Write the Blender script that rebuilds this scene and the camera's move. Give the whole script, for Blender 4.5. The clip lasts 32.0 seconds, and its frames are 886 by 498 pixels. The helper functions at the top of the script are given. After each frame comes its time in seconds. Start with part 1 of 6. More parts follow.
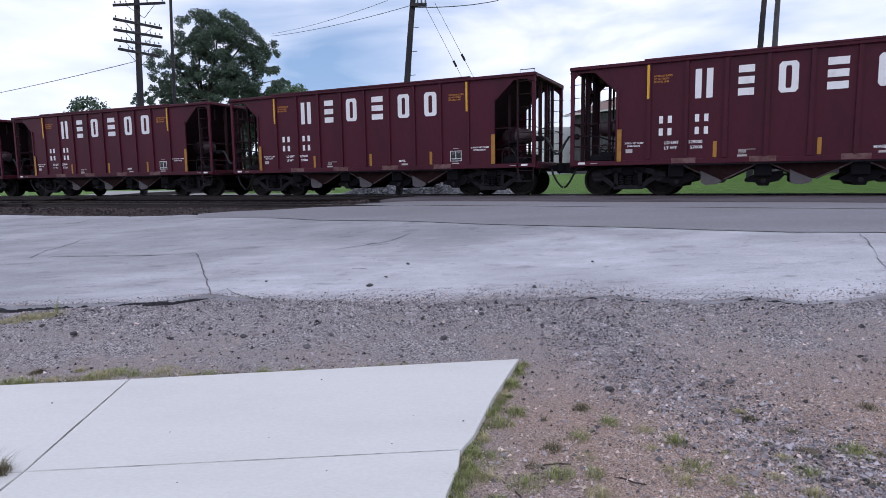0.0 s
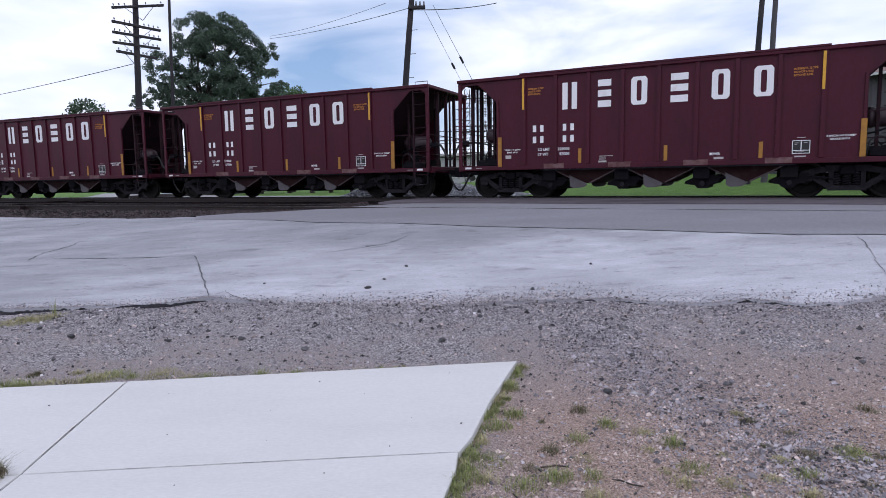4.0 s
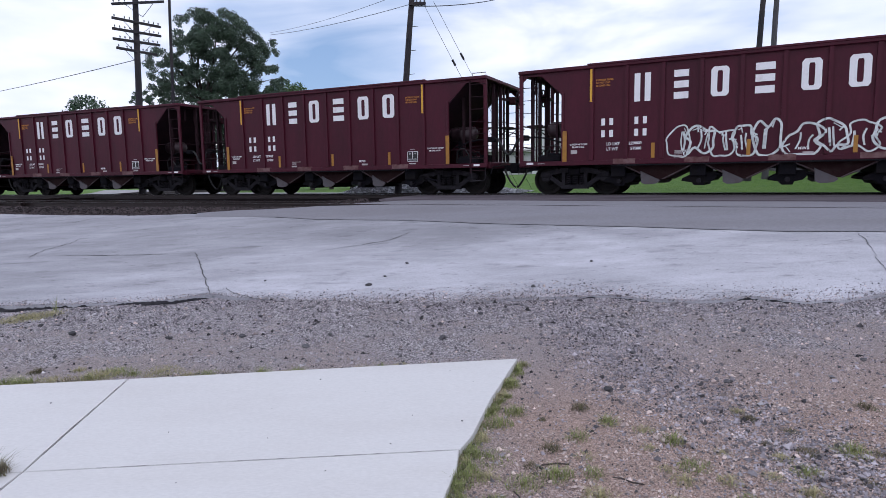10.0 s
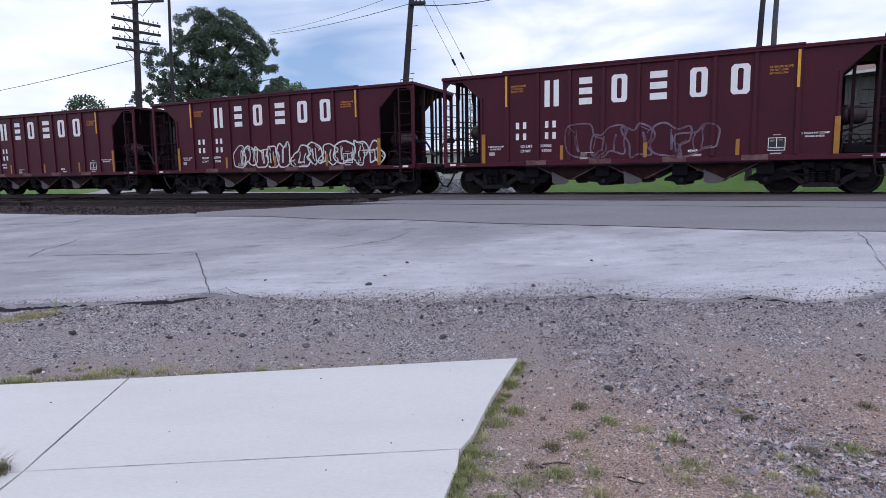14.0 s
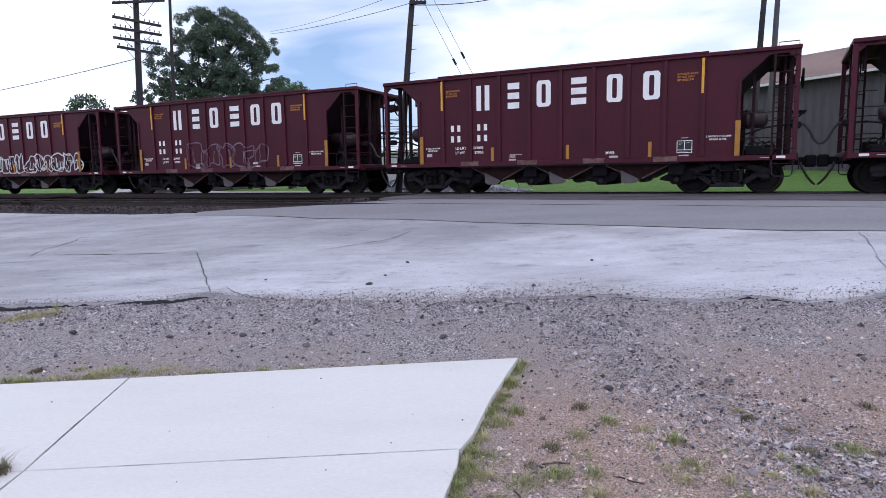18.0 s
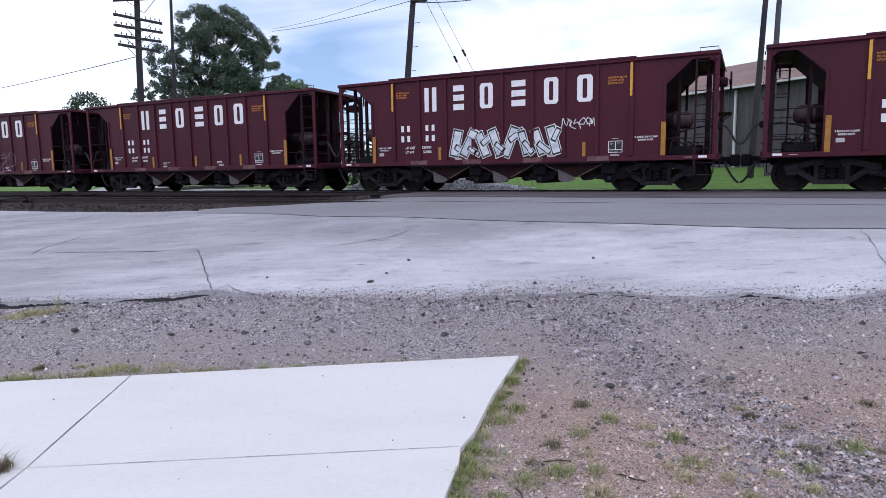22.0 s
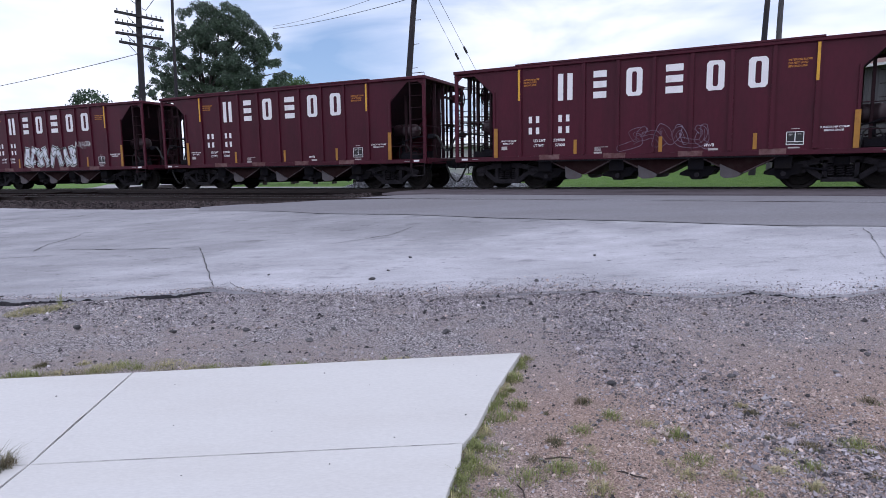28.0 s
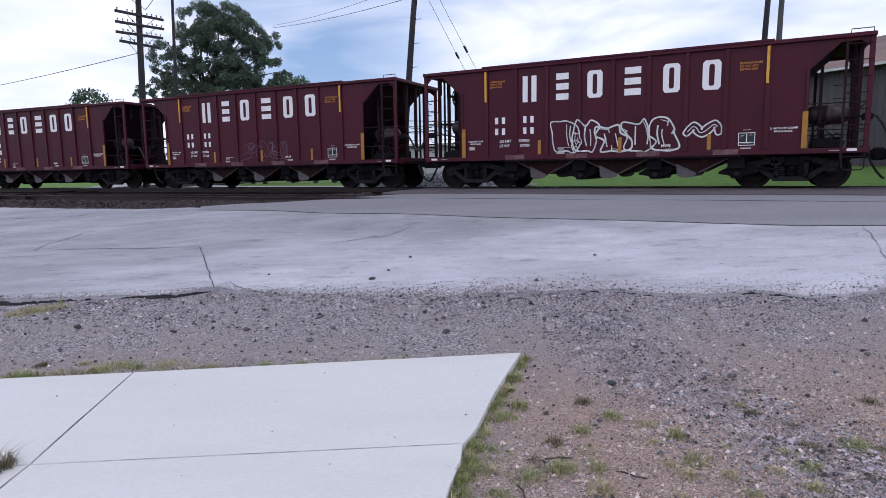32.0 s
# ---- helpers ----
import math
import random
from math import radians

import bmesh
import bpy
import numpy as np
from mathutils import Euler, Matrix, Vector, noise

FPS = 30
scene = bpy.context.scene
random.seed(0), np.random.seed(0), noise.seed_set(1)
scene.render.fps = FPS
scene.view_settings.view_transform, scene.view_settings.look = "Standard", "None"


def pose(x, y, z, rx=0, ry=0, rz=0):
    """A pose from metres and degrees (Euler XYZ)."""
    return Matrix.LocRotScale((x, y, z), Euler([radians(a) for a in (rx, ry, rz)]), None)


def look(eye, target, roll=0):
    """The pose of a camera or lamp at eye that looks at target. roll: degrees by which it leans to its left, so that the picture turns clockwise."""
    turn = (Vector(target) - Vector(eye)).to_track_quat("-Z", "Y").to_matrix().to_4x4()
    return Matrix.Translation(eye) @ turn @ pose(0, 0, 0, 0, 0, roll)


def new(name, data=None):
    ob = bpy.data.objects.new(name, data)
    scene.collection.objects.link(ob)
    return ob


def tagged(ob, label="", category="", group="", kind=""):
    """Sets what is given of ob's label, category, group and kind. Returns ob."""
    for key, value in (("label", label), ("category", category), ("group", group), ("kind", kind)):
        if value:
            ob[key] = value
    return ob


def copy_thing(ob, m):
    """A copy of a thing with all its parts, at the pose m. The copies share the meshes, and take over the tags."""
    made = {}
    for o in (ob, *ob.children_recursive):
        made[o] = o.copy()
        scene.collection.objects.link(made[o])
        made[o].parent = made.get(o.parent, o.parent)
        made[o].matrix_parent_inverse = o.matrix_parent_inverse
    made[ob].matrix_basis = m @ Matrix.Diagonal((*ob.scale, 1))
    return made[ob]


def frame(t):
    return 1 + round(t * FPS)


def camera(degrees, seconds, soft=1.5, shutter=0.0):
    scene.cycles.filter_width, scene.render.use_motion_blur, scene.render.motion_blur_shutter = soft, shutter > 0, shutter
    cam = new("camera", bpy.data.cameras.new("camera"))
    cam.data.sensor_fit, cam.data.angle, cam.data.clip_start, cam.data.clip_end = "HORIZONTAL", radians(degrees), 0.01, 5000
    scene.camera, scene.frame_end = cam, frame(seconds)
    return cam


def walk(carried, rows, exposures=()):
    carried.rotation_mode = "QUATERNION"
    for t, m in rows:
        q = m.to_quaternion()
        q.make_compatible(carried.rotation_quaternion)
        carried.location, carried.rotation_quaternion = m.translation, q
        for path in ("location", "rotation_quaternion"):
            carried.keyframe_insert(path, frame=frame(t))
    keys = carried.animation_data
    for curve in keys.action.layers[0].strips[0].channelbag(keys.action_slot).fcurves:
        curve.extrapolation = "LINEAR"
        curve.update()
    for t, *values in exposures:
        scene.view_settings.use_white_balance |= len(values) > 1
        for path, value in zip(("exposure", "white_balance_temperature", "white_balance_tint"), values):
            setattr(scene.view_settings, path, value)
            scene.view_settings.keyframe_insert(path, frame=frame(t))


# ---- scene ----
# ---------------------------------------------------------------- camera
cam = camera(71.72, 32.0, soft=0.75)
FOCAL = 1084.6            # focal length in units of the picture's width of 1568
EYE_Z = 1.45
PITCH, ROLL = -6.75, -0.864


def hand_held(dx, dy, ox, oz):
    """The pose of the hand-held camera: its base pose, turned and shifted a little."""
    yaw, pit = math.atan(dx / FOCAL), radians(PITCH) + math.atan(dy / FOCAL)
    eye = Vector((ox, 0, EYE_Z + oz))
    way = Vector((-math.sin(yaw) * math.cos(pit), math.cos(yaw) * math.cos(pit), math.sin(pit)))
    return look(eye, eye + way * 10, ROLL)


walk(cam, [(t, hand_held(dx, dy, ox, oz)) for t, dx, dy, ox, oz in (
    (0, 2.0, 3.0, 0.001, -0.008), (0.5, 1.9, 3.1, 0.004, -0.002), (1, 1.9, 3.5, 0.006, 0.001), (1.5, 1.6, 4.4, 0.007, 0.001),
    (2, 1.0, 5.0, 0.006, 0.000), (2.5, 1.3, 4.7, 0.007, 0.000), (3, 1.4, 4.9, 0.008, -0.001), (3.5, 0.4, 7.0, 0.007, -0.009),
    (5.5, -1.1, 5.1, 0.004, -0.002), (6, -1.1, 4.2, 0.006, 0.002), (6.5, -1.1, 3.7, 0.005, 0.001), (7, -1.1, 3.5, 0.004, 0.000),
    (7.5, -0.7, 2.7, 0.002, -0.001), (8, 0.1, 1.4, 0.002, -0.002), (8.5, 0.5, 0.5, 0.002, 0.000), (9, 0.5, 0.2, 0.002, 0.002),
    (9.5, 0.5, 0.3, 0.002, 0.001), (10, 0.4, 1.0, 0.003, -0.001), (10.5, -0.0, 1.8, 0.004, -0.002), (11, -0.4, 1.9, 0.003, -0.001),
    (11.5, -0.6, 1.5, 0.001, -0.001), (12, -0.3, 0.9, 0.000, -0.002), (12.5, 0.1, 0.2, 0.000, -0.001), (13, 0.1, 0.0, 0.000, -0.000),
    (13.5, -0.1, 0.3, -0.000, -0.002), (14, -0.0, 0.1, -0.001, -0.002), (14.5, 0.9, -1.5, 0.001, 0.002), (16.5, 1.0, -0.5, 0.004, 0.002),
    (17, 1.7, -2.0, 0.002, 0.002), (17.5, 1.8, -1.8, 0.003, 0.001), (18, 1.5, -0.9, 0.004, 0.001), (18.5, 1.3, -0.7, 0.004, 0.001),
    (19, 1.7, -1.2, 0.003, 0.000), (19.5, 2.1, -1.6, 0.003, 0.000), (20, 2.2, -1.7, 0.004, -0.000), (20.5, 2.2, -2.2, 0.003, -0.001),
    (21, 2.4, -2.9, 0.002, -0.000), (21.5, 2.6, -3.7, 0.001, 0.000), (22, 3.3, -4.7, 0.001, 0.000), (22.5, 4.3, -6.0, 0.001, 0.000),
    (23, 4.9, -7.0, 0.001, 0.002), (23.5, 4.9, -7.1, 0.001, 0.002), (24, 4.7, -6.9, 0.000, 0.002), (24.5, 4.6, -7.2, -0.000, 0.003),
    (25, 4.6, -7.4, -0.001, 0.002), (25.5, 4.6, -7.6, -0.001, 0.002), (27.5, 5.6, -8.7, -0.003, -0.003), (28, 5.6, -9.1, -0.002, -0.001),
    (28.5, 5.5, -9.2, -0.001, 0.000), (29, 5.4, -9.2, -0.002, 0.001), (29.5, 5.6, -9.6, -0.002, 0.002), (30, 6.0, -10.3, -0.001, 0.004),
    (30.5, 6.1, -10.7, -0.001, 0.005), (31, 6.1, -10.7, -0.001, 0.005), (31.5, 6.1, -10.7, -0.002, 0.004), (32, 6.1, -10.7, -0.001, 0.005),
)], [(t, stops - 0.43, 5900, 17.5 + t / 32) for t, stops in ((0, 0), (14, 0), (17, 0.15), (19, 0.25), (22, 0.25), (25, 0.2), (28, 0.08), (32, 0))])

# ---------------------------------------------------------------- world, sun
world = bpy.data.worlds.new("sky")
scene.world = world
world.use_nodes = True


def sky_nodes():
    nt = world.node_tree
    nt.nodes.clear()
    nd = nt.nodes.new
    out, bg = nd("ShaderNodeOutputWorld"), nd("ShaderNodeBackground")
    sky = nd("ShaderNodeTexSky")
    sky.sky_type, sky.sun_disc = "NISHITA", False
    sky.sun_elevation, sky.sun_rotation = radians(55), radians(150)
    gain = nd("ShaderNodeVectorMath")
    gain.operation = "SCALE"
    gain.inputs["Scale"].default_value = 0.7
    co = nd("ShaderNodeTexCoord")
    mp = nd("ShaderNodeMapping")
    mp.inputs["Scale"].default_value = (1.0, 1.0, 3.4)
    mp.inputs["Location"].default_value = (0.12, 0.3, 0.05)
    n1 = nd("ShaderNodeTexNoise")
    n1.inputs["Scale"].default_value, n1.inputs["Detail"].default_value, n1.inputs["Roughness"].default_value = 2.1, 6, 0.52
    n1.inputs["Distortion"].default_value = 0.5
    ramp = nd("ShaderNodeValToRGB")
    ramp.color_ramp.elements[0].position, ramp.color_ramp.elements[1].position = 0.36, 0.66
    n2 = nd("ShaderNodeTexNoise")
    n2.inputs["Scale"].default_value, n2.inputs["Detail"].default_value = 4.2, 6
    tone = nd("ShaderNodeValToRGB")
    tone.color_ramp.elements[0].position, tone.color_ramp.elements[1].position = 0.34, 0.54
    tone.color_ramp.elements[0].color, tone.color_ramp.elements[1].color = (11.0, 12.0, 13.4, 1), (14.3, 14.6, 15.1, 1)
    mix = nd("ShaderNodeMix")
    mix.data_type = "RGBA"
    ln = nt.links.new
    ln(co.outputs["Generated"], mp.inputs["Vector"])
    ln(mp.outputs["Vector"], n1.inputs["Vector"])
    ln(mp.outputs["Vector"], n2.inputs["Vector"])
    # a bank of darker cloud ahead, thin and blown white elsewhere
    off, flat, bank, soft = nd("ShaderNodeVectorMath"), nd("ShaderNodeVectorMath"), nd("ShaderNodeVectorMath"), nd("ShaderNodeMapRange")
    off.operation, flat.operation, bank.operation = "SUBTRACT", "MULTIPLY", "LENGTH"
    off.inputs[1].default_value = Vector((-0.16, 1.03, 0.19)).normalized()
    flat.inputs[1].default_value = (1.0, 1.0, 2.4)
    soft.inputs["From Min"].default_value, soft.inputs["From Max"].default_value = 0.05, 0.36
    soft.inputs["To Min"].default_value, soft.inputs["To Max"].default_value = -0.16, 0.20
    add = nd("ShaderNodeMath")
    add.operation = "ADD"
    ln(co.outputs["Generated"], off.inputs[0])
    ln(off.outputs[0], flat.inputs[0])
    ln(flat.outputs[0], bank.inputs[0])
    ln(bank.outputs["Value"], soft.inputs["Value"])
    ln(soft.outputs["Result"], add.inputs[0])
    ln(n1.outputs["Fac"], add.inputs[1])
    ln(add.outputs[0], ramp.inputs["Fac"])
    ln(n2.outputs["Fac"], tone.inputs["Fac"])
    ln(ramp.outputs["Color"], mix.inputs[0])
    ln(sky.outputs["Color"], gain.inputs[0])
    veil = nd("ShaderNodeVectorMath")      # thin high cloud in front of the blue
    veil.operation = "ADD"
    veil.inputs[1].default_value = (2.4, 3.6, 5.2)
    ln(gain.outputs[0], veil.inputs[0])
    ln(veil.outputs[0], mix.inputs[6])
    ln(tone.outputs["Color"], mix.inputs[7])
    ln(mix.outputs[2], bg.inputs["Color"])
    bg.inputs["Strength"].default_value = 0.1
    ln(bg.outputs[0], out.inputs["Surface"])


sky_nodes()
sun = new("sun", bpy.data.lights.new("sun", "SUN"))
sun.data.energy, sun.data.angle, sun.data.color = 0.7, radians(14), (1.0, 0.96, 0.9)
sun.matrix_world = look((20, -25, 40), (0, 8, 0))

# ---------------------------------------------------------------- materials
MATS = {}


def material(name, base, rough=0.7, metal=0.0, vary=0.25, scale=3.0, fine=40.0, bump=0.15, second=None, amount=0.5, spots=0.6,
             each=0.0, coat=0.0, depth=0.01, stretch=None, island=0.0, shine=0.5):
    """A surface with variation at two scales: base and second colour mixed by coarse stains, fine grain in value, relief."""
    if name in MATS:
        return MATS[name]
    m = bpy.data.materials.new(name)
    m.use_nodes = True
    nt = m.node_tree
    nd, ln = nt.nodes.new, nt.links.new
    bs = nt.nodes["Principled BSDF"]
    bs.inputs["Roughness"].default_value, bs.inputs["Metallic"].default_value = rough, metal
    bs.inputs["Coat Weight"].default_value = coat
    bs.inputs["Specular IOR Level"].default_value = shine
    co = nd("ShaderNodeTexCoord")
    where = co.outputs["Object"]
    if stretch:
        mp = nd("ShaderNodeMapping")
        mp.inputs["Scale"].default_value = stretch
        ln(where, mp.inputs["Vector"])
        where = mp.outputs["Vector"]
    big, small = nd("ShaderNodeTexNoise"), nd("ShaderNodeTexNoise")
    for n_, s_, d_ in ((big, scale, 6), (small, fine, 5)):
        n_.inputs["Scale"].default_value, n_.inputs["Detail"].default_value, n_.inputs["Roughness"].default_value = s_, d_, 0.6
        ln(where, n_.inputs["Vector"])
    rp = nd("ShaderNodeValToRGB")
    rp.color_ramp.elements[0].position, rp.color_ramp.elements[1].position = spots - 0.12, spots + 0.12
    ln(big.outputs["Fac"], rp.inputs["Fac"])
    sc = nd("ShaderNodeMath")
    sc.operation = "MULTIPLY"
    sc.inputs[1].default_value = amount
    ln(rp.outputs["Color"], sc.inputs[0])
    mx = nd("ShaderNodeMix")
    mx.data_type = "RGBA"
    mx.inputs[6].default_value = (*base, 1)
    mx.inputs[7].default_value = (*(second or [c * 0.6 for c in base]), 1)
    ln(sc.outputs[0], mx.inputs[0])
    mr = nd("ShaderNodeMapRange")
    mr.inputs["From Min"].default_value, mr.inputs["From Max"].default_value = 0.25, 0.75
    mr.inputs["To Min"].default_value, mr.inputs["To Max"].default_value = 1 - vary, 1 + vary
    ln(small.outputs["Fac"], mr.inputs["Value"])
    hs = nd("ShaderNodeHueSaturation")
    ln(mx.outputs[2], hs.inputs["Color"])
    last = mr.outputs["Result"]
    for amount_, node, socket in ((each, "ShaderNodeObjectInfo", "Random"), (island, "ShaderNodeNewGeometry", "Random Per Island")):
        if not amount_:
            continue
        oi, er = nd(node), nd("ShaderNodeMapRange")
        er.inputs["To Min"].default_value, er.inputs["To Max"].default_value = 1 - amount_, 1 + amount_
        ln(oi.outputs[socket], er.inputs["Value"])
        mu = nd("ShaderNodeMath")
        mu.operation = "MULTIPLY"
        ln(er.outputs["Result"], mu.inputs[0])
        ln(last, mu.inputs[1])
        last = mu.outputs[0]
    ln(last, hs.inputs["Value"])
    ln(hs.outputs["Color"], bs.inputs["Base Color"])
    if bump:
        bp = nd("ShaderNodeBump")
        bp.inputs["Strength"].default_value, bp.inputs["Distance"].default_value = bump, depth
        ln(small.outputs["Fac"], bp.inputs["Height"])
        ln(bp.outputs["Normal"], bs.inputs["Normal"])
    MATS[name] = m
    return m


OXIDE = material("oxide_red_paint", (0.060, 0.0066, 0.0175), 0.5, 0, 0.12, 1.1, 14, 0.05, (0.042, 0.0064, 0.0142), 0.8, 0.54, each=0.08, stretch=(1.2, 1.2, 0.4), shine=0.22)
OXIDE_IN = material("oxide_red_inside", (0.058, 0.014, 0.022), 0.75, 0, 0.3, 2.0, 22, 0.1, (0.034, 0.013, 0.018), 0.8, 0.5, shine=0.15)
# slope sheet: the shade on its underside is put into this darkened red
SLOPE = material("shaded_slope_sheet", (0.028, 0.0145, 0.0215), 0.85, 0, 0.3, 2.0, 22, 0.1, (0.042, 0.018, 0.025), 0.7, 0.58, shine=0.1)
TANK = material("dusty_tank_paint", (0.032, 0.017, 0.021), 0.5, 0, 0.25, 3.0, 30, 0.08, (0.055, 0.040, 0.046), 0.6, 0.55, shine=0.4)
RIMSTEEL = material("worn_rim_steel", (0.10, 0.075, 0.08), 0.6, 0, 0.3, 6.0, 40, 0.1, (0.045, 0.02, 0.022), 0.8, 0.5)
# posts and rungs against the sky: their backlit darkness is put into this red
POST = material("backlit_red_post", (0.028, 0.0105, 0.016), 0.7, 0, 0.25, 3, 30, 0.1, (0.014, 0.008, 0.009), 0.6, 0.5, shine=0.15)
CAST = material("dusty_cast_steel", (0.019, 0.0175, 0.0215), 0.85, 0.0, 0.35, 4.0, 30, 0.2, (0.040, 0.036, 0.041), 0.7, 0.52, shine=0.15)
DARK = material("grimy_steel", (0.0090, 0.0085, 0.0125), 0.8, 0.0, 0.3, 3.0, 30, 0.2, (0.015, 0.0125, 0.012), 0.7, 0.55, shine=0.12)
WHEEL = material("wheel_steel", (0.008, 0.007, 0.007), 0.75, 0.0, 0.3, 4.0, 30, 0.15, (0.016, 0.012, 0.011), 0.6, 0.55, shine=0.2)
CHUTE = material("worn_chute_steel", (0.092, 0.082, 0.092), 0.6, 0.0, 0.2, 5.0, 40, 0.1, (0.07, 0.05, 0.05), 0.6, 0.55)
WHITE = material("white_paint", (0.78, 0.78, 0.8), 0.5, 0, 0.06, 4.0, 60, 0.0, (0.55, 0.5, 0.5), 0.5, 0.66)
OCHRE = material("dull_yellow_strip", (0.36, 0.165, 0.014), 0.5, 0, 0.15, 6.0, 60, 0.0, (0.22, 0.09, 0.012), 0.6, 0.55)
# chute red, darkened in place of the shade below the sill
CHUTE_RED = material("shaded_chute_paint", (0.022, 0.008, 0.009), 0.8, 0, 0.3, 3.0, 30, 0.1, (0.04, 0.026, 0.024), 0.6, 0.58, shine=0.15)
YELLOW = material("yellow_reflector", (0.62, 0.33, 0.02), 0.45, 0, 0.12, 6.0, 60, 0.0, (0.4, 0.19, 0.02), 0.6, 0.6)
BLACK = material("black_paint", (0.012, 0.012, 0.014), 0.5, 0, 0.1, 5, 50, 0.0)
RUBBER = material("black_rubber", (0.014, 0.014, 0.015), 0.6, 0, 0.2, 5, 50, 0.05)
RUSTPLATE = material("scuffed_patch_plate", (0.09, 0.028, 0.03), 0.65, 0, 0.2, 6, 40, 0.1, (0.2, 0.12, 0.12), 0.6, 0.5)


# ---------------------------------------------------------------- mesh helpers
def mesh_of(name, bm, mat, smooth=False):
    me = bpy.data.meshes.new(name)
    bmesh.ops.recalc_face_normals(bm, faces=bm.faces)
    bm.to_mesh(me)
    bm.free()
    if smooth:
        me.polygons.foreach_set("use_smooth", [True] * len(me.polygons))
    me.materials.append(mat)
    return me


def part(name, bm, mat, parent, label="", smooth=False, at=None):
    """Links a bmesh (or a ready mesh) as one mesh object under a thing or a part."""
    me = bm if isinstance(bm, bpy.types.Mesh) else mesh_of(name, bm, mat, smooth)
    ob = new(name, me)
    ob.parent = parent
    if at is not None:
        ob.matrix_basis = at
    if label:
        tagged(ob, label)
    return ob


def thing(name, label, category, at=None, group="", kind="", data=None):
    ob = tagged(new(name, data), label, category, group, kind)
    if at is not None:
        ob.matrix_basis = at
    return ob


def box(bm, x0, x1, y0, y1, z0, z1, bevel=0.0):
    vs = [bm.verts.new((x, y, z)) for x in (x0, x1) for y in (y0, y1) for z in (z0, z1)]
    fs = [bm.faces.new([vs[i] for i in f]) for f in
          ((0, 1, 3, 2), (4, 6, 7, 5), (0, 4, 5, 1), (2, 3, 7, 6), (0, 2, 6, 4), (1, 5, 7, 3))]
    if bevel:
        es = {e for f in fs for e in f.edges}
        bmesh.ops.bevel(bm, geom=list(es), offset=bevel, segments=1, affect="EDGES", profile=0.5)
    return bm


def boxed(x0, x1, y0, y1, z0, z1, bevel=0.0):
    return box(bmesh.new(), x0, x1, y0, y1, z0, z1, bevel)


def tube(bm, a, b, r, n=8, r2=None):
    """A rod from a to b."""
    a, b = Vector(a), Vector(b)
    m = (b - a).to_track_quat("Z", "Y").to_matrix().to_4x4()
    L = (b - a).length
    rings = []
    for z, rr in ((0, r), (L, r if r2 is None else r2)):
        rings.append([bm.verts.new(a + m.to_3x3() @ Vector((rr * math.cos(2 * math.pi * i / n), rr * math.sin(2 * math.pi * i / n), z)))
                      for i in range(n)])
    for i in range(n):
        bm.faces.new((rings[0][i], rings[0][(i + 1) % n], rings[1][(i + 1) % n], rings[1][i]))
    bm.faces.new(rings[0][::-1])
    bm.faces.new(rings[1])
    return bm


def pipe(bm, pts, r, n=6):
    """A bent rod through pts."""
    pts = [Vector(p) for p in pts]
    rings = []
    for i, p in enumerate(pts):
        t = (pts[min(i + 1, len(pts) - 1)] - pts[max(i - 1, 0)]).normalized()
        q = t.to_track_quat("Z", "Y").to_matrix()
        rings.append([bm.verts.new(p + q @ Vector((r * math.cos(2 * math.pi * k / n), r * math.sin(2 * math.pi * k / n), 0))) for k in range(n)])
    for a, b in zip(rings, rings[1:]):
        for k in range(n):
            bm.faces.new((a[k], a[(k + 1) % n], b[(k + 1) % n], b[k]))
    bm.faces.new(rings[0][::-1])
    bm.faces.new(rings[-1])
    return bm


def lathe(bm, profile, n=32, axis="Y"):
    """Revolves (radius, along) pairs round the axis; closed profile."""
    rings = []
    for r, h in profile:
        ring = []
        for i in range(n):
            c, s = r * math.cos(2 * math.pi * i / n), r * math.sin(2 * math.pi * i / n)
            ring.append(bm.verts.new((c, h, s) if axis == "Y" else (h, c, s) if axis == "X" else (c, s, h)))
        rings.append(ring)
    for a, b in zip(rings, rings[1:]):
        for k in range(n):
            bm.faces.new((a[k], a[(k + 1) % n], b[(k + 1) % n], b[k]))
    bm.faces.new(rings[0][::-1])
    bm.faces.new(rings[-1])
    return bm


def plate(bm, outline, y0, y1):
    """A flat plate: an outline of (x, z) with thickness from y0 to y1."""
    a = [bm.verts.new((x, y0, z)) for x, z in outline]
    b = [bm.verts.new((x, y1, z)) for x, z in outline]
    bm.faces.new(a)
    bm.faces.new(b[::-1])
    n = len(a)
    for i in range(n):
        bm.faces.new((a[i], b[i], b[(i + 1) % n], a[(i + 1) % n]))
    return bm


def lettering(text, w, h, mat, name):
    """Flat lettering in the x, z plane, facing -y, w wide and h high, its lower left corner at the origin."""
    cu = bpy.data.curves.new(name, "FONT")
    cu.body, cu.size, cu.extrude, cu.resolution_u, cu.offset = text, 1.0, 0.0015, 3, 0.018
    ob = bpy.data.objects.new(name, cu)
    scene.collection.objects.link(ob)
    me = bpy.data.meshes.new_from_object(ob.evaluated_get(bpy.context.evaluated_depsgraph_get()))
    bpy.data.objects.remove(ob)
    bpy.data.curves.remove(cu)
    xs, ys = [v.co.x for v in me.vertices], [v.co.y for v in me.vertices]
    me.transform(Matrix.Diagonal((w / (max(xs) - min(xs)), h / (max(ys) - min(ys)), 1, 1)) @ Matrix.Translation((-min(xs), -min(ys), 0)))
    me.transform(Matrix.Rotation(radians(90), 4, "X"))
    me.materials.clear()
    me.materials.append(mat)
    return me


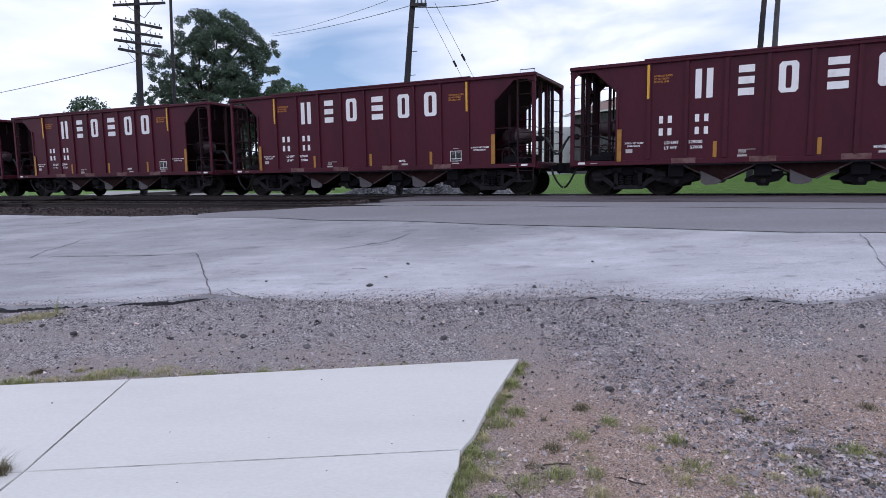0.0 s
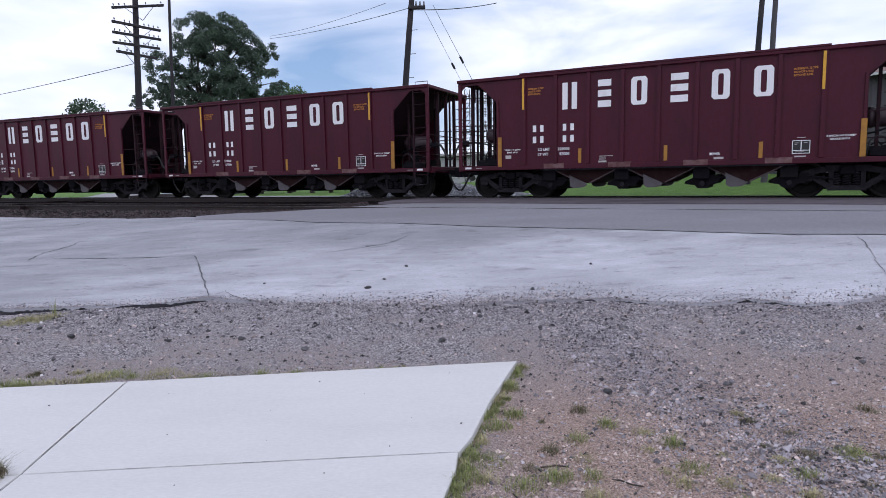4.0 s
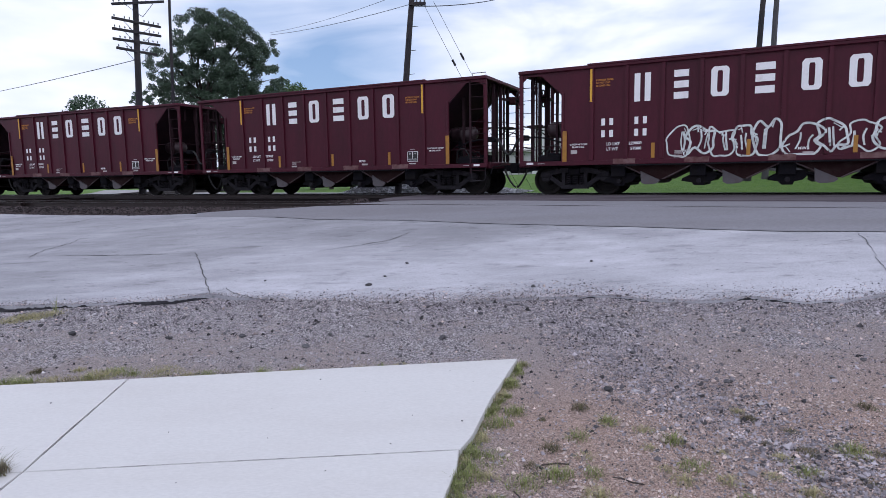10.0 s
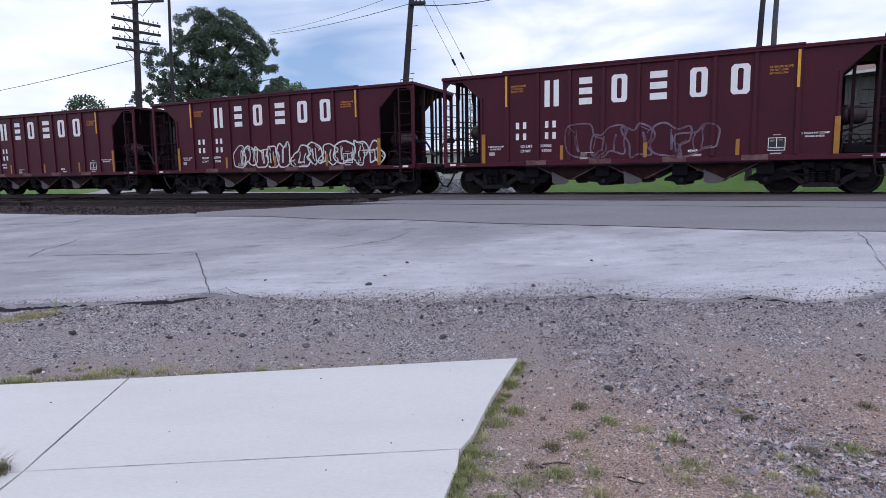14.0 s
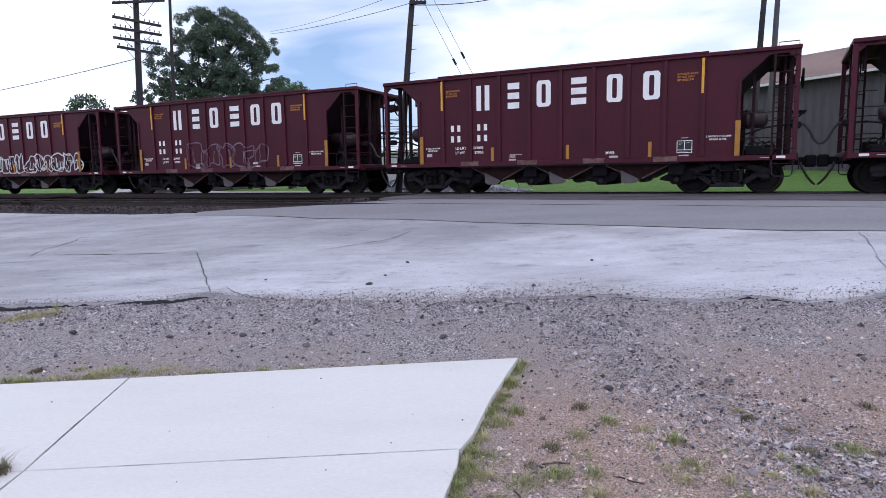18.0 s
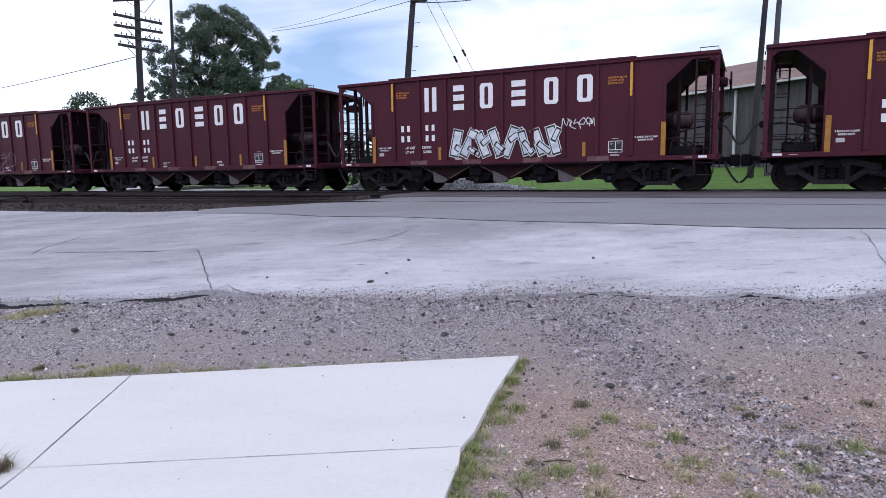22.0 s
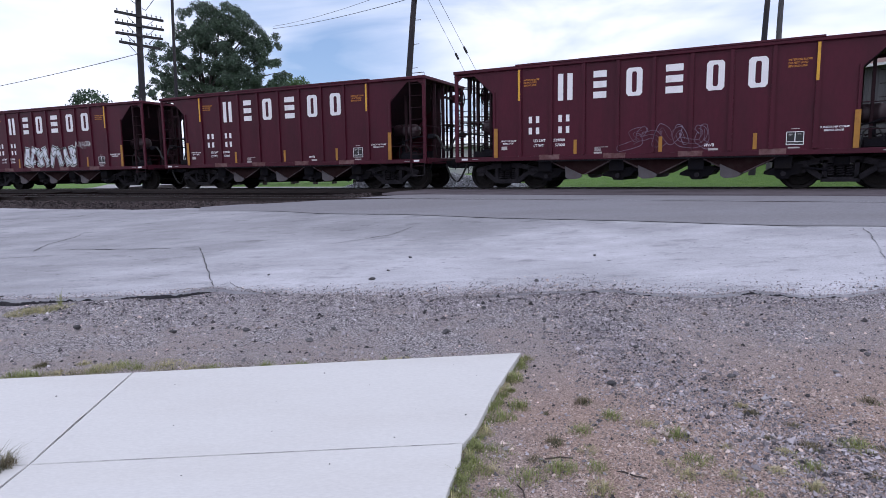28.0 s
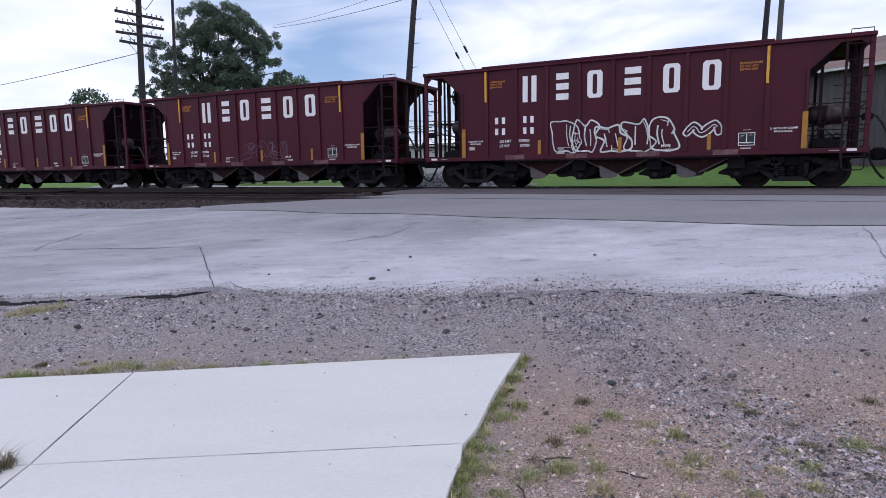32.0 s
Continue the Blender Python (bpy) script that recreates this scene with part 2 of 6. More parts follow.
def taper(bm, pts, radii, n=12):
    """A round tapered shaft through pts."""
    pts = [Vector(p) for p in pts]
    rings = []
    for i, (p, r) in enumerate(zip(pts, radii)):
        t = (pts[min(i + 1, len(pts) - 1)] - pts[max(i - 1, 0)]).normalized()
        q = t.to_track_quat("Z", "Y").to_matrix()
        rings.append([bm.verts.new(p + q @ Vector((r * math.cos(2 * math.pi * k / n), r * math.sin(2 * math.pi * k / n), 0))) for k in range(n)])
    for a, b in zip(rings, rings[1:]):
        for k in range(n):
            bm.faces.new((a[k], a[(k + 1) % n], b[(k + 1) % n], b[k]))
    bm.faces.new(rings[0][::-1])
    bm.faces.new(rings[-1])
    return bm


# ---------------------------------------------------------------- plan: the railway line and the lie of the land
ANG = radians(-26.117)              # the line runs away to the left
ALONG, ACROSS = Vector((math.cos(ANG), math.sin(ANG), 0)), Vector((-math.sin(ANG), math.cos(ANG), 0))
START = Vector((0, 19.474, 0))      # on the near side of the cars, straight ahead
CURVE = -0.002648                   # a gentle bend
HALF = 1.52                         # half a car's width
RAIL_Z = 0.88


def on_line(q, off=0.0, z=RAIL_Z):
    """The pose at q metres along the line, off metres beyond its centre."""
    h = ANG + CURVE * q
    side = Vector((-math.sin(h), math.cos(h), 0))
    p = START + ALONG * q + ACROSS * (0.5 * CURVE * q * q) + side * (HALF + off)
    return Matrix.Translation((p.x, p.y, z)) @ Matrix.Rotation(h, 4, "Z")


def before_line(x, y):
    """How far a place lies on the near side of the line's centre."""
    v = Vector((x, y, 0)) - START
    q = v.dot(ALONG)
    return HALF + 0.5 * CURVE * q * q - v.dot(ACROSS)


def land(x, y):
    """The height of the ground: it rises from the footway to the rails; the open trackbed left of the road lies a little lower."""
    w = before_line(x, y)
    z = float(np.interp(w, (-300, -12, -4, 0, 3, 5.5, 8, 10.5, 12.5, 14.5, 400), (0.55, 0.62, 0.74, 0.83, 0.81, 0.72, 0.56, 0.30, 0.12, 0.0, 0.0)))
    if w < -3 and x > -4:
        z += 0.95 * float(np.interp(w, (-16, -3), (1, 0))) * float(np.interp(x, (-4, 7), (0, 1)))
    if -6 < w < 9:
        q = (Vector((x, y, 0)) - START).dot(ALONG)
        z -= 0.13 * float(np.interp(q, (-4, 0.5), (1, 0))) * float(np.interp(w, (-6, -3, 5.2, 7.0), (0, 1, 1, 0)))
    return z


# ---------------------------------------------------------------- outline of the road
def cut(polyline, slope):
    """The place on a polyline that lies in the bearing x / y = slope from the eye."""
    s = [x / y for x, y in polyline]
    return Vector((float(np.interp(slope, s, [p[0] for p in polyline])), float(np.interp(slope, s, [p[1] for p in polyline]))))


ROAD_NEAR = ((-40, 9.5), (-14, 7.6), (-5.21, 7.07), (-3.9, 7.11), (-3.24, 7.11), (-2.86, 7.35), (-2.44, 7.11), (-1.71, 6.86), (-0.91, 6.66), (0.09, 6.45),
             (1.07, 6.53), (1.79, 6.47), (2.13, 6.23), (2.62, 6.07), (3.12, 6.11), (3.51, 5.89), (3.94, 5.87), (4.39, 5.97), (9, 5.2), (30, 4))
ROAD_FAR = [(-52, 24), (-20, 20.6), (-13.07, 18.13), (-11.64, 17.49), (-8.14, 15.97), (-7.0, 15.74), (-5.64, 15.95), (-4.79, 16.1), (-2.94, 17.0), (-1.46, 17.35), (-0.5, 17.7)]
ROAD_FAR += [tuple(on_line(q, -0.78).translation.xy) for q in (2.2, 5, 9, 13, 17, 22, 27)]


def road_edge(x, y):
    """How far a place lies before the road's near edge."""
    p = cut(ROAD_NEAR, x / y)
    return p.length - math.hypot(x, y)


# ---------------------------------------------------------------- ground
def ground_material():
    """Gravel and trodden reddish dirt before the road, grass beyond the railway."""
    m = bpy.data.materials.new("ground_cover")
    m.use_nodes = True
    nt = m.node_tree
    nd, ln = nt.nodes.new, nt.links.new
    bs = nt.nodes["Principled BSDF"]
    bs.inputs["Roughness"].default_value = 0.95
    co = nd("ShaderNodeTexCoord")

    def noise_tex(scale, detail=5, rough=0.6):
        n_ = nd("ShaderNodeTexNoise")
        n_.inputs["Scale"].default_value, n_.inputs["Detail"].default_value, n_.inputs["Roughness"].default_value = scale, detail, rough
        ln(co.outputs["Object"], n_.inputs["Vector"])
        return n_.outputs["Fac"]

    def ramp(fac, stops):
        r = nd("ShaderNodeValToRGB")
        el = r.color_ramp.elements
        while len(el) < len(stops):
            el.new(0.5)
        for e, (p, c) in zip(el, stops):
            e.position, e.color = p, (*c, 1)
        ln(fac, r.inputs["Fac"])
        return r.outputs["Color"]

    def blend(fac, a, b):
        x = nd("ShaderNodeMix")
        x.data_type = "RGBA"
        ln(fac, x.inputs[0])
        ln(a, x.inputs[6])
        ln(b, x.inputs[7])
        return x.outputs[2]

    vo = nd("ShaderNodeTexVoronoi")
    vo.inputs["Scale"].default_value = 100
    ln(co.outputs["Object"], vo.inputs["Vector"])
    stone = ramp(vo.outputs["Color"], ((0.15, (0.06, 0.054, 0.060)), (0.5, (0.29, 0.262, 0.278)), (0.85, (0.72, 0.67, 0.69))))
    grit = noise_tex(96, 8, 0.8)
    red_dirt = ramp(grit, ((0.37, (0.10, 0.068, 0.056)), (0.5, (0.41, 0.28, 0.228)), (0.62, (0.78, 0.60, 0.52))))
    grey_dirt = ramp(grit, ((0.36, (0.11, 0.09, 0.09)), (0.5, (0.345, 0.29, 0.287)), (0.62, (0.66, 0.58, 0.57))))
    grass = ramp(noise_tex(3.0, 8, 0.7), ((0.3, (0.055, 0.13, 0.012)), (0.5, (0.09, 0.19, 0.02)), (0.72, (0.14, 0.235, 0.036))))
    sep = nd("ShaderNodeSeparateXYZ")
    ln(co.outputs["Object"], sep.inputs[0])
    east, south, both = nd("ShaderNodeMapRange"), nd("ShaderNodeMapRange"), nd("ShaderNodeMath")
    east.inputs["From Min"].default_value, east.inputs["From Max"].default_value = 0.9, 1.7
    south.inputs["From Min"].default_value, south.inputs["From Max"].default_value = 4.9, 3.5
    both.operation = "MULTIPLY"
    drift = nd("ShaderNodeMath")
    drift.operation, drift.inputs[1].default_value = "MULTIPLY_ADD", 2.4
    ln(noise_tex(0.7, 5, 0.6), drift.inputs[0])
    ln(sep.outputs["X"], drift.inputs[2])
    ln(drift.outputs[0], east.inputs["Value"])
    ln(sep.outputs["Y"], south.inputs["Value"])
    ln(east.outputs["Result"], both.inputs[0])
    ln(south.outputs["Result"], both.inputs[1])
    dirt = blend(both.outputs[0], grey_dirt, red_dirt)
    # dirt gains on gravel away from the road's edge and to the east
    lin = nd("ShaderNodeMath")
    lin.operation = "MULTIPLY_ADD"
    lin.inputs[1].default_value, lin.inputs[2].default_value = -0.16, 1.28
    ln(sep.outputs["Y"], lin.inputs[0])
    wob = nd("ShaderNodeMath")
    wob.operation = "ADD"
    ln(lin.outputs[0], wob.inputs[0])
    ln(noise_tex(1.1, 6, 0.65), wob.inputs[1])
    cover = ramp(wob.outputs[0], ((0.86, (0.05,) * 3), (1.26, (0.95,) * 3)))
    near = blend(cover, stone, dirt)
    # grass beyond the line: distance along ACROSS
    dot = nd("ShaderNodeVectorMath")
    dot.operation = "DOT_PRODUCT"
    dot.inputs[1].default_value = tuple(ACROSS)
    ln(co.outputs["Object"], dot.inputs[0])
    wob2 = nd("ShaderNodeMath")
    wob2.operation = "MULTIPLY_ADD"
    wob2.inputs[1].default_value = 2.0
    ln(noise_tex(0.6), wob2.inputs[0])
    ln(dot.outputs["Value"], wob2.inputs[2])
    mr = nd("ShaderNodeMapRange")
    mr.inputs["From Min"].default_value, mr.inputs["From Max"].default_value = 22.0, 22.6
    ln(wob2.outputs[0], mr.inputs["Value"])
    col = blend(mr.outputs["Result"], near, grass)
    ln(col, bs.inputs["Base Color"])
    bp = nd("ShaderNodeBump")
    bp.inputs["Strength"].default_value, bp.inputs["Distance"].default_value = 1.0, 0.02
    ln(vo.outputs["Distance"], bp.inputs["Height"])
    b2 = nd("ShaderNodeBump")
    b2.inputs["Strength"].default_value, b2.inputs["Distance"].default_value = 0.5, 0.02
    ln(noise_tex(14, 8, 0.7), b2.inputs["Height"])
    ln(bp.outputs["Normal"], b2.inputs["Normal"])
    ln(b2.outputs["Normal"], bs.inputs["Normal"])
    return m


def grid_mesh(name, xs, ys, height, mat):
    vs = [(x, y, height(x, y)) for y in ys for x in xs]
    nx = len(xs)
    fs = [(j * nx + i, j * nx + i + 1, (j + 1) * nx + i + 1, (j + 1) * nx + i) for j in range(len(ys) - 1) for i in range(nx - 1)]
    me = bpy.data.meshes.new(name)
    me.from_pydata(vs, [], fs)
    me.polygons.foreach_set("use_smooth", [True] * len(fs))
    me.materials.append(mat)
    return me


def rough_land(x, y):
    z = land(x, y)
    if 6 < y < 60:      # dug out under the paving
        z -= 0.14 * float(np.interp(before_line(x, y), (0.5, 2.0), (0, 1))) * float(np.interp(road_edge(x, y), (-2.2, -1.0), (1, 0)))
    if 2 < y < 9 and abs(x) < 9:
        if y < 5.4 and x < 0.8:
            z -= 0.018
        z += 0.035 * (noise.noise((x * 0.9, y * 0.9, 0.3)) - 0.25) + 0.012 * noise.noise((x * 4, y * 4, 1.7))
        if before_line(x, y) > 12:
            z -= 0.01
        d = road_edge(x, y)
        if -0.1 < d < 0.5 and (x < -2.6 or x > 0.6):
            z -= (0.012 if x < 0 else 0.0) * math.exp(-max(d, 0) / 0.2)
        # gravel banked against the road, most of all in the middle
        if d < 1.2:
            z += (0.012 + 0.04 * math.exp(-((x + 0.7) / 1.5) ** 4) + (0.016 if x > 0.6 else 0)) * (math.exp(-d / 0.3) if d > 0 else max(0, 1 + d / 0.05))
    return z


def spread(*stretches):
    out = []
    for a, b, s in stretches:
        out += list(np.arange(a, b, s))
    return [float(v) for v in out]


GROUND = ground_material()
ground = thing("ground", "grey gravel and reddish dirt rising to the railway, grass beyond", "ground", kind="structure",
               data=grid_mesh("ground", spread((-1500, -300, 150), (-300, -60, 30), (-60, -8, 1.5), (-8, 7, 0.09), (7, 60, 1.5), (60, 300, 30), (300, 1501, 150)),
                              spread((-400, -20, 40), (-20, 1.5, 2), (1.5, 8.5, 0.08), (8.5, 60, 1.5), (60, 200, 20), (200, 2401, 200)), rough_land, GROUND))


# ---------------------------------------------------------------- road


def road_material():
    """Old concrete: broad stains and tyre-drawn streaks along the road, grain, pits and pale scuffing."""
    m = bpy.data.materials.new("worn_concrete_road")
    m.use_nodes = True
    nt = m.node_tree
    nd, ln = nt.nodes.new, nt.links.new
    bs = nt.nodes["Principled BSDF"]
    bs.inputs["Roughness"].default_value, bs.inputs["Specular IOR Level"].default_value = 0.9, 0.12
    co = nd("ShaderNodeTexCoord")

    def layer(scale, stretch, lo, hi, v0, v1, detail=6):
        mp, n_, mr = nd("ShaderNodeMapping"), nd("ShaderNodeTexNoise"), nd("ShaderNodeMapRange")
        mp.inputs["Scale"].default_value, mp.inputs["Rotation"].default_value = stretch, (0, 0, radians(14))
        n_.inputs["Scale"].default_value, n_.inputs["Detail"].default_value, n_.inputs["Roughness"].default_value = scale, detail, 0.65
        mr.inputs["From Min"].default_value, mr.inputs["From Max"].default_value = lo, hi
        mr.inputs["To Min"].default_value, mr.inputs["To Max"].default_value = v0, v1
        ln(co.outputs["Object"], mp.inputs["Vector"])
        ln(mp.outputs["Vector"], n_.inputs["Vector"])
        ln(n_.outputs["Fac"], mr.inputs["Value"])
        return mr.outputs["Result"], n_.outputs["Fac"]

    def times(a, b):
        x = nd("ShaderNodeMath")
        x.operation = "MULTIPLY"
        ln(a, x.inputs[0])
        ln(b, x.inputs[1])
        return x.outputs[0]
    broad, _ = layer(0.42, (0.6, 1.0, 1.0), 0.37, 0.63, 0.80, 1.15)
    streak, _ = layer(1.6, (0.35, 1.0, 1.0), 0.37, 0.63, 0.88, 1.1, 8)
    scuff, _ = layer(3.2, (0.5, 1.0, 1.0), 0.57, 0.7, 1.0, 0.66, 9)
    grain, raw = layer(52, (1, 1, 1), 0.34, 0.66, 0.84, 1.14)
    pits, _ = layer(16, (0.6, 1, 1), 0.62, 0.7, 1.0, 0.5, 5)
    # pale dust from the gravel covers the near side and thins out across the road
    way, dust, edge = nd("ShaderNodeVectorMath"), nd("ShaderNodeMath"), nd("ShaderNodeMapRange")
    way.operation, dust.operation = "DOT_PRODUCT", "MULTIPLY_ADD"
    way.inputs[1].default_value = (-0.35, 1.0, 0.0)
    ln(co.outputs["Object"], way.inputs[0])
    rough_, raw2 = layer(1.1, (0.6, 1.0, 1.0), 0.3, 0.7, -1.5, 1.5, 8)
    dust.inputs[1].default_value = 1.0
    ln(rough_, dust.inputs[0])
    ln(way.outputs["Value"], dust.inputs[2])
    edge.inputs["From Min"].default_value, edge.inputs["From Max"].default_value = 8.2, 11.0
    edge.inputs["To Min"].default_value, edge.inputs["To Max"].default_value = 1.1, 0.82
    ln(dust.outputs[0], edge.inputs["Value"])
    val = times(times(times(broad, streak), times(scuff, grain)), times(pits, edge.outputs["Result"]))
    hs = nd("ShaderNodeHueSaturation")
    hs.inputs["Color"].default_value = (0.380, 0.377, 0.410, 1)
    ln(val, hs.inputs["Value"])
    ln(hs.outputs["Color"], bs.inputs["Base Color"])
    bp = nd("ShaderNodeBump")
    bp.inputs["Strength"].default_value, bp.inputs["Distance"].default_value = 0.35, 0.008
    ln(raw, bp.inputs["Height"])
    ln(bp.outputs["Normal"], bs.inputs["Normal"])
    return m


ROAD_MAT = road_material()
SEAM = ((-7.67, 15.6), (-3.94, 14.11), (-2.75, 13.34), (-0.96, 12.52), (2.16, 10.8), (3.82, 9.92), (5.22, 9.14), (6.33, 8.71), (9, 7.4), (14, 5.0))


def road_lip(slope):
    """The ragged near edge of the road in that bearing, and the way across the road."""
    a, b = cut(ROAD_NEAR, slope), cut(ROAD_FAR, slope)
    jag = 0.07 * noise.noise((slope * 9, 3.1, 0)) + 0.04 * noise.noise((slope * 37, 1.1, 0)) + 0.025 * noise.noise((slope * 110, 5.1, 0))
    way = (b - a).normalized()
    return a + way * jag, way


def road_mesh():
    slopes = [float(v) for v in np.linspace(-2.4, 2.6, 500)]
    us = [0, 0.0008, 0.01, 0.02, 0.035, 0.055] + [float(v) for v in np.linspace(0.08, 1, 36)]
    vs, fs = [], []
    for k, s in enumerate(slopes):
        a, b = road_lip(s)[0], cut(ROAD_FAR, s)
        for i, u in enumerate(us):
            p = a + (b - a) * u
            z = land(p.x, p.y) + 0.035 + 0.012 * noise.noise((p.x * 0.5, p.y * 0.5, 8))
            if s > -0.42:      # the older strip lies over this part
                z -= max(0, min(0.16, 0.3 * (p.length - cut(SEAM, s).length - 0.35))) * min(1, (s + 0.42) / 0.1)
            if i == 0:
                z -= 0.10
            elif i == 1:
                z -= 0.008 * max(0, noise.noise((s * 20, 9, 4)))
            vs.append((p.x, p.y, z))
    n = len(us)
    for k in range(len(slopes) - 1):
        for i in range(n - 1):
            fs.append((k * n + i, (k + 1) * n + i, (k + 1) * n + i + 1, k * n + i + 1))
    me = bpy.data.meshes.new("road")
    me.from_pydata(vs, [], fs)
    me.materials.append(ROAD_MAT)
    return me


road = thing("road", "worn pale grey concrete road with a broken edge, crossing the railway", "road", kind="structure", data=road_mesh())

# ---------------------------------------------------------------- railway
BALLAST = material("track_ballast", (0.013, 0.0092, 0.0105), 0.95, 0, 0.6, 2.0, 18, 1.0, (0.009, 0.007, 0.007), 0.8, 0.48, depth=0.05, shine=0.05)
RAIL = material("rail_steel", (0.03, 0.02, 0.019), 0.5, 0.4, 0.2, 3, 30, 0.1)
RAIL_TOP = material("polished_railhead", (0.5, 0.5, 0.52), 0.28, 1.0, 0.1, 3, 30, 0.0)
TIE = material("creosoted_timber", (0.013, 0.0092, 0.0095), 0.9, 0, 0.35, 3, 30, 0.4, (0.036, 0.028, 0.026), 0.6, 0.55, each=0.35, shine=0.05)
# crossing asphalt, its colour lowered to hold the shade under the train
PANEL = material("shaded_crossing_asphalt", (0.032, 0.029, 0.033), 0.9, 0, 0.3, 1.5, 40, 0.5, (0.05, 0.045, 0.05), 0.7, 0.5, shine=0.1)


def line_strip(name, q0, q1, step, offs, zs, mat):
    """A strip along the line with the cross-section (off, z)."""
    vs, fs = [], []
    q, k = q0, 0
    while q <= q1 + 1e-6:
        for o, z in zip(offs, zs):
            vs.append(tuple((on_line(q, o, z)).translation))
        q, k = q + step, k + 1
    n = len(offs)
    for i in range(k - 1):
        for j in range(n - 1):
            fs.append((i * n + j, (i + 1) * n + j, (i + 1) * n + j + 1, i * n + j + 1))
    me = bpy.data.meshes.new(name)
    me.from_pydata(vs, [], fs)
    me.materials.append(mat)
    return me


def rail(parent, q0, q1, off, top):
    """One rail: foot, web, head, with a polished running surface."""
    offs = [off + v for v in (-0.07, -0.07, -0.012, -0.012, -0.035, -0.035, 0.035, 0.035, 0.012, 0.012, 0.07, 0.07)]
    zs = [top + v for v in (-0.17, -0.155, -0.14, -0.045, -0.035, -0.002, -0.002, -0.035, -0.045, -0.14, -0.155, -0.17)]
    r = part("rail", line_strip("rail", q0, q1, 2.0, offs, zs, RAIL), RAIL, parent)
    part("running_surface", line_strip("running_surface", q0, q1, 2.0, [off - 0.03, off + 0.03], [top, top], RAIL_TOP), RAIL_TOP, r, "bright polished railhead")


def ballast_mesh():
    """The bed of both tracks; it dips under the road where the two meet."""
    qs = spread((-110, -24, 2.0), (-24, 1.01, 0.4))
    offs = [-9, -8.4] + [-8 + 0.4 * k for k in range(29)] + [3.6, 4.0]
    vs, n = [], len(offs)
    for q in qs:
        for o in offs:
            p = on_line(q, o).translation
            z = land(p.x, p.y) + 0.022 - 0.1 * (o > 3.8) + 0.02 * noise.noise((p.x * 1.7, p.y * 1.7, 3))
            d = cut(ROAD_FAR, p.x / p.y).length - p.xy.length
            vs.append((p.x, p.y, z - 0.16 * float(np.interp(d, (0.0, 0.3), (0, 1)))))
    fs = [(i * n + j, (i + 1) * n + j, (i + 1) * n + j + 1, i * n + j + 1) for i in range(len(qs) - 1) for j in range(n - 1)]
    me = bpy.data.meshes.new("ballast_bed")
    me.from_pydata(vs, [], fs)
    me.materials.append(BALLAST)
    return me


ballast_bed = thing("ballast_bed", "dark oily ballast under the railway tracks", "ballast", kind="structure", data=ballast_mesh())
main_track = thing("main_track", "railway track with bright railheads on dark ballast", "railway track", kind="structure")
for off in (-0.755, 0.755):
    rail(main_track, -110, 70, off, RAIL_Z)
side_track = thing("side_track", "second railway track beside the main one, set into the road", "railway track", kind="structure")
for off in (-5.35, -3.85):
    rail(side_track, -110, 70, off, 0.775)


def tie_mesh():
    return mesh_of("tie", boxed(-0.11, 0.11, -1.3, 1.3, -0.17, 0, 0.012), TIE)


TIE_MESH = tie_mesh()
for parent, off, top, q0, q1 in ((main_track, 0, RAIL_Z - 0.165, -60, -0.5), (side_track, -4.6, 0.76 - 0.165, -60, -3)):
    q = q0
    while q < q1:
        part("tie", TIE_MESH, TIE, parent, at=on_line(q, off + random.uniform(-0.06, 0.06), top + random.uniform(-0.01, 0.005)))
        q += 0.55
APRON = material("stained_crossing_apron", (0.115, 0.10, 0.112), 0.9, 0, 0.14, 0.8, 30, 0.25, (0.06, 0.05, 0.057), 0.8, 0.50, stretch=(0.4, 1.0, 1.0), shine=0.1)
thing("crossing_apron", "stained darker strip of road along the rails", "road", kind="structure",
      data=line_strip("crossing_apron", -1.0, 34, 0.7, [-3.72, -3.7, -2.8, -1.8, -0.86, -0.84], [land(*on_line(15, o).translation.xy) + b for o, b in
                      ((-3.72, 0.0), (-3.7, 0.05), (-2.8, 0.053), (-1.8, 0.05), (-0.86, 0.045), (-0.84, 0.0))], APRON))
crossing = thing("crossing_panel", "asphalt filling between the crossing rails, darkened for the train's shade", "road crossing", kind="structure",
                 data=line_strip("crossing_panel", 0.5, 34, 1.0, [-0.64, -0.62, 0, 0.62, 0.64], [RAIL_Z - 0.2, RAIL_Z - 0.012, RAIL_Z, RAIL_Z - 0.012, RAIL_Z - 0.2], PANEL))

STRIP = material("older_darker_concrete", (0.222, 0.218, 0.24), 0.9, 0, 0.2, 0.7, 46, 0.4, (0.19, 0.183, 0.198), 0.75, 0.52, stretch=(0.35, 1.0, 1.0), depth=0.008, shine=0.1)


def strip_mesh():
    """The older strip of the road between its long seam and the side track."""
    far = [tuple(on_line(q, -3.95).translation.xy) for q in range(-6, 27, 2)]
    vs, fs, n = [], [], 22
    slopes = [float(v) for v in np.linspace(-0.40, 1.7, 160)]
    for s in slopes:
        a, b = cut(SEAM, s), min(cut(far, s), cut(ROAD_FAR, s), key=lambda v: v.length)
        for i in range(n):
            p = a.lerp(b, i / (n - 1))
            vs.append((p.x, p.y, land(p.x, p.y) + 0.036 + 0.009 * min(1, (s + 0.40) / 0.15) + 0.012 * noise.noise((p.x * 0.5, p.y * 0.5, 8))))
    for k in range(len(slopes) - 1):
        for i in range(n - 1):
            fs.append((k * n + i, (k + 1) * n + i, (k + 1) * n + i + 1, k * n + i + 1))
    me = bpy.data.meshes.new("road_strip")
    me.from_pydata(vs, [], fs)
    me.materials.append(STRIP)
    return me


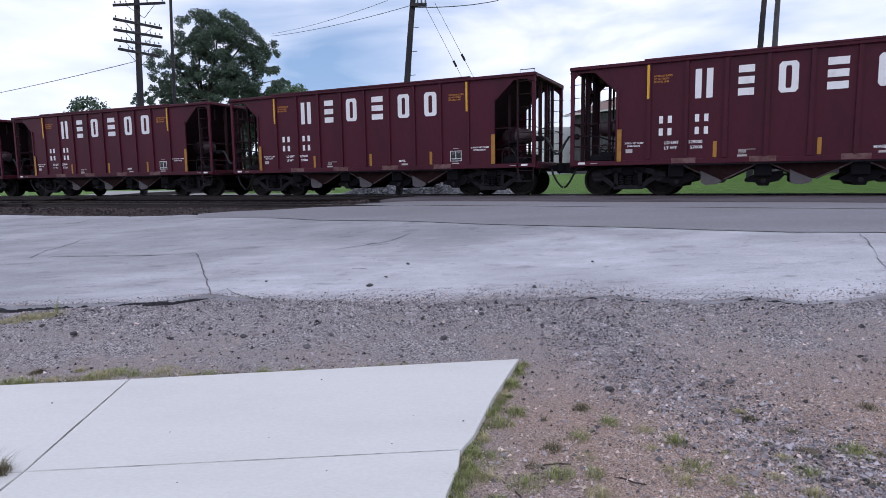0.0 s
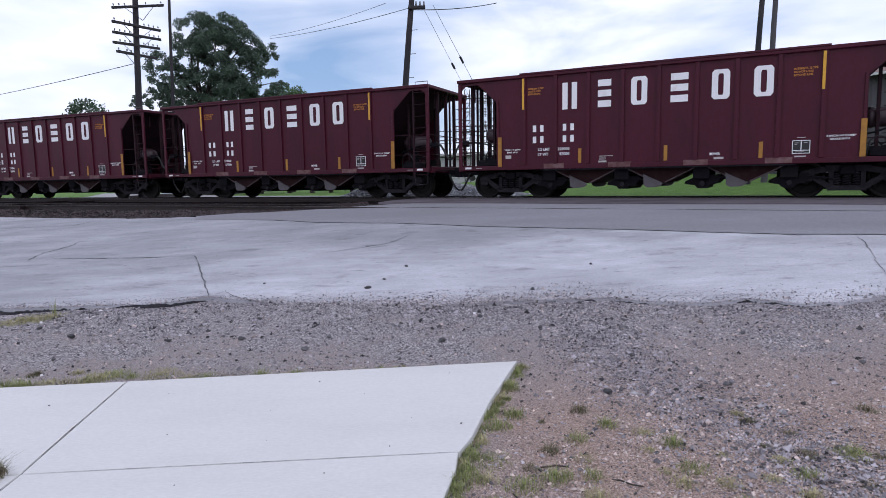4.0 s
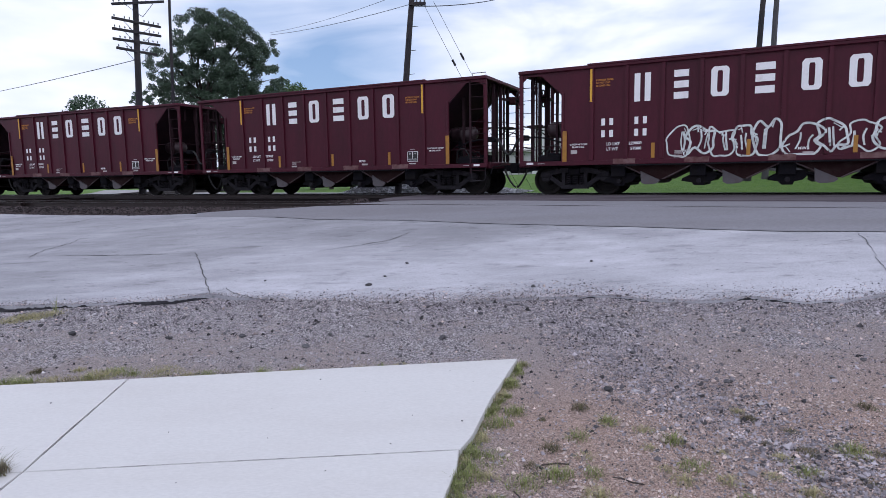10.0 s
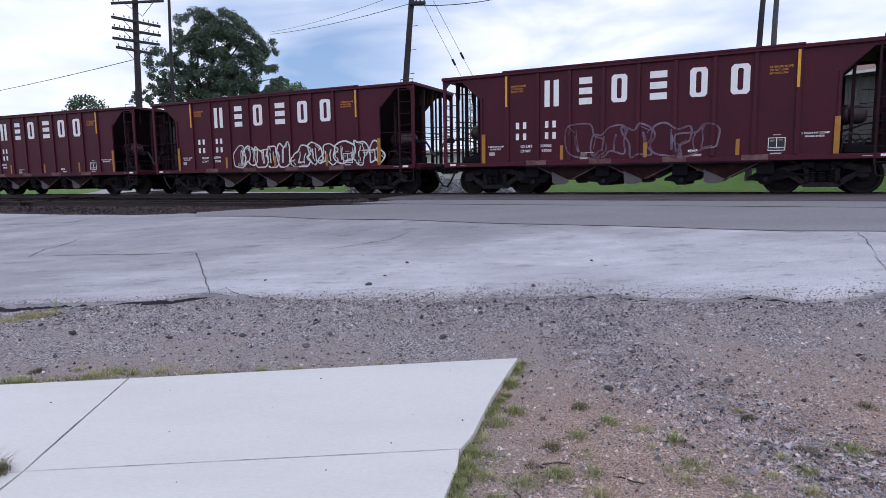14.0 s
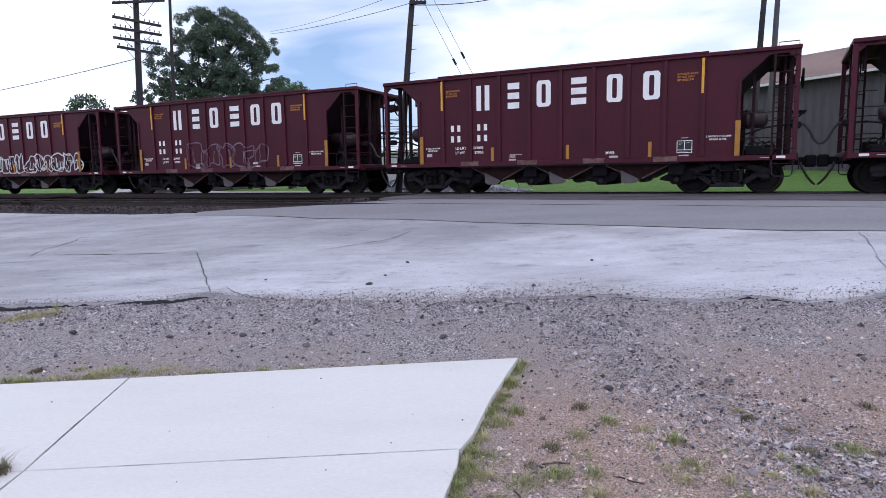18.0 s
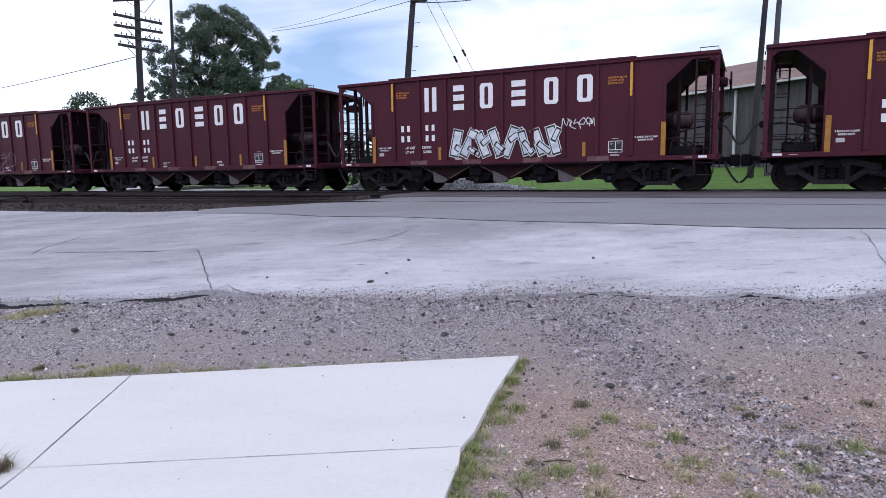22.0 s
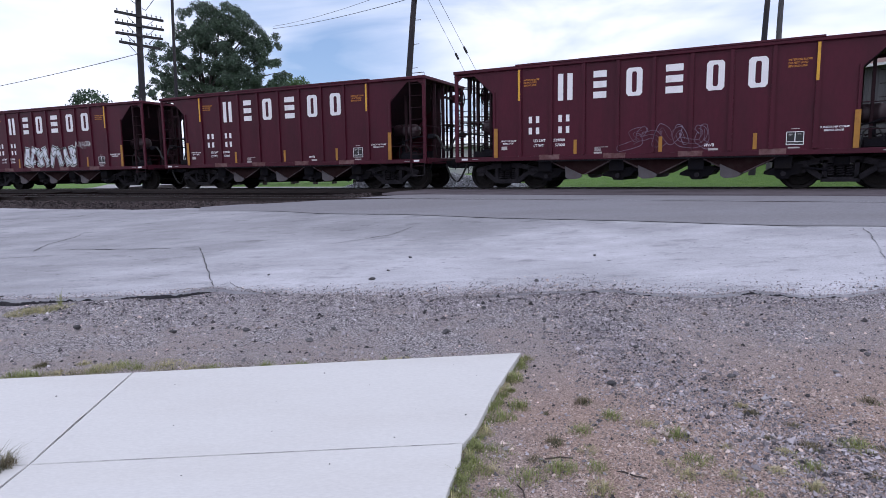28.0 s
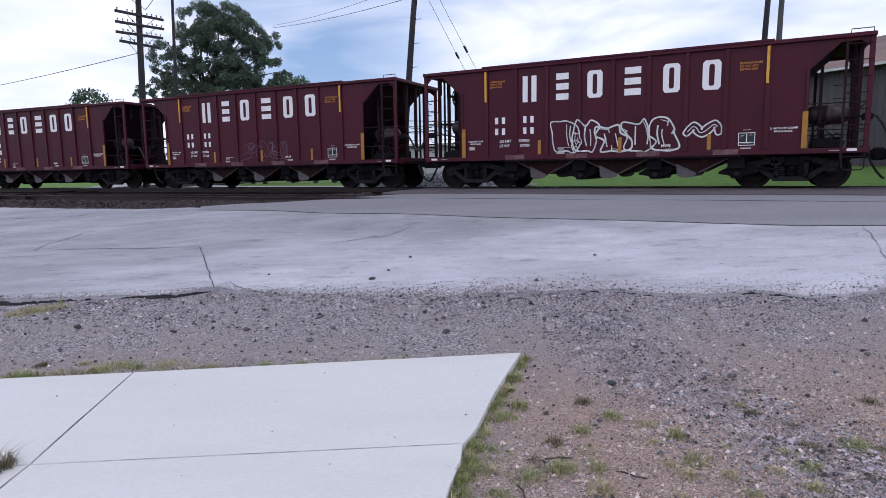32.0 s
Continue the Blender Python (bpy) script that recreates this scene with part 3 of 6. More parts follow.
thing("road_strip", "older darker strip of concrete road along the rails", "road", kind="structure", data=strip_mesh())

# ---------------------------------------------------------------- footway
SLAB = material("pale_new_concrete", (0.572, 0.563, 0.556), 0.85, 0, 0.07, 0.9, 60, 0.15, (0.53, 0.515, 0.505), 0.75, 0.56, each=0.02, depth=0.004, stretch=(0.6, 1.5, 1.0))
footway = thing("footway", "pale new concrete footway in jointed panels", "pavement", kind="structure")


def slab(outline, z=0.006):
    bm = bmesh.new()
    a = [bm.verts.new((x, y, z)) for x, y in outline]
    b = [bm.verts.new((x, y, z - 0.12)) for x, y in outline]
    f = bm.faces.new(a)
    n = len(a)
    for i in range(n):
        bm.faces.new((a[i], b[i], b[(i + 1) % n], a[(i + 1) % n]))
    bmesh.ops.recalc_face_normals(bm, faces=bm.faces)
    bmesh.ops.bevel(bm, geom=[e for e in f.edges], offset=0.004, segments=1, affect="EDGES", profile=0.5)
    part("panel", bm, SLAB, footway)


slab(((-2.33, 4.38), (0.58, 4.74), (0.50, 4.50), (0.30, 3.87), (0.15, 3.30), (0.075, 3.12), (-2.13, 2.94)))
slab(((-2.337, 4.378), (-2.137, 2.939), (-5.2, 2.65), (-5.2, 4.06)))
slab(((-2.13, 2.934), (0.07, 3.114), (0.055, 2.93), (0.0, 2.685), (-0.05, 2.4), (-0.05, 1.2), (-1.98, 1.2)))
slab(((-2.137, 2.932), (-1.987, 1.2), (-5.2, 1.0), (-5.2, 2.643)))


# ---------------------------------------------------------------- poles and wires
POLEWOOD = material("weathered_pole", (0.021, 0.0195, 0.025), 0.9, 0, 0.3, 1.2, 25, 0.4, (0.05, 0.042, 0.042), 0.6, 0.55)
GREYPOLE = material("grey_pole", (0.075, 0.073, 0.08), 0.85, 0, 0.2, 1.2, 25, 0.3)
GLASSY = material("insulator", (0.1, 0.11, 0.12), 0.25, 0, 0.1, 5, 30, 0)


def at_depth(x, y, depth):
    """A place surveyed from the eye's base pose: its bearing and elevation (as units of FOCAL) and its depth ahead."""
    ro = radians(ROLL)
    X, Y = x - 784, y - 441
    X, Y = math.cos(ro) * X + math.sin(ro) * Y, -math.sin(ro) * X + math.cos(ro) * Y
    c, s = math.cos(radians(PITCH)), math.sin(radians(PITCH))
    w = Vector((X / FOCAL, c + s * Y / FOCAL, s - c * Y / FOCAL))
    return Vector((0, 0, EYE_Z)) + w * (depth / w.y)


def upright(top, foot_x, depth):
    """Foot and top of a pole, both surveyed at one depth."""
    return at_depth(foot_x[0], foot_x[1], depth), at_depth(top[0], top[1], depth)


def pole(name, label, a, b, r, mat):
    """A tapered pole through the places a (low) and b (high), from the ground up past b."""
    way = (b - a).normalized()
    foot = a - way * ((a.z - land(a.x, a.y) + 0.3) / way.z)
    top = b + way * 2.6
    ob = thing(name, label, "utility pole", Matrix.Translation(foot))
    n = 9
    pts = [foot.lerp(top, i / n) - foot + Vector((0.006 * math.sin(i * 1.9), 0, 0)) for i in range(n + 1)]
    part("shaft", taper(bmesh.new(), pts, [r * (1.15 - 0.4 * i / n) for i in range(n + 1)]), mat, ob)
    return ob, foot, way


a, b = upright((239, 10), (246, 185), 31)
tele, tele_foot, tele_way = pole("telegraph_pole", "dark wooden telegraph pole with five crossarms", a, b, 0.155, POLEWOOD)


def crossarm(y_left, y_right, x_left, x_right):
    l, r_ = at_depth(x_left, y_left, 29.9) - tele_foot, at_depth(x_right, y_right, 32.1) - tele_foot
    bm = bmesh.new()
    way = (r_ - l).normalized()
    m = Matrix.Translation((l + r_) / 2) @ way.to_track_quat("X", "Z").to_matrix().to_4x4()
    L = (r_ - l).length / 2
    box(bm, -L, L, -0.2, -0.1, -0.06, 0.06, 0.01)
    bm.transform(m)
    arm = part("crossarm", bm, POLEWOOD, tele)
    for i in range(10):
        x = -L + 0.12 + (2 * L - 0.24) * i / 9
        if abs(x) < 0.2 or random.random() < 0.2:
            continue
        bm = bmesh.new()
        lathe(bm, [(0.01, 0.05), (0.01, 0.10), (0.03, 0.10), (0.034, 0.14), (0.024, 0.185), (0.01, 0.19)], 8, "Z")
        bm.transform(m @ Matrix.Translation((x, -0.15, 0)))
        part("insulator", bm, GLASSY, arm)
    for sgn in (-1, 1):
        bm = tube(bmesh.new(), m @ Vector((sgn * 0.75, -0.2, -0.05)), m @ Vector((0, -0.16, -0.65)), 0.015, 5)
        part("brace", bm, POLEWOOD, arm)


for yl, yr, xl, xr in ((7, 3, 194, 286), (31, 48, 194, 280), (50, 64, 195, 281), (68, 80, 196, 279), (84, 97, 202, 273)):
    crossarm(yl, yr, xl, xr)

slim, slim_foot, _ = pole("slim_pole", "slim brown wooden pole beside the tree", *upright((299, 5), (306, 175), 33), 0.085, POLEWOOD)
mid, mid_foot, mid_way = pole("utility_pole", "dark leaning wooden utility pole behind the train", *upright((728, 5), (704, 340), 24.5), 0.125, POLEWOOD)
east_a, east_foot, east_way = pole("utility_pole", "dark leaning wooden pole in front of the shed", *upright((1350, 5), (1322, 330), 25), 0.115, POLEWOOD)
east_b, eb_foot, eb_way = pole("utility_pole", "grey steel pole in front of the shed", *upright((1374, 5), (1352, 330), 25.6), 0.115, GREYPOLE)


def wire(name, label, a, b, sag, r=0.018):
    bm = bmesh.new()
    n = 14
    pts = [a.lerp(b, i / n) - Vector((0, 0, 4 * sag * (i / n) * (1 - i / n))) for i in range(n + 1)]
    pipe(bm, [p - a for p in pts], r, 5)
    ob = thing(name, label, "wire", Matrix.Translation(a), data=mesh_of(name, bm, BLACK))
    return ob


wire("overhead_wire", "thin black overhead wire", at_depth(478, 61, 40), at_depth(728, 6, 24.5), 0.15, 0.012)
wire("overhead_wire", "thin black overhead wire", at_depth(478, 57, 40), at_depth(684, -2, 26), 0.15, 0.009)
wire("overhead_wire", "thin black overhead wire", at_depth(728, 10, 24.5), at_depth(880, -2, 30), 0.1)
wire("overhead_wire", "thin black overhead wire", at_depth(-60, 172, 46), at_depth(236, 106, 31), 0.08)
for x0, x1, ya, yb in ((747, 922, 104, 115), (767, 944, 92, 104)):
    a_, b_ = at_depth(x0, 2, 24.5), at_depth(x1, 340, 26.5)
    g = wire("guy_wire", "thin steel guy wire with a dark insulator", a_, b_, 0.0, 0.008)
    p, q = a_.lerp(b_, (ya - 2) / 338 * 0.93), a_.lerp(b_, (yb - 2) / 338 * 0.93)
    part("insulator", tube(bmesh.new(), p - g.location, q - g.location, 0.045, 8), BLACK, g)
for yl, yr in ((218, 226), (229, 236), (240, 247)):
    wire("overhead_wire", "thin black overhead wire far behind the train", at_depth(500, yl, 58), at_depth(800, yr, 52), 0.1, 0.03)

for k in range(5):
    p = mid_foot + mid_way * (4.2 + 0.9 * k) - mid_foot
    part("step_bolt", tube(bmesh.new(), p + Vector((0.1, -0.02, 0)), p + Vector((0.32, -0.02, 0.02)), 0.012, 5), RAIL, mid)
p = at_depth(728, 8, 24.5) - mid_foot
part("bracket", boxed(p.x - 0.1, p.x + 0.55, p.y - 0.2, p.y - 0.1, p.z - 0.06, p.z + 0.06, 0.01), POLEWOOD, mid)
for k in range(3):
    part("insulator", tube(bmesh.new(), p + Vector((0.2 + 0.15 * k, -0.15, 0.05)), p + Vector((0.2 + 0.15 * k, -0.15, 0.22)), 0.04, 8, 0.025), GLASSY, mid)

# ---------------------------------------------------------------- a third track that leaves behind the train
far_track = thing("far_track", "rusty railway track leading away across the field", "railway track", kind="structure")
for dx in (-0.75, 0.75):
    bm = bmesh.new()
    for x0, y0, x1, y1 in ((-15.9 + dx, 22.0, -17.0 + dx, 36.0), (-17.0 + dx, 36.0, -20.5 + dx, 90.0)):
        z0, z1 = land(x0, y0) + 0.14, land(x1, y1) + 0.14
        vs = [bm.verts.new(p) for p in ((x0 - 0.04, y0, z0 - 0.15), (x0 - 0.04, y0, z0), (x0 + 0.04, y0, z0), (x0 + 0.04, y0, z0 - 0.15),
                                         (x1 - 0.04, y1, z1 - 0.15), (x1 - 0.04, y1, z1), (x1 + 0.04, y1, z1), (x1 + 0.04, y1, z1 - 0.15))]
        for f in ((0, 1, 5, 4), (1, 2, 6, 5), (2, 3, 7, 6), (0, 3, 2, 1), (4, 5, 6, 7)):
            bm.faces.new([vs[i] for i in f])
    part("rail", bm, RAIL, far_track)
FAR_TIE = mesh_of("tie", boxed(-1.3, 1.3, -0.11, 0.11, -0.16, 0, 0.01), TIE)
for k in range(70):
    y = 24.5 + 0.56 * k
    x = float(np.interp(y, (22, 36, 90), (-15.9, -17.0, -20.5)))
    part("tie", FAR_TIE, TIE, far_track, at=pose(x, y, land(x, y) + 0.02))

# ---------------------------------------------------------------- cracks and joints in the road
CRACK = material("dark_crack", (0.07, 0.066, 0.07), 0.95, 0, 0.3, 4, 30, 0.0)


def road_z(x, y):
    return land(x, y) + 0.035 + 0.012 * noise.noise((x * 0.5, y * 0.5, 8))


def crack(pts, width, wander, seed, lift=None, mat=None, parent=None, name="crack", label="dark open crack"):
    rg, lift = random.Random(seed), lift or road_z
    line = []
    for (x0, y0), (x1, y1) in zip(pts, pts[1:]):
        L = math.hypot(x1 - x0, y1 - y0)
        m = max(2, int(L / 0.035))
        for i in range(m):
            u = i / m
            line.append((x0 + (x1 - x0) * u, y0 + (y1 - y0) * u))
    line.append(pts[-1])
    bm, prev = bmesh.new(), None
    for i, (x, y) in enumerate(line):
        a, b = line[max(i - 1, 0)], line[min(i + 1, len(line) - 1)]
        d = Vector((b[0] - a[0], b[1] - a[1])).normalized()
        wx, wy = (1.6 * noise.noise((x * 5, y * 5, seed + k)) + 0.7 * noise.noise((x * 19, y * 19, seed + k)) for k in (0.3, 50.3))
        x, y = x + wander * (wx + rg.uniform(-0.2, 0.2)), y + wander * (wy + rg.uniform(-0.2, 0.2))
        w = width * rg.uniform(0.4, 1.0) * (0.75 + 0.8 * noise.noise((x * 3, y * 3, 7.7))) * min(1, 0.3 + 0.12 * min(i, len(line) - 1 - i))
        now = [bm.verts.new((x - d.y * w * s, y + d.x * w * s, lift(x, y) + 0.007)) for s in (-0.5, 0.5)]
        if prev:
            bm.faces.new((prev[0], now[0], now[1], prev[1]))
        prev = now
    part(name, bm, mat or CRACK, parent or road, label)


for k, (w, wd, pts) in enumerate((
        (0.024, 0.016, ((-4.2, 10.31), (-3.84, 9.56), (-3.53, 8.86), (-3.15, 8.05), (-2.95, 7.56), (-2.8, 7.25))),
        (0.045, 0.004, ((-7.0, 10.71), (-5.9, 10.52), (-4.95, 10.37), (-4.2, 10.31))),
        (0.035, 0.03, ((-7.24, 10.61), (-7.45, 11.33), (-7.41, 11.7), (-7.38, 12.09), (-7.5, 12.69))),
        (0.05, 0.02, ((-11.19, 15.48), (-10.11, 15.36), (-9.15, 15.19), (-8.99, 15.65), (-8.66, 15.98))),
        (0.024, 0.012, ((-7.67, 15.6), (-3.94, 14.11), (-2.75, 13.34), (-0.96, 12.52), (2.16, 10.8), (3.82, 9.92), (5.22, 9.14), (6.33, 8.71), (9, 7.4))),
        (0.03, 0.014, ((-2.08, 9.79), (-1.54, 10.1), (-0.91, 10.44), (-0.6, 11.08))),
        (0.011, 0.014, ((6.0, 8.85), (5.90, 8.64), (5.80, 8.35), (5.26, 7.35), (4.96, 6.77))),
        (0.014, 0.02, ((-4.03, 7.2), (-3.84, 7.4), (-3.51, 7.57), (-2.93, 7.56))),
        (0.022, 0.02, ((-2.8, 7.35), (-2.73, 7.58), (-2.52, 7.26), (-2.2, 7.02), (-1.83, 6.9))),
        (0.012, 0.015, ((2.12, 6.38), (2.8, 6.29), (3.21, 6.29), (3.69, 6.1), (3.8, 6.19))),
        (0.05, 0.02, ((-2.98, 7.33), (-2.9, 7.36), (-2.8, 7.38), (-2.7, 7.33), (-2.62, 7.28))),
        (0.03, 0.02, ((-3.3, 7.22), (-3.1, 7.32), (-2.95, 7.3))),
        (0.014, 0.006, ((-4.18, 8.38), (-3.46, 8.35))))):
    crack(pts, w, wd, k)
JOINT = material("dirty_joint", (0.06, 0.05, 0.048), 0.95, 0, 0.5, 12, 60, 0.3, (0.28, 0.26, 0.25), 0.8, 0.55)


def slab_z(x, y):
    return 0.0005


for k, (w, pts) in enumerate(((0.009, ((-2.335, 4.37), (-2.135, 2.94))), (0.009, ((-2.135, 2.93), (-1.985, 1.25))),
                              (0.006, ((-2.13, 2.937), (0.06, 3.116))), (0.006, ((-5.1, 2.65), (-2.14, 2.936))))):
    crack(pts, w, 0.0015, 60 + k, slab_z, JOINT, footway, "joint", "dirt-filled joint between panels")
# short dark scuffs and pale chips all over the road
rgs = random.Random(44)
SCUFF = material("dark_scuff", (0.17, 0.165, 0.18), 0.9, 0, 0.3, 9, 60, 0.2, (0.27, 0.265, 0.285), 0.8, 0.5)
for k in range(46):
    s_ = rgs.uniform(-0.68, 0.75)
    p = cut(ROAD_NEAR, s_) * rgs.uniform(1.05, 1.6)
    l = rgs.uniform(0.03, 0.16)
    crack(((p.x - l, p.y), (p.x, p.y + rgs.uniform(-0.02, 0.02)), (p.x + l, p.y + rgs.uniform(-0.05, 0.05))), rgs.uniform(0.012, 0.05), 0.012, 100 + k, None, SCUFF, road, "scuff", "dark scuff mark")
for k in range(14):
    s_ = rgs.uniform(-0.2, 0.75)
    p = cut(ROAD_NEAR, s_) * rgs.uniform(1.01, 1.1)
    l = rgs.uniform(0.15, 0.5)
    crack(((p.x - l, p.y + rgs.uniform(-0.05, 0.05)), (p.x, p.y + rgs.uniform(-0.05, 0.05)), (p.x + l, p.y + rgs.uniform(-0.08, 0.08))), 0.012, 0.03, 200 + k)


def broken_edge(s_from, s_to, depth, seed):
    """The dark crumbling face of the road's edge between two bearings, now high, now buried."""
    rg, bm, prev = random.Random(seed), bmesh.new(), None
    m = int((s_to - s_from) / 0.003)
    for i in range(m + 1):
        p, way = road_lip(s_from + (s_to - s_from) * i / m)
        show = depth * max(0.0, 0.62 + 0.9 * noise.noise((p.x * 1.3, seed, 2)) + 0.5 * noise.noise((p.x * 6, seed, 5)) + rg.uniform(-0.15, 0.15)) * min(1, i / 12, (m - i) / 12)
        top, out = road_z(p.x, p.y) - 0.004, 0.012 + rg.uniform(0, 0.016)
        now = [bm.verts.new((q.x, q.y, z)) for q, z in ((p + way * 0.03, top - 0.09), (p - way * 0.004, top - 0.06 + min(show, 0.058)), (p - way * out, top - 0.06 + min(show, 0.05) * 0.55), (p - way * (out + 0.012), top - 0.12))]
        if prev:
            for a, b in ((0, 1), (1, 2), (2, 3)):
                bm.faces.new((prev[a], now[a], now[b], prev[b]))
        prev = now
    part("broken_edge", bm, CRUMBLE, road, "black crumbling asphalt edge")


CRUMBLE = material("crumbled_asphalt", (0.02, 0.019, 0.024), 0.95, 0, 0.5, 6, 40, 0.5, (0.05, 0.048, 0.055), 0.6, 0.55)
for seed, (sa, sb, deep) in enumerate(((-0.85, -0.385, 0.058), (-0.02, 0.12, 0.03), (0.12, 0.72, 0.05), (0.72, 1.2, 0.05))):
    broken_edge(sa, sb, deep, seed)

# ---------------------------------------------------------------- shed behind the railway
SHEDWALL = material("corrugated_sheet", (0.085, 0.08, 0.09), 0.7, 0.0, 0.12, 0.6, 20, 0.1, (0.06, 0.056, 0.06), 0.6, 0.55)
SHEDROOF = material("brown_roof", (0.185, 0.115, 0.098), 0.85, 0, 0.18, 0.35, 9, 0.1, (0.10, 0.068, 0.06), 0.8, 0.56)
TRIMMAT = material("pale_trim", (0.6, 0.6, 0.6), 0.6, 0, 0.1, 2, 20, 0.0)
shed = thing("shed", "long grey corrugated shed with a shallow brown roof", "shed", Matrix.Translation((9.0, 43.0, 0.5)) @ Matrix.Rotation(math.atan2(-6, 3.4), 4, "Z"))
# local x runs along the wall towards the camera's right, y to the back
LEN, EAVE, RIDGE, DEEP = 34.0, 5.15, 7.6, 16.0
bm = bmesh.new()
n = int(LEN / 0.1)
prof = [(i * 0.1, 0.0 if (i % 4) else -0.09) for i in range(n + 1)]
lo = [bm.verts.new((x, y, -0.4)) for x, y in prof]
hi = [bm.verts.new((x, y, EAVE)) for x, y in prof]
for i in range(n):
    bm.faces.new((lo[i], lo[i + 1], hi[i + 1], hi[i]))
part("wall", bm, SHEDWALL, shed, "grey ribbed sheet wall")
for x in (0.0, LEN):
    bm = bmesh.new()
    vs = [bm.verts.new((x, y, z)) for y, z in ((0.02, -0.4), (DEEP, -0.4), (DEEP, EAVE), (DEEP / 2, RIDGE), (0.02, EAVE))]
    bm.faces.new(vs)
    part("gable", bm, SHEDWALL, shed)
part("wall", boxed(0, LEN, DEEP, DEEP + 0.1, -0.4, EAVE), SHEDWALL, shed)
for y0, y1, s in ((-0.5, DEEP / 2, 1), (DEEP + 0.5, DEEP / 2, -1)):
    bm = bmesh.new()
    z0 = EAVE - 0.15
    vs = [bm.verts.new(p) for p in ((-0.4, y0, z0), (LEN + 0.4, y0, z0), (LEN + 0.4, y1, RIDGE), (-0.4, y1, RIDGE),
                                     (-0.4, y0, z0 + 0.12), (LEN + 0.4, y0, z0 + 0.12), (LEN + 0.4, y1, RIDGE + 0.12), (-0.4, y1, RIDGE + 0.12))]
    for f in ((0, 1, 2, 3), (4, 5, 6, 7), (0, 1, 5, 4), (1, 2, 6, 5), (3, 0, 4, 7)):
        bm.faces.new([vs[i] for i in f])
    part("roof", bm, SHEDROOF, shed, "brown roof slope")
part("gutter", boxed(-0.4, LEN + 0.4, -0.6, -0.5, EAVE - 0.14, EAVE - 0.03), TRIMMAT, shed, "pale gutter along the eave")
part("downspout", boxed(12.4, 12.5, -0.2, -0.1, -0.3, EAVE - 0.2), TRIMMAT, shed, "white downspout")

# ---------------------------------------------------------------- trees
BARK = material("bark", (0.035, 0.028, 0.025), 0.95, 0, 0.3, 4, 30, 0.5)
LEAF = material("leaf_green", (0.052, 0.083, 0.058), 0.6, 0, 0.35, 0.5, 3, 0.0, (0.062, 0.105, 0.062), 0.7, 0.5, island=0.35)
LEAF2 = material("leaf_bright_green", (0.06, 0.115, 0.035), 0.6, 0, 0.3, 0.5, 3, 0.0, (0.045, 0.1, 0.025), 0.7, 0.5, island=0.3)


def leaves(centres, n, size, seed, spread_=1.0):
    """Many small leaf blades round the given clump centres (x, y, z, r)."""
    rg = np.random.default_rng(seed)
    vs, fs = [], []
    for x, y, z, r in centres:
        k = int(n * (r ** 2))
        d = rg.normal(size=(k, 3))
        d /= np.linalg.norm(d, axis=1)[:, None]
        rad = r * rg.random(k) ** 0.45 * spread_
        P = np.array((x, y, z)) + d * rad[:, None] * np.array((1, 1, 0.8))
        for p in P:
            a = rg.normal(size=3)
            a /= np.linalg.norm(a)
            b = np.cross(a, rg.normal(size=3))
            b /= np.linalg.norm(b)
            s = size * rg.uniform(0.6, 1.3)
            i = len(vs)
            vs += [tuple(p - a * s), tuple(p + b * s * 0.5), tuple(p + a * s), tuple(p - b * s * 0.5)]
            fs.append((i, i + 1, i + 2, i + 3))
    me = bpy.data.meshes.new("crown")
    me.from_pydata(vs, [], fs)
    return me


def tree(label, foot, limbs, clumps, n, size, mat, seed, r=0.3):
    ob = thing("tree", label, "tree", Matrix.Translation(foot))
    bm = bmesh.new()
    for pts, r0, r1 in limbs:
        m = len(pts) - 1
        for i in range(m):
            tube(bm, pts[i], pts[i + 1], r0 + (r1 - r0) * i / m, 8, r0 + (r1 - r0) * (i + 1) / m)
    part("trunk", bm, BARK, ob)
    me = leaves(clumps, n, size, seed)
    me.materials.append(mat)
    part("crown", me, mat, ob)
    return ob


CROWN = ((312, 34), (338, 16), (395, 18), (436, 42), (482, 74), (494, 108), (482, 128), (508, 142), (512, 165), (480, 190), (250, 190), (225, 180), (242, 158), (268, 150), (260, 98), (285, 80), (306, 100))


def within(x, y):
    """Whether a bearing lies inside the outline of the tall tree's crown."""
    hit = False
    for (xa, ya), (xb, yb) in zip(CROWN, CROWN[1:] + CROWN[:1]):
        if (ya > y) != (yb > y) and x < xa + (y - ya) * (xb - xa) / (yb - ya):
            hit = not hit
    return hit


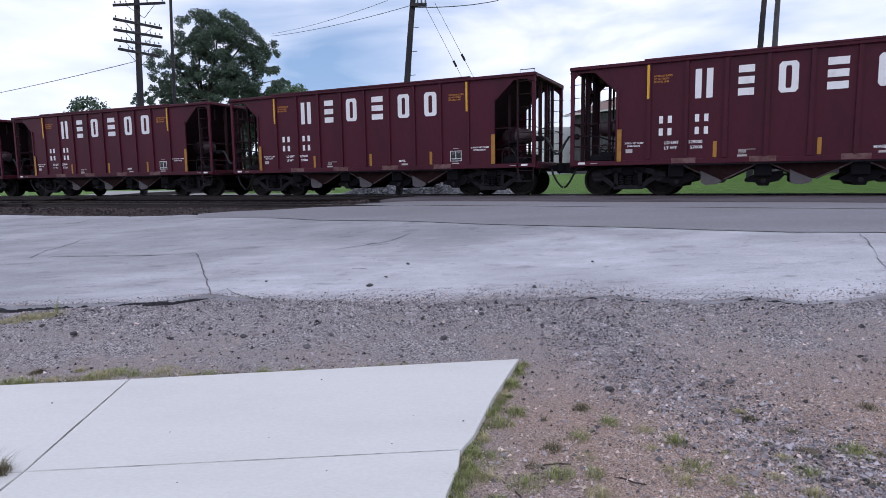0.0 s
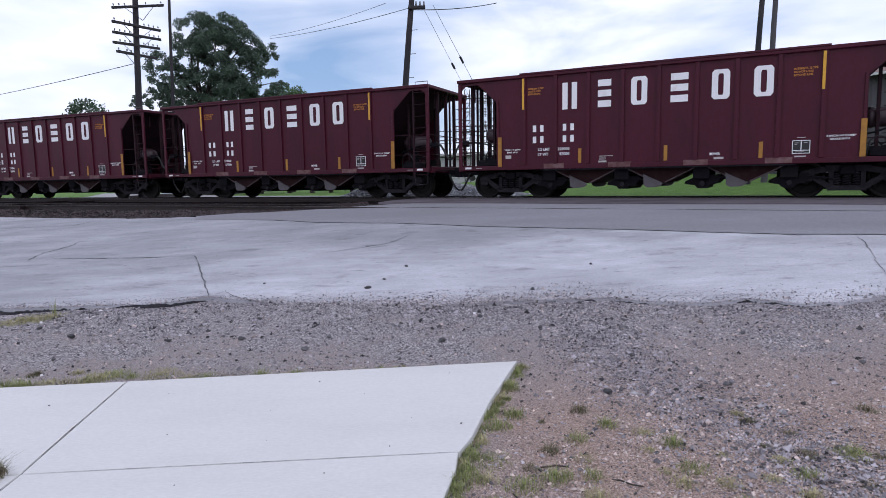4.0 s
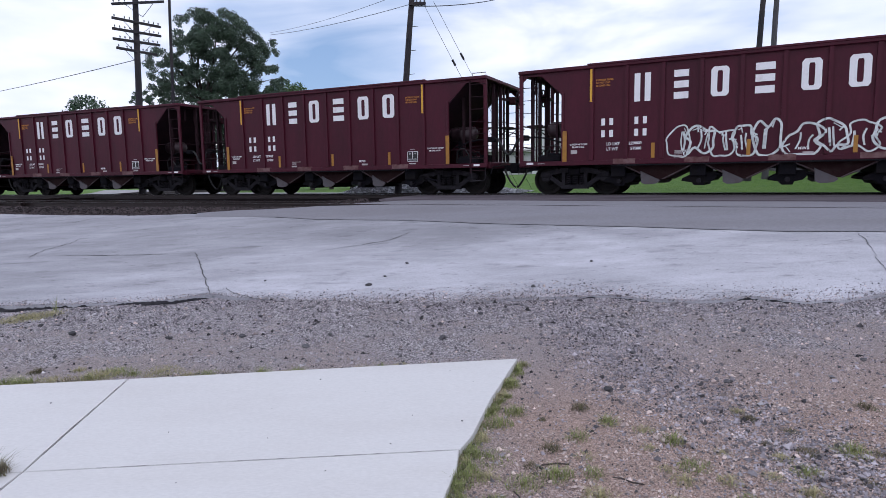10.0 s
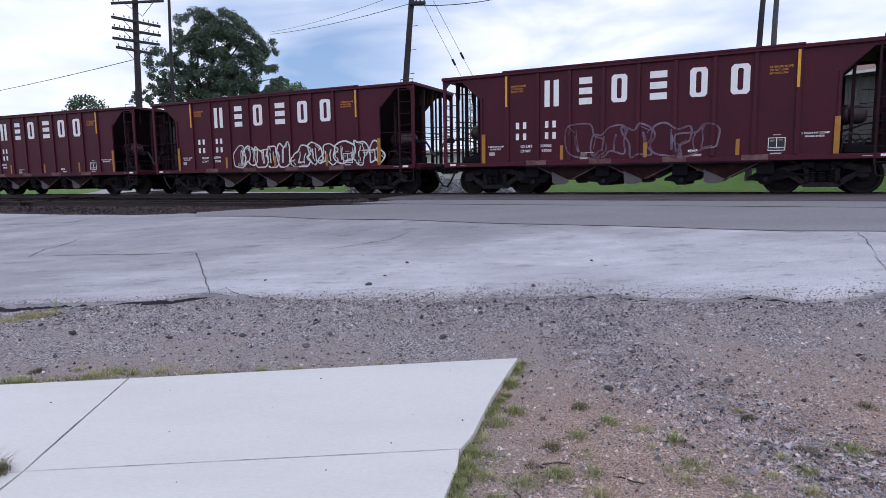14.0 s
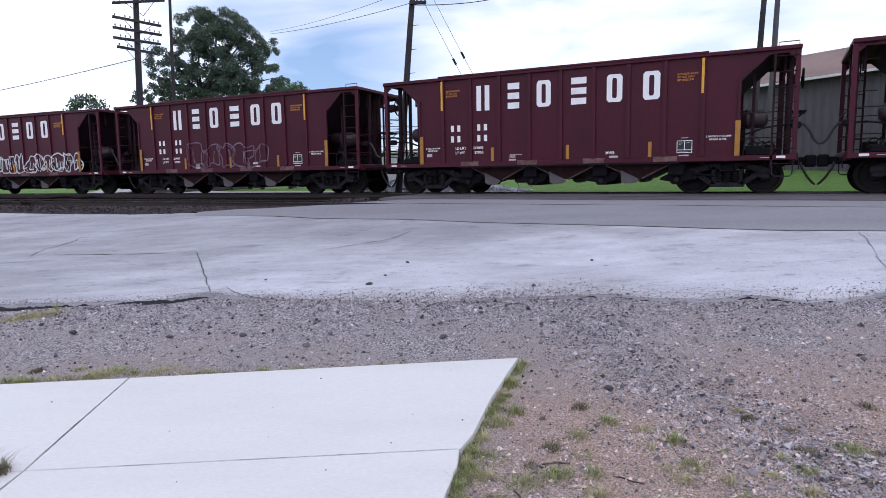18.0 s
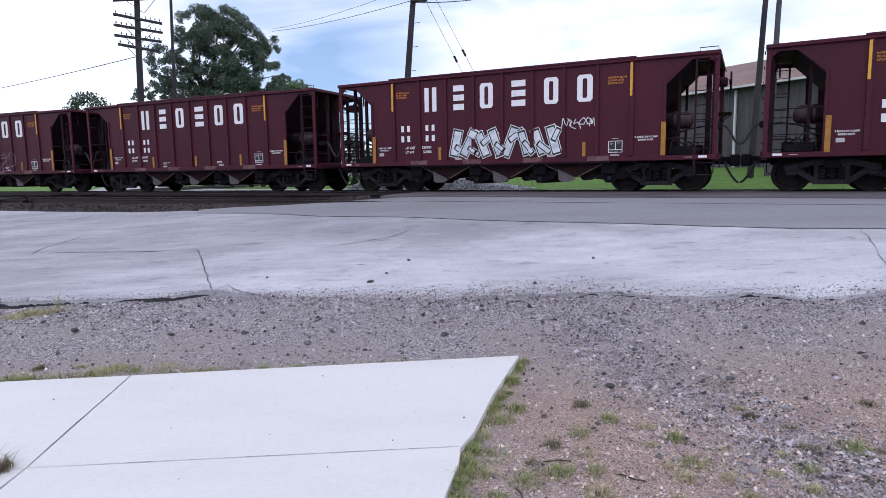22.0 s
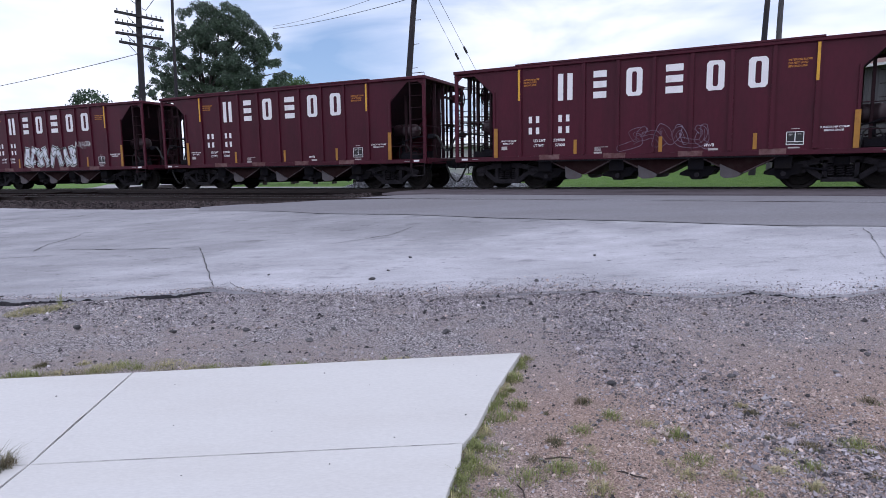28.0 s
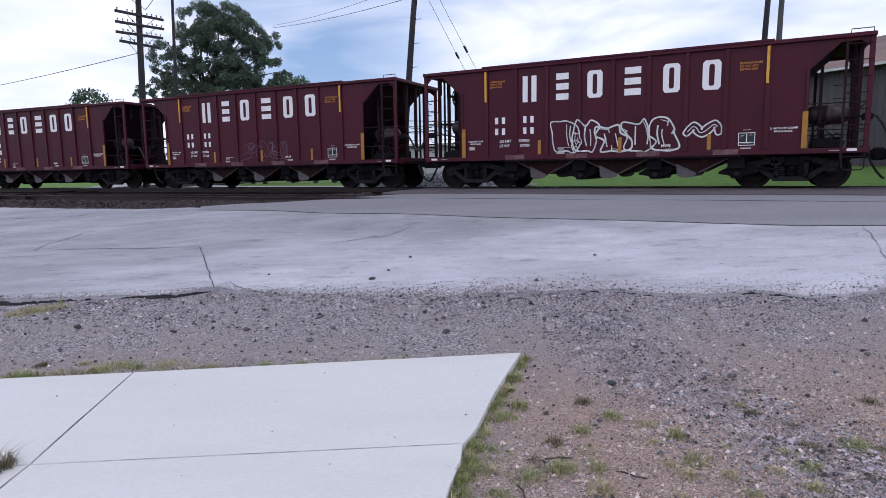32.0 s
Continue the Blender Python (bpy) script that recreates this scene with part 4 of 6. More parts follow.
def big_tree():
    rg = random.Random(5)
    depth = 45
    foot = at_depth(365, 335, depth)
    foot.z = land(foot.x, foot.y)
    clumps, limbs = [], []

    def loc(x, y, dd=0.0):
        return at_depth(x, y, depth + dd) - foot

    spots = ((350, 28, 30), (385, 40, 34), (330, 55, 28), (430, 50, 30), (465, 75, 28), (410, 85, 38), (350, 85, 34), (300, 85, 22), (455, 110, 32), (485, 120, 20),
             (400, 130, 34), (345, 130, 32), (285, 110, 24), (275, 150, 24), (315, 155, 26), (430, 145, 30), (490, 150, 20), (365, 165, 30), (260, 175, 18), (240, 170, 14),
             (320, 30, 16), (405, 20, 16), (495, 95, 12), (500, 140, 16), (525, 155, 14), (545, 160, 10), (290, 60, 14), (420, 30, 14), (228, 180, 10), (372, 60, 30),
             (330, 150, 26), (385, 155, 28), (425, 165, 26), (465, 165, 22), (350, 178, 24), (300, 178, 22), (395, 105, 30), (440, 95, 28), (325, 110, 26))
    for x, y, r in spots:
        for k in range(15):
            cx, cy = x + rg.gauss(0, r) * 0.6, y + rg.gauss(0, r) * 0.52
            if not within(cx, cy):
                continue
            p = loc(cx, cy, rg.uniform(-2.5, 2.5))
            clumps.append((p.x, p.y, p.z, r / FOCAL * depth * rg.uniform(0.23, 0.44)))
    base, fork = Vector((0, 0, -0.3)), loc(360, 190)
    limbs.append(([base, base.lerp(fork, 0.5) + Vector((0.1, 0, 0)), fork], 0.42, 0.3))
    for x, y in ((350, 60), (410, 80), (300, 100), (460, 110), (385, 50), (480, 140), (280, 150), (440, 60), (335, 80)):
        e = loc(x, y, rg.uniform(-1.5, 1.5))
        limbs.append(([fork, fork.lerp(e, 0.4) + Vector((rg.uniform(-.3, .3), 0, 0.5)), e], 0.14, 0.02))
    tree("tall dark green broadleaf tree with gaps in its crown", foot, limbs, clumps, 1350, 0.075, LEAF, 3)


big_tree()


def far_tree(label, x0, x1, y0, y1, depth, mat, seed, size, n):
    """A smaller tree or bush that fills the picture box at that depth."""
    rg = random.Random(seed)
    foot = at_depth((x0 + x1) / 2, 330, depth)
    foot.z = land(foot.x, foot.y)
    clumps = []
    for _ in range(46):
        u, v = rg.uniform(-1, 1), rg.uniform(-1, 1)
        if u * u + v * v * 0.8 > 1:
            continue
        x, y = (x0 + x1) / 2 + u * (x1 - x0) / 2 * 0.85, (y0 + y1) / 2 + v * (y1 - y0) / 2 * 0.85
        p = at_depth(x, y, depth + rg.uniform(-1, 1)) - foot
        clumps.append((p.x, p.y, p.z, min(x1 - x0, y1 - y0) / FOCAL * depth * rg.uniform(0.12, 0.24)))
    top = at_depth((x0 + x1) / 2, (y0 + y1) / 2, depth) - foot
    limbs = [([Vector((0, 0, -0.3)), top * 0.5, top], 0.2, 0.06)]
    for c in clumps[:8]:
        limbs.append(([top * 0.6, Vector(c[:3])], 0.08, 0.02))
    tree(label, foot, limbs, clumps, n, size, mat, seed)


far_tree("small sparse tree far behind the train", 118, 195, 168, 230, 80, LEAF, 11, 0.2, 60)
far_tree("bright green bush behind the train", 396, 486, 158, 230, 50, LEAF2, 12, 0.10, 620)
far_tree("bright green bush behind the train", 478, 562, 148, 232, 55, LEAF2, 13, 0.10, 620)
for k, (xa, xb, ya, yb) in enumerate(((372, 440, 172, 330), (425, 500, 165, 330), (480, 545, 168, 330), (525, 580, 182, 330), (566, 606, 200, 330), (596, 650, 246, 330))):
    far_tree("dense dark green undergrowth behind the train", xa, xb, ya, yb, 47 + 1.3 * (k % 3), LEAF, 30 + k, 0.13, 330)


# ---------------------------------------------------------------- far things seen between the cars
WHITEWALL = material("white_siding", (0.68, 0.68, 0.7), 0.7, 0, 0.06, 1.0, 12, 0.05, (0.55, 0.55, 0.57), 0.5, 0.55)
GREYWALL = material("grey_block_wall", (0.4, 0.4, 0.42), 0.8, 0, 0.1, 0.6, 8, 0.1, (0.3, 0.3, 0.31), 0.6, 0.5)
DARKGLASS = material("dark_window_glass", (0.03, 0.035, 0.04), 0.12, 0, 0.1, 3, 20, 0)
low = thing("low_building", "long low pale building far behind the railway", "building", Matrix.Translation((-9.5, 70, 0.5)))
part("wall", boxed(0, 24, 0, 9, -0.3, 3.6), GREYWALL, low)
part("roof", boxed(-0.4, 24.4, -0.4, 9.4, 3.6, 3.95, 0.03), TRIMMAT, low, "flat roof with a pale edge")
for k in range(8):
    w = part("window", boxed(1.2 + 2.9 * k, 2.6 + 2.9 * k, -0.06, 0.02, 1.2, 2.6, 0.02), TRIMMAT, low)
    part("pane", boxed(1.3 + 2.9 * k, 2.5 + 2.9 * k, -0.075, -0.062, 1.3, 2.5), DARKGLASS, w)
white_box = thing("storage_box", "tall white ribbed storage box behind the railway", "storage box", Matrix.Translation((7.3, 45, 0.5)))
bm = boxed(0, 2.4, 0, 5, -0.2, 4.5, 0.03)
part("body", bm, WHITEWALL, white_box)
for k in range(9):
    part("rib", boxed(0.12 + 0.26 * k, 0.2 + 0.26 * k, -0.05, 0.0, 0, 4.4), WHITEWALL, white_box)
part("door_bar", boxed(1.15, 1.2, -0.09, -0.05, 0.1, 4.3), RAIL, white_box)


def substation():
    """Slender lattice masts with beams, insulator stacks and wires, far behind the railway."""
    ob = thing("substation_frame", "grey lattice steel masts with insulators far behind the railway", "substation", Matrix.Translation((3.0, 62, 0.5)))
    masts = []
    for x in (-0.35, 1.0, 2.3):
        bm = bmesh.new()
        for dx in (-0.3, 0.3):
            for dy in (-0.3, 0.3):
                tube(bm, (x + dx, dy, -0.3), (x + dx * 0.8, dy * 0.8, 9.8), 0.035, 5)
        for k in range(11):
            z, f = 0.85 * k, 0.3
            for dy in (-f, f):
                tube(bm, (x - f, dy, z), (x + f, dy, z + 0.85), 0.02, 4)
                tube(bm, (x - f, dy, z + 0.85), (x + f, dy, z + 0.85), 0.02, 4)
        masts.append(part("mast", bm, GREYPOLE, ob))
        for dz in (0, 1.25, 2.5):
            bm = bmesh.new()
            for r in range(6):
                lathe(bm, [(0.05, 5.9 + dz + 0.15 * r), (0.16, 5.93 + dz + 0.15 * r), (0.05, 6.0 + dz + 0.15 * r)], 10, "Z")
            bm.transform(Matrix.Translation((x + 0.42, -0.4, 0)))
            part("insulator", bm, INSULATOR, masts[-1])
    for z in (4.6, 5.7, 6.2, 8.9):
        part("beam", boxed(-1.6, 3.4, -0.08, 0.08, z, z + 0.12), GREYPOLE, ob)
    for k in range(7):
        part("upright_bar", boxed(-1.5 + 0.75 * k, -1.45 + 0.75 * k, -0.03, 0.03, 4.6, 6.2), GREYPOLE, ob)
    for z, r in ((3.4, 0.02), (4.05, 0.02), (4.9, 0.02)):
        part("busbar", tube(bmesh.new(), (-12.5, 0.2, z - 0.1), (9.0, 0.2, z), r, 5), GREYPOLE, ob)


INSULATOR = material("brown_insulator", (0.14, 0.10, 0.10), 0.35, 0, 0.15, 4, 30, 0)
substation()


def parked(label, x, y, turn, mat):
    """A far parked car, in plain main parts."""
    ob = thing("parked_car", label, "car", pose(x, y, land(x, y), 0, 0, turn), group="parked cars far off")
    body = plate(bmesh.new(), [(-2.2, 0.3), (2.2, 0.3), (2.25, 0.7), (1.5, 0.9), (-2.1, 0.95), (-2.25, 0.7)], -0.85, 0.85)
    part("body", body, mat, ob)
    part("cabin", plate(bmesh.new(), [(-1.7, 0.94), (1.0, 0.9), (0.45, 1.42), (-1.2, 1.45)], -0.75, 0.75), DARKGLASS, ob)
    part("roof", boxed(-1.15, 0.4, -0.72, 0.72, 1.44, 1.48, 0.015), mat, ob)
    for x_ in (-1.35, 1.35):
        for y_ in (-0.85, 0.85):
            w = lathe(bmesh.new(), [(0.05, -0.1), (0.32, -0.1), (0.33, 0.1), (0.05, 0.1)], 16)
            w.transform(Matrix.Translation((x_, y_, 0.33)))
            part("wheel", w, RUBBER, ob)


CARPAINT = material("silver_car_paint", (0.45, 0.46, 0.48), 0.3, 0.5, 0.03, 2, 20, 0, coat=0.5)
parked("silver parked car on the far field", -1.5, 62, 8, CARPAINT)
parked("silver parked car on the far field", 4.5, 63, -5, CARPAINT)
PALE = material("pale_gravel_lane", (0.28, 0.27, 0.28), 0.95, 0, 0.25, 0.6, 10, 0.3, (0.3, 0.29, 0.29), 0.6, 0.5)
bm = bmesh.new()
ring = [(-19.5, 32), (-12.2, 29.5), (-3, 27), (-2, 31), (-14, 40), (-26, 60), (-34, 62)]
bm.faces.new([bm.verts.new((x, y, 0.0)) for x, y in ring])
bmesh.ops.triangulate(bm, faces=bm.faces)
for _ in range(4):
    bmesh.ops.subdivide_edges(bm, edges=[e for e in bm.edges if e.calc_length() > 2.0], cuts=1)
    bmesh.ops.triangulate(bm, faces=bm.faces)
for v in bm.verts:
    v.co.z = land(v.co.x, v.co.y) + 0.025
thing("lane", "pale gravel lane beyond the railway", "lane", kind="structure", data=mesh_of("lane", bm, PALE))

# ---------------------------------------------------------------- gravel heap behind the track
HEAP = material("heap_gravel", (0.36, 0.37, 0.40), 0.9, 0, 0.4, 3, 30, 0.3, (0.15, 0.15, 0.16), 0.6, 0.5, island=0.5)


def stones_mesh(places, mat, name):
    """Many small angular stones (x, y, z, size) in one mesh."""
    rg = np.random.default_rng(7)
    base = np.array([(1, 0, 0), (-1, 0, 0), (0, 1, 0), (0, -1, 0), (0, 0, 1), (0, 0, -1)], float)
    tri = ((0, 2, 4), (2, 1, 4), (1, 3, 4), (3, 0, 4), (2, 0, 5), (1, 2, 5), (3, 1, 5), (0, 3, 5))
    vs, fs = [], []
    for x, y, z, s in places:
        a = rg.uniform(0, 6.28)
        R = np.array([(math.cos(a), -math.sin(a), 0), (math.sin(a), math.cos(a), 0), (0, 0, 1)])
        p = (base * rg.uniform(0.6, 1.25, (6, 1)) + rg.normal(0, 0.22, (6, 3))) * (s, s * rg.uniform(0.65, 1), s * rg.uniform(0.6, 0.95))
        p = p @ R.T + (x, y, z)
        i = len(vs)
        vs += [tuple(q) for q in p]
        fs += [(i + a_, i + b_, i + c_) for a_, b_, c_ in tri]
    me = bpy.data.meshes.new(name)
    me.from_pydata(vs, [], fs)
    me.materials.append(mat)
    return me


def heap_z(u, v):
    """Height of the heap at u along (0 to 1) and v across (-1 to 1)."""
    return 0.75 * min(1, 5 * u, 2.2 * (1 - u) + 0.05) * max(0, 1 - v * v) * (0.9 + 0.25 * noise.noise((u * 9, v * 2, 3)))


HA, HB = Vector((-4.6, 27.6, 0)), Vector((3.2, 23.9, 0))
places = []
rg = random.Random(2)
side_dir = (HB - HA).normalized().cross(Vector((0, 0, 1)))
for _ in range(5200):
    u, v = rg.random(), rg.uniform(-1, 1)
    p = HA.lerp(HB, u) + side_dir * v * 1.3
    places.append((p.x, p.y, land(p.x, p.y) + heap_z(u, v), rg.uniform(0.03, 0.075)))
heap = thing("gravel_heap", "low heap of blue-grey crushed stone beside the track", "gravel heap", kind="stuff", data=stones_mesh(places, HEAP, "gravel_heap"))
bm = bmesh.new()
rows = [[bm.verts.new((lambda p, h: (p.x, p.y, land(p.x, p.y) + h - 0.04))(HA.lerp(HB, i / 24) + side_dir * (j / 4 - 1) * 1.3, heap_z(i / 24, j / 4 - 1))) for j in range(9)] for i in range(25)]
for i in range(24):
    for j in range(8):
        bm.faces.new((rows[i][j], rows[i + 1][j], rows[i + 1][j + 1], rows[i][j + 1]))
part("core", bm, HEAP, heap)

# ---------------------------------------------------------------- loose gravel and stones
STONES = material("mixed_gravel", (0.315, 0.288, 0.312), 0.9, 0, 0.25, 5, 60, 0.2, (0.13, 0.115, 0.128), 0.7, 0.5, island=0.9)
ROCK = material("dark_stone", (0.07, 0.068, 0.075), 0.9, 0, 0.3, 8, 60, 0.3, (0.13, 0.12, 0.12), 0.5, 0.55, each=0.4)


def on_slab(x, y, grow=0.0):
    edge = float(np.interp(y, (2.6, 3.12, 3.3, 3.87, 4.5, 4.74), (-0.03, 0.075, 0.15, 0.30, 0.50, 0.58)))
    return y < 4.06 + 0.1176 * (x + 5.2) + grow and x < edge + grow


def grey_share(x, y, d):
    """How thick the grey crushed stone lies: along the road's edge, and in a tongue that runs down the dirt to the east."""
    n_ = noise.noise((x * 0.9, y * 1.3, 4.2))
    tongue = math.exp(-((x - float(np.interp(y, (2.6, 3.4, 4.2, 5.0), (2.0, 1.75, 1.5, 1.3)))) / 0.42) ** 2) if x > 0.5 else 0
    return 0.07 + math.exp(-max(d - 0.2, 0) / 0.55) * (0.6 + 0.7 * n_) + 1.1 * tongue * (0.75 + 0.6 * n_)


def tan_share(x, y, d):
    """How thick the pale tan pebbles lie: over the dirt east of the slab, but for a smooth trodden patch."""
    n_ = noise.noise((x * 1.1, y * 1.4, 9.1))
    bare = math.exp(-((x - 0.82) / 0.3) ** 2 - ((y - 3.95) / 0.55) ** 2)
    return (0.12 + 0.55 * float(np.interp(x, (0.2, 0.9), (0, 1))) * float(np.interp(y, (3.2, 5.4), (1, 0.3)))) * (0.8 + 0.8 * n_) * (1 - 0.85 * bare)


def scatter(count, seed, share, size, spread_=0.55):
    rg, out = random.Random(seed), []
    while len(out) < count:
        y = 2.45 + 4.9 * rg.random() ** 1.2
        x = rg.uniform(-0.8, 0.8) * y
        if on_slab(x, y, 0.01):
            continue
        d = road_edge(x, y)
        over = d < 0.05
        if d < -0.7 or (over and (rg.random() > 0.5 * math.exp(d * 5) * (1 + 3 * math.exp(-((x - 0.2) / 1.4) ** 2)))):
            continue
        if not over and rg.random() > share(x, y, d):
            continue
        s = min(0.026, size * math.exp(rg.gauss(0, spread_)) * (0.6 + 0.09 * y)) * (0.7 if over else 1)
        z = road_z(x, y) + 0.003 if over else rough_land(x, y) + s * 0.25
        out.append((x, y, z, s))
    return out


thing("gravel", "loose grey gravel strewn over the dirt and road edge", "gravel", kind="stuff", data=stones_mesh(scatter(95000, 3, grey_share, 0.0037, 0.64), STONES, "gravel"))
PINKISH = material("pale_tan_pebbles", (0.50, 0.415, 0.385), 0.9, 0, 0.2, 5, 60, 0.2, (0.30, 0.23, 0.205), 0.7, 0.5, island=0.7)
thing("gravel", "loose pale tan pebbles strewn over the dirt", "gravel", kind="stuff", data=stones_mesh(scatter(42000, 8, tan_share, 0.0033, 0.62), PINKISH, "gravel"))


def coarse_share(x, y, d):
    return 0.75 * float(np.interp(x, (-2.2, 0.2), (1, 0.3))) * math.exp(-max(d - 0.1, 0) / 1.1) * (0.6 + noise.noise((x * 0.8, y * 0.8, 2.2))) if d > 0.1 else 0


COARSE = material("coarse_stones", (0.40, 0.38, 0.40), 0.9, 0, 0.25, 5, 60, 0.2, (0.08, 0.075, 0.085), 0.8, 0.5, island=0.95)
thing("gravel", "coarser pale and dark stones before the road's edge", "gravel", kind="stuff", data=stones_mesh(scatter(2600, 12, coarse_share, 0.0090, 0.5), COARSE, "gravel"))


def bed_stones(count):
    rg, out = random.Random(6), []
    while len(out) < count:
        s = rg.uniform(-0.78, -0.12)
        p = cut(ROAD_FAR, s) * (1 + rg.random() ** 1.8 * 0.2)
        out.append((p.x, p.y, land(p.x, p.y) + 0.03, rg.uniform(0.02, 0.06)))
    return out


thing("trackbed_stones", "coarse dirty stones along the edge of the trackbed", "gravel", kind="stuff", data=stones_mesh(bed_stones(3600), material(
    "dirty_ballast_stone", (0.042, 0.029, 0.031), 0.95, 0, 0.3, 5, 40, 0.2, (0.04, 0.034, 0.033), 0.6, 0.5, island=0.6), "trackbed_stones"))


def stone(x, y, size, z=None):
    bm = bmesh.new()
    bmesh.ops.create_icosphere(bm, subdivisions=2, radius=size)
    k = random.uniform(0, 99)
    for v in bm.verts:
        v.co *= 0.75 + 0.5 * noise.noise(v.co / size * 0.9 + Vector((k, 0, 0)))
        v.co.z *= 0.6
    thing("stone", "dark angular stone lying loose", "stone", pose(x, y, (land(x, y) if z is None else z) + size * 0.3, 0, 0, random.uniform(0, 360)), group="loose stones",
          data=mesh_of("stone", bm, ROCK))


for x, y, s in ((-0.92, 7.44, 0.045), (-0.76, 7.88, 0.03), (-0.51, 8.56, 0.035), (1.03, 6.94, 0.035), (-2.33, 7.92, 0.022), (1.97, 8.07, 0.03)):
    stone(x, y, s, road_z(x, y))
for x, y, s in ((-3.56, 5.74, 0.045), (-2.54, 5.53, 0.04), (-1.88, 5.58, 0.04), (-1.2, 5.16, 0.04), (-0.01, 5.33, 0.05), (0.37, 6.07, 0.035), (-1.93, 6.32, 0.03), (-1.06, 5.57, 0.03), (1.5, 4.75, 0.03),
                (1.95, 4.1, 0.03), (2.6, 5.2, 0.03), (1.1, 4.0, 0.04), (3.1, 4.4, 0.03), (-4.1, 6.1, 0.035), (0.9, 5.6, 0.03)):
    stone(x, y, s)
for x, y in ((0.04, 4.46), (-0.54, 4.04), (-1.1, 3.75), (-0.2, 3.6), (0.1, 3.5), (-1.6, 3.4), (-0.9, 4.3), (-1.9, 4.1), (-0.3, 3.2), (-2.6, 3.9), (-1.3, 2.8), (-0.6, 2.9), (0.2, 4.2), (-1.0, 3.3)):
    stone(x, y, random.uniform(0.003, 0.008), 0.006)

# ---------------------------------------------------------------- grass tufts and weeds
BLADE = material("grass_blade", (0.195, 0.222, 0.07), 0.6, 0, 0.2, 6, 30, 0, (0.30, 0.28, 0.13), 0.5, 0.55, island=0.45)
STRAW = material("dry_grass_blade", (0.40, 0.35, 0.195), 0.7, 0, 0.2, 6, 30, 0, (0.22, 0.225, 0.095), 0.8, 0.5, island=0.45)

DRY = material("withered_grass_blade", (0.17, 0.135, 0.085), 0.8, 0, 0.3, 6, 30, 0, (0.085, 0.10, 0.04), 0.8, 0.5, island=0.5)


def tuft(x, y, blades, radius, height, mat=BLADE, z=None, label="low tuft of green grass in the gravel", flat=0.5):
    rg = random.Random(int(x * 1000) * 7 + int(y * 1000))
    vs, fs = [], []
    for _ in range(blades):
        a, r = rg.uniform(0, 6.283), radius * rg.random() ** 0.7
        px, py = r * math.cos(a), r * math.sin(a)
        b, h, w = rg.uniform(0, 6.283), height * rg.uniform(0.25, 1.0) * (1.15 - 0.6 * (r / radius) ** 2), rg.uniform(0.0010, 0.0021)
        lean = rg.uniform(0.1, 1.0) * flat * h * 1.6
        dx, dy = math.cos(b), math.sin(b)
        i = len(vs)
        for u, ww in ((0, w), (0.5, w * 0.9), (1, w * 0.15)):
            cx, cy, cz = px + dx * lean * u * u, py + dy * lean * u * u, h * (u - 0.25 * u * u) - 0.004
            vs += [(cx - dy * ww, cy + dx * ww, cz), (cx + dy * ww, cy - dx * ww, cz)]
        fs += [(i, i + 1, i + 3, i + 2), (i + 2, i + 3, i + 5, i + 4)]
    me = bpy.data.meshes.new("grass_tuft")
    me.from_pydata(vs, [], fs)
    me.materials.append(mat)
    thing("grass_tuft", label, "grass", pose(x, y, rough_land(x, y) if z is None else z), group="grass tufts", kind="stuff", data=me)


for x, y, r, h, mat in (
        (0.84, 3.69, 0.043, 0.064, DRY), (0.95, 3.44, 0.040, 0.071, BLADE), (0.76, 3.30, 0.064, 0.061, BLADE), (0.57, 3.17, 0.036, 0.066, DRY), (1.13, 3.35, 0.046, 0.039, STRAW), (1.24, 3.17, 0.041, 0.080, BLADE),
        (1.80, 3.50, 0.032, 0.057, DRY), (1.80, 3.63, 0.033, 0.042, STRAW), (1.96, 3.33, 0.031, 0.031, DRY), (1.73, 3.16, 0.020, 0.036, DRY), (1.89, 3.04, 0.042, 0.056, DRY), (2.11, 3.03, 0.070, 0.070, BLADE),
        (1.72, 2.99, 0.039, 0.041, STRAW), (1.24, 2.91, 0.060, 0.054, BLADE), (1.76, 2.83, 0.052, 0.059, BLADE), (1.45, 3.06, 0.035, 0.028, STRAW), (1.14, 2.77, 0.051, 0.045, STRAW), (1.34, 2.74, 0.044, 0.038, STRAW),
        (1.35, 2.59, 0.036, 0.036, BLADE), (1.65, 2.61, 0.036, 0.072, STRAW), (0.74, 3.06, 0.049, 0.042, STRAW), (0.24, 3.08, 0.085, 0.035, BLADE), (0.38, 2.81, 0.071, 0.058, BLADE), (0.55, 2.86, 0.059, 0.082, BLADE),
        (0.74, 2.87, 0.053, 0.046, BLADE), (0.70, 2.67, 0.055, 0.068, STRAW), (0.23, 2.64, 0.049, 0.049, BLADE), (0.20, 2.88, 0.053, 0.047, STRAW), (0.44, 2.99, 0.034, 0.034, DRY), (2.61, 3.65, 0.050, 0.059, DRY),
        (0.59, 3.59, 0.020, 0.025, DRY), (1.57, 2.79, 0.039, 0.039, STRAW), (2.24, 3.01, 0.028, 0.035, DRY), (1.04, 2.60, 0.036, 0.024, STRAW), (1.99, 2.72, 0.038, 0.031, DRY), (1.09, 3.12, 0.036, 0.029, STRAW),
        (1.09, 2.89, 0.040, 0.027, STRAW)):
    tuft(x, y, int(110 + 30000 * r * r), r * 1.5, h, mat, label="low tuft of grass in the dirt", flat=0.75)
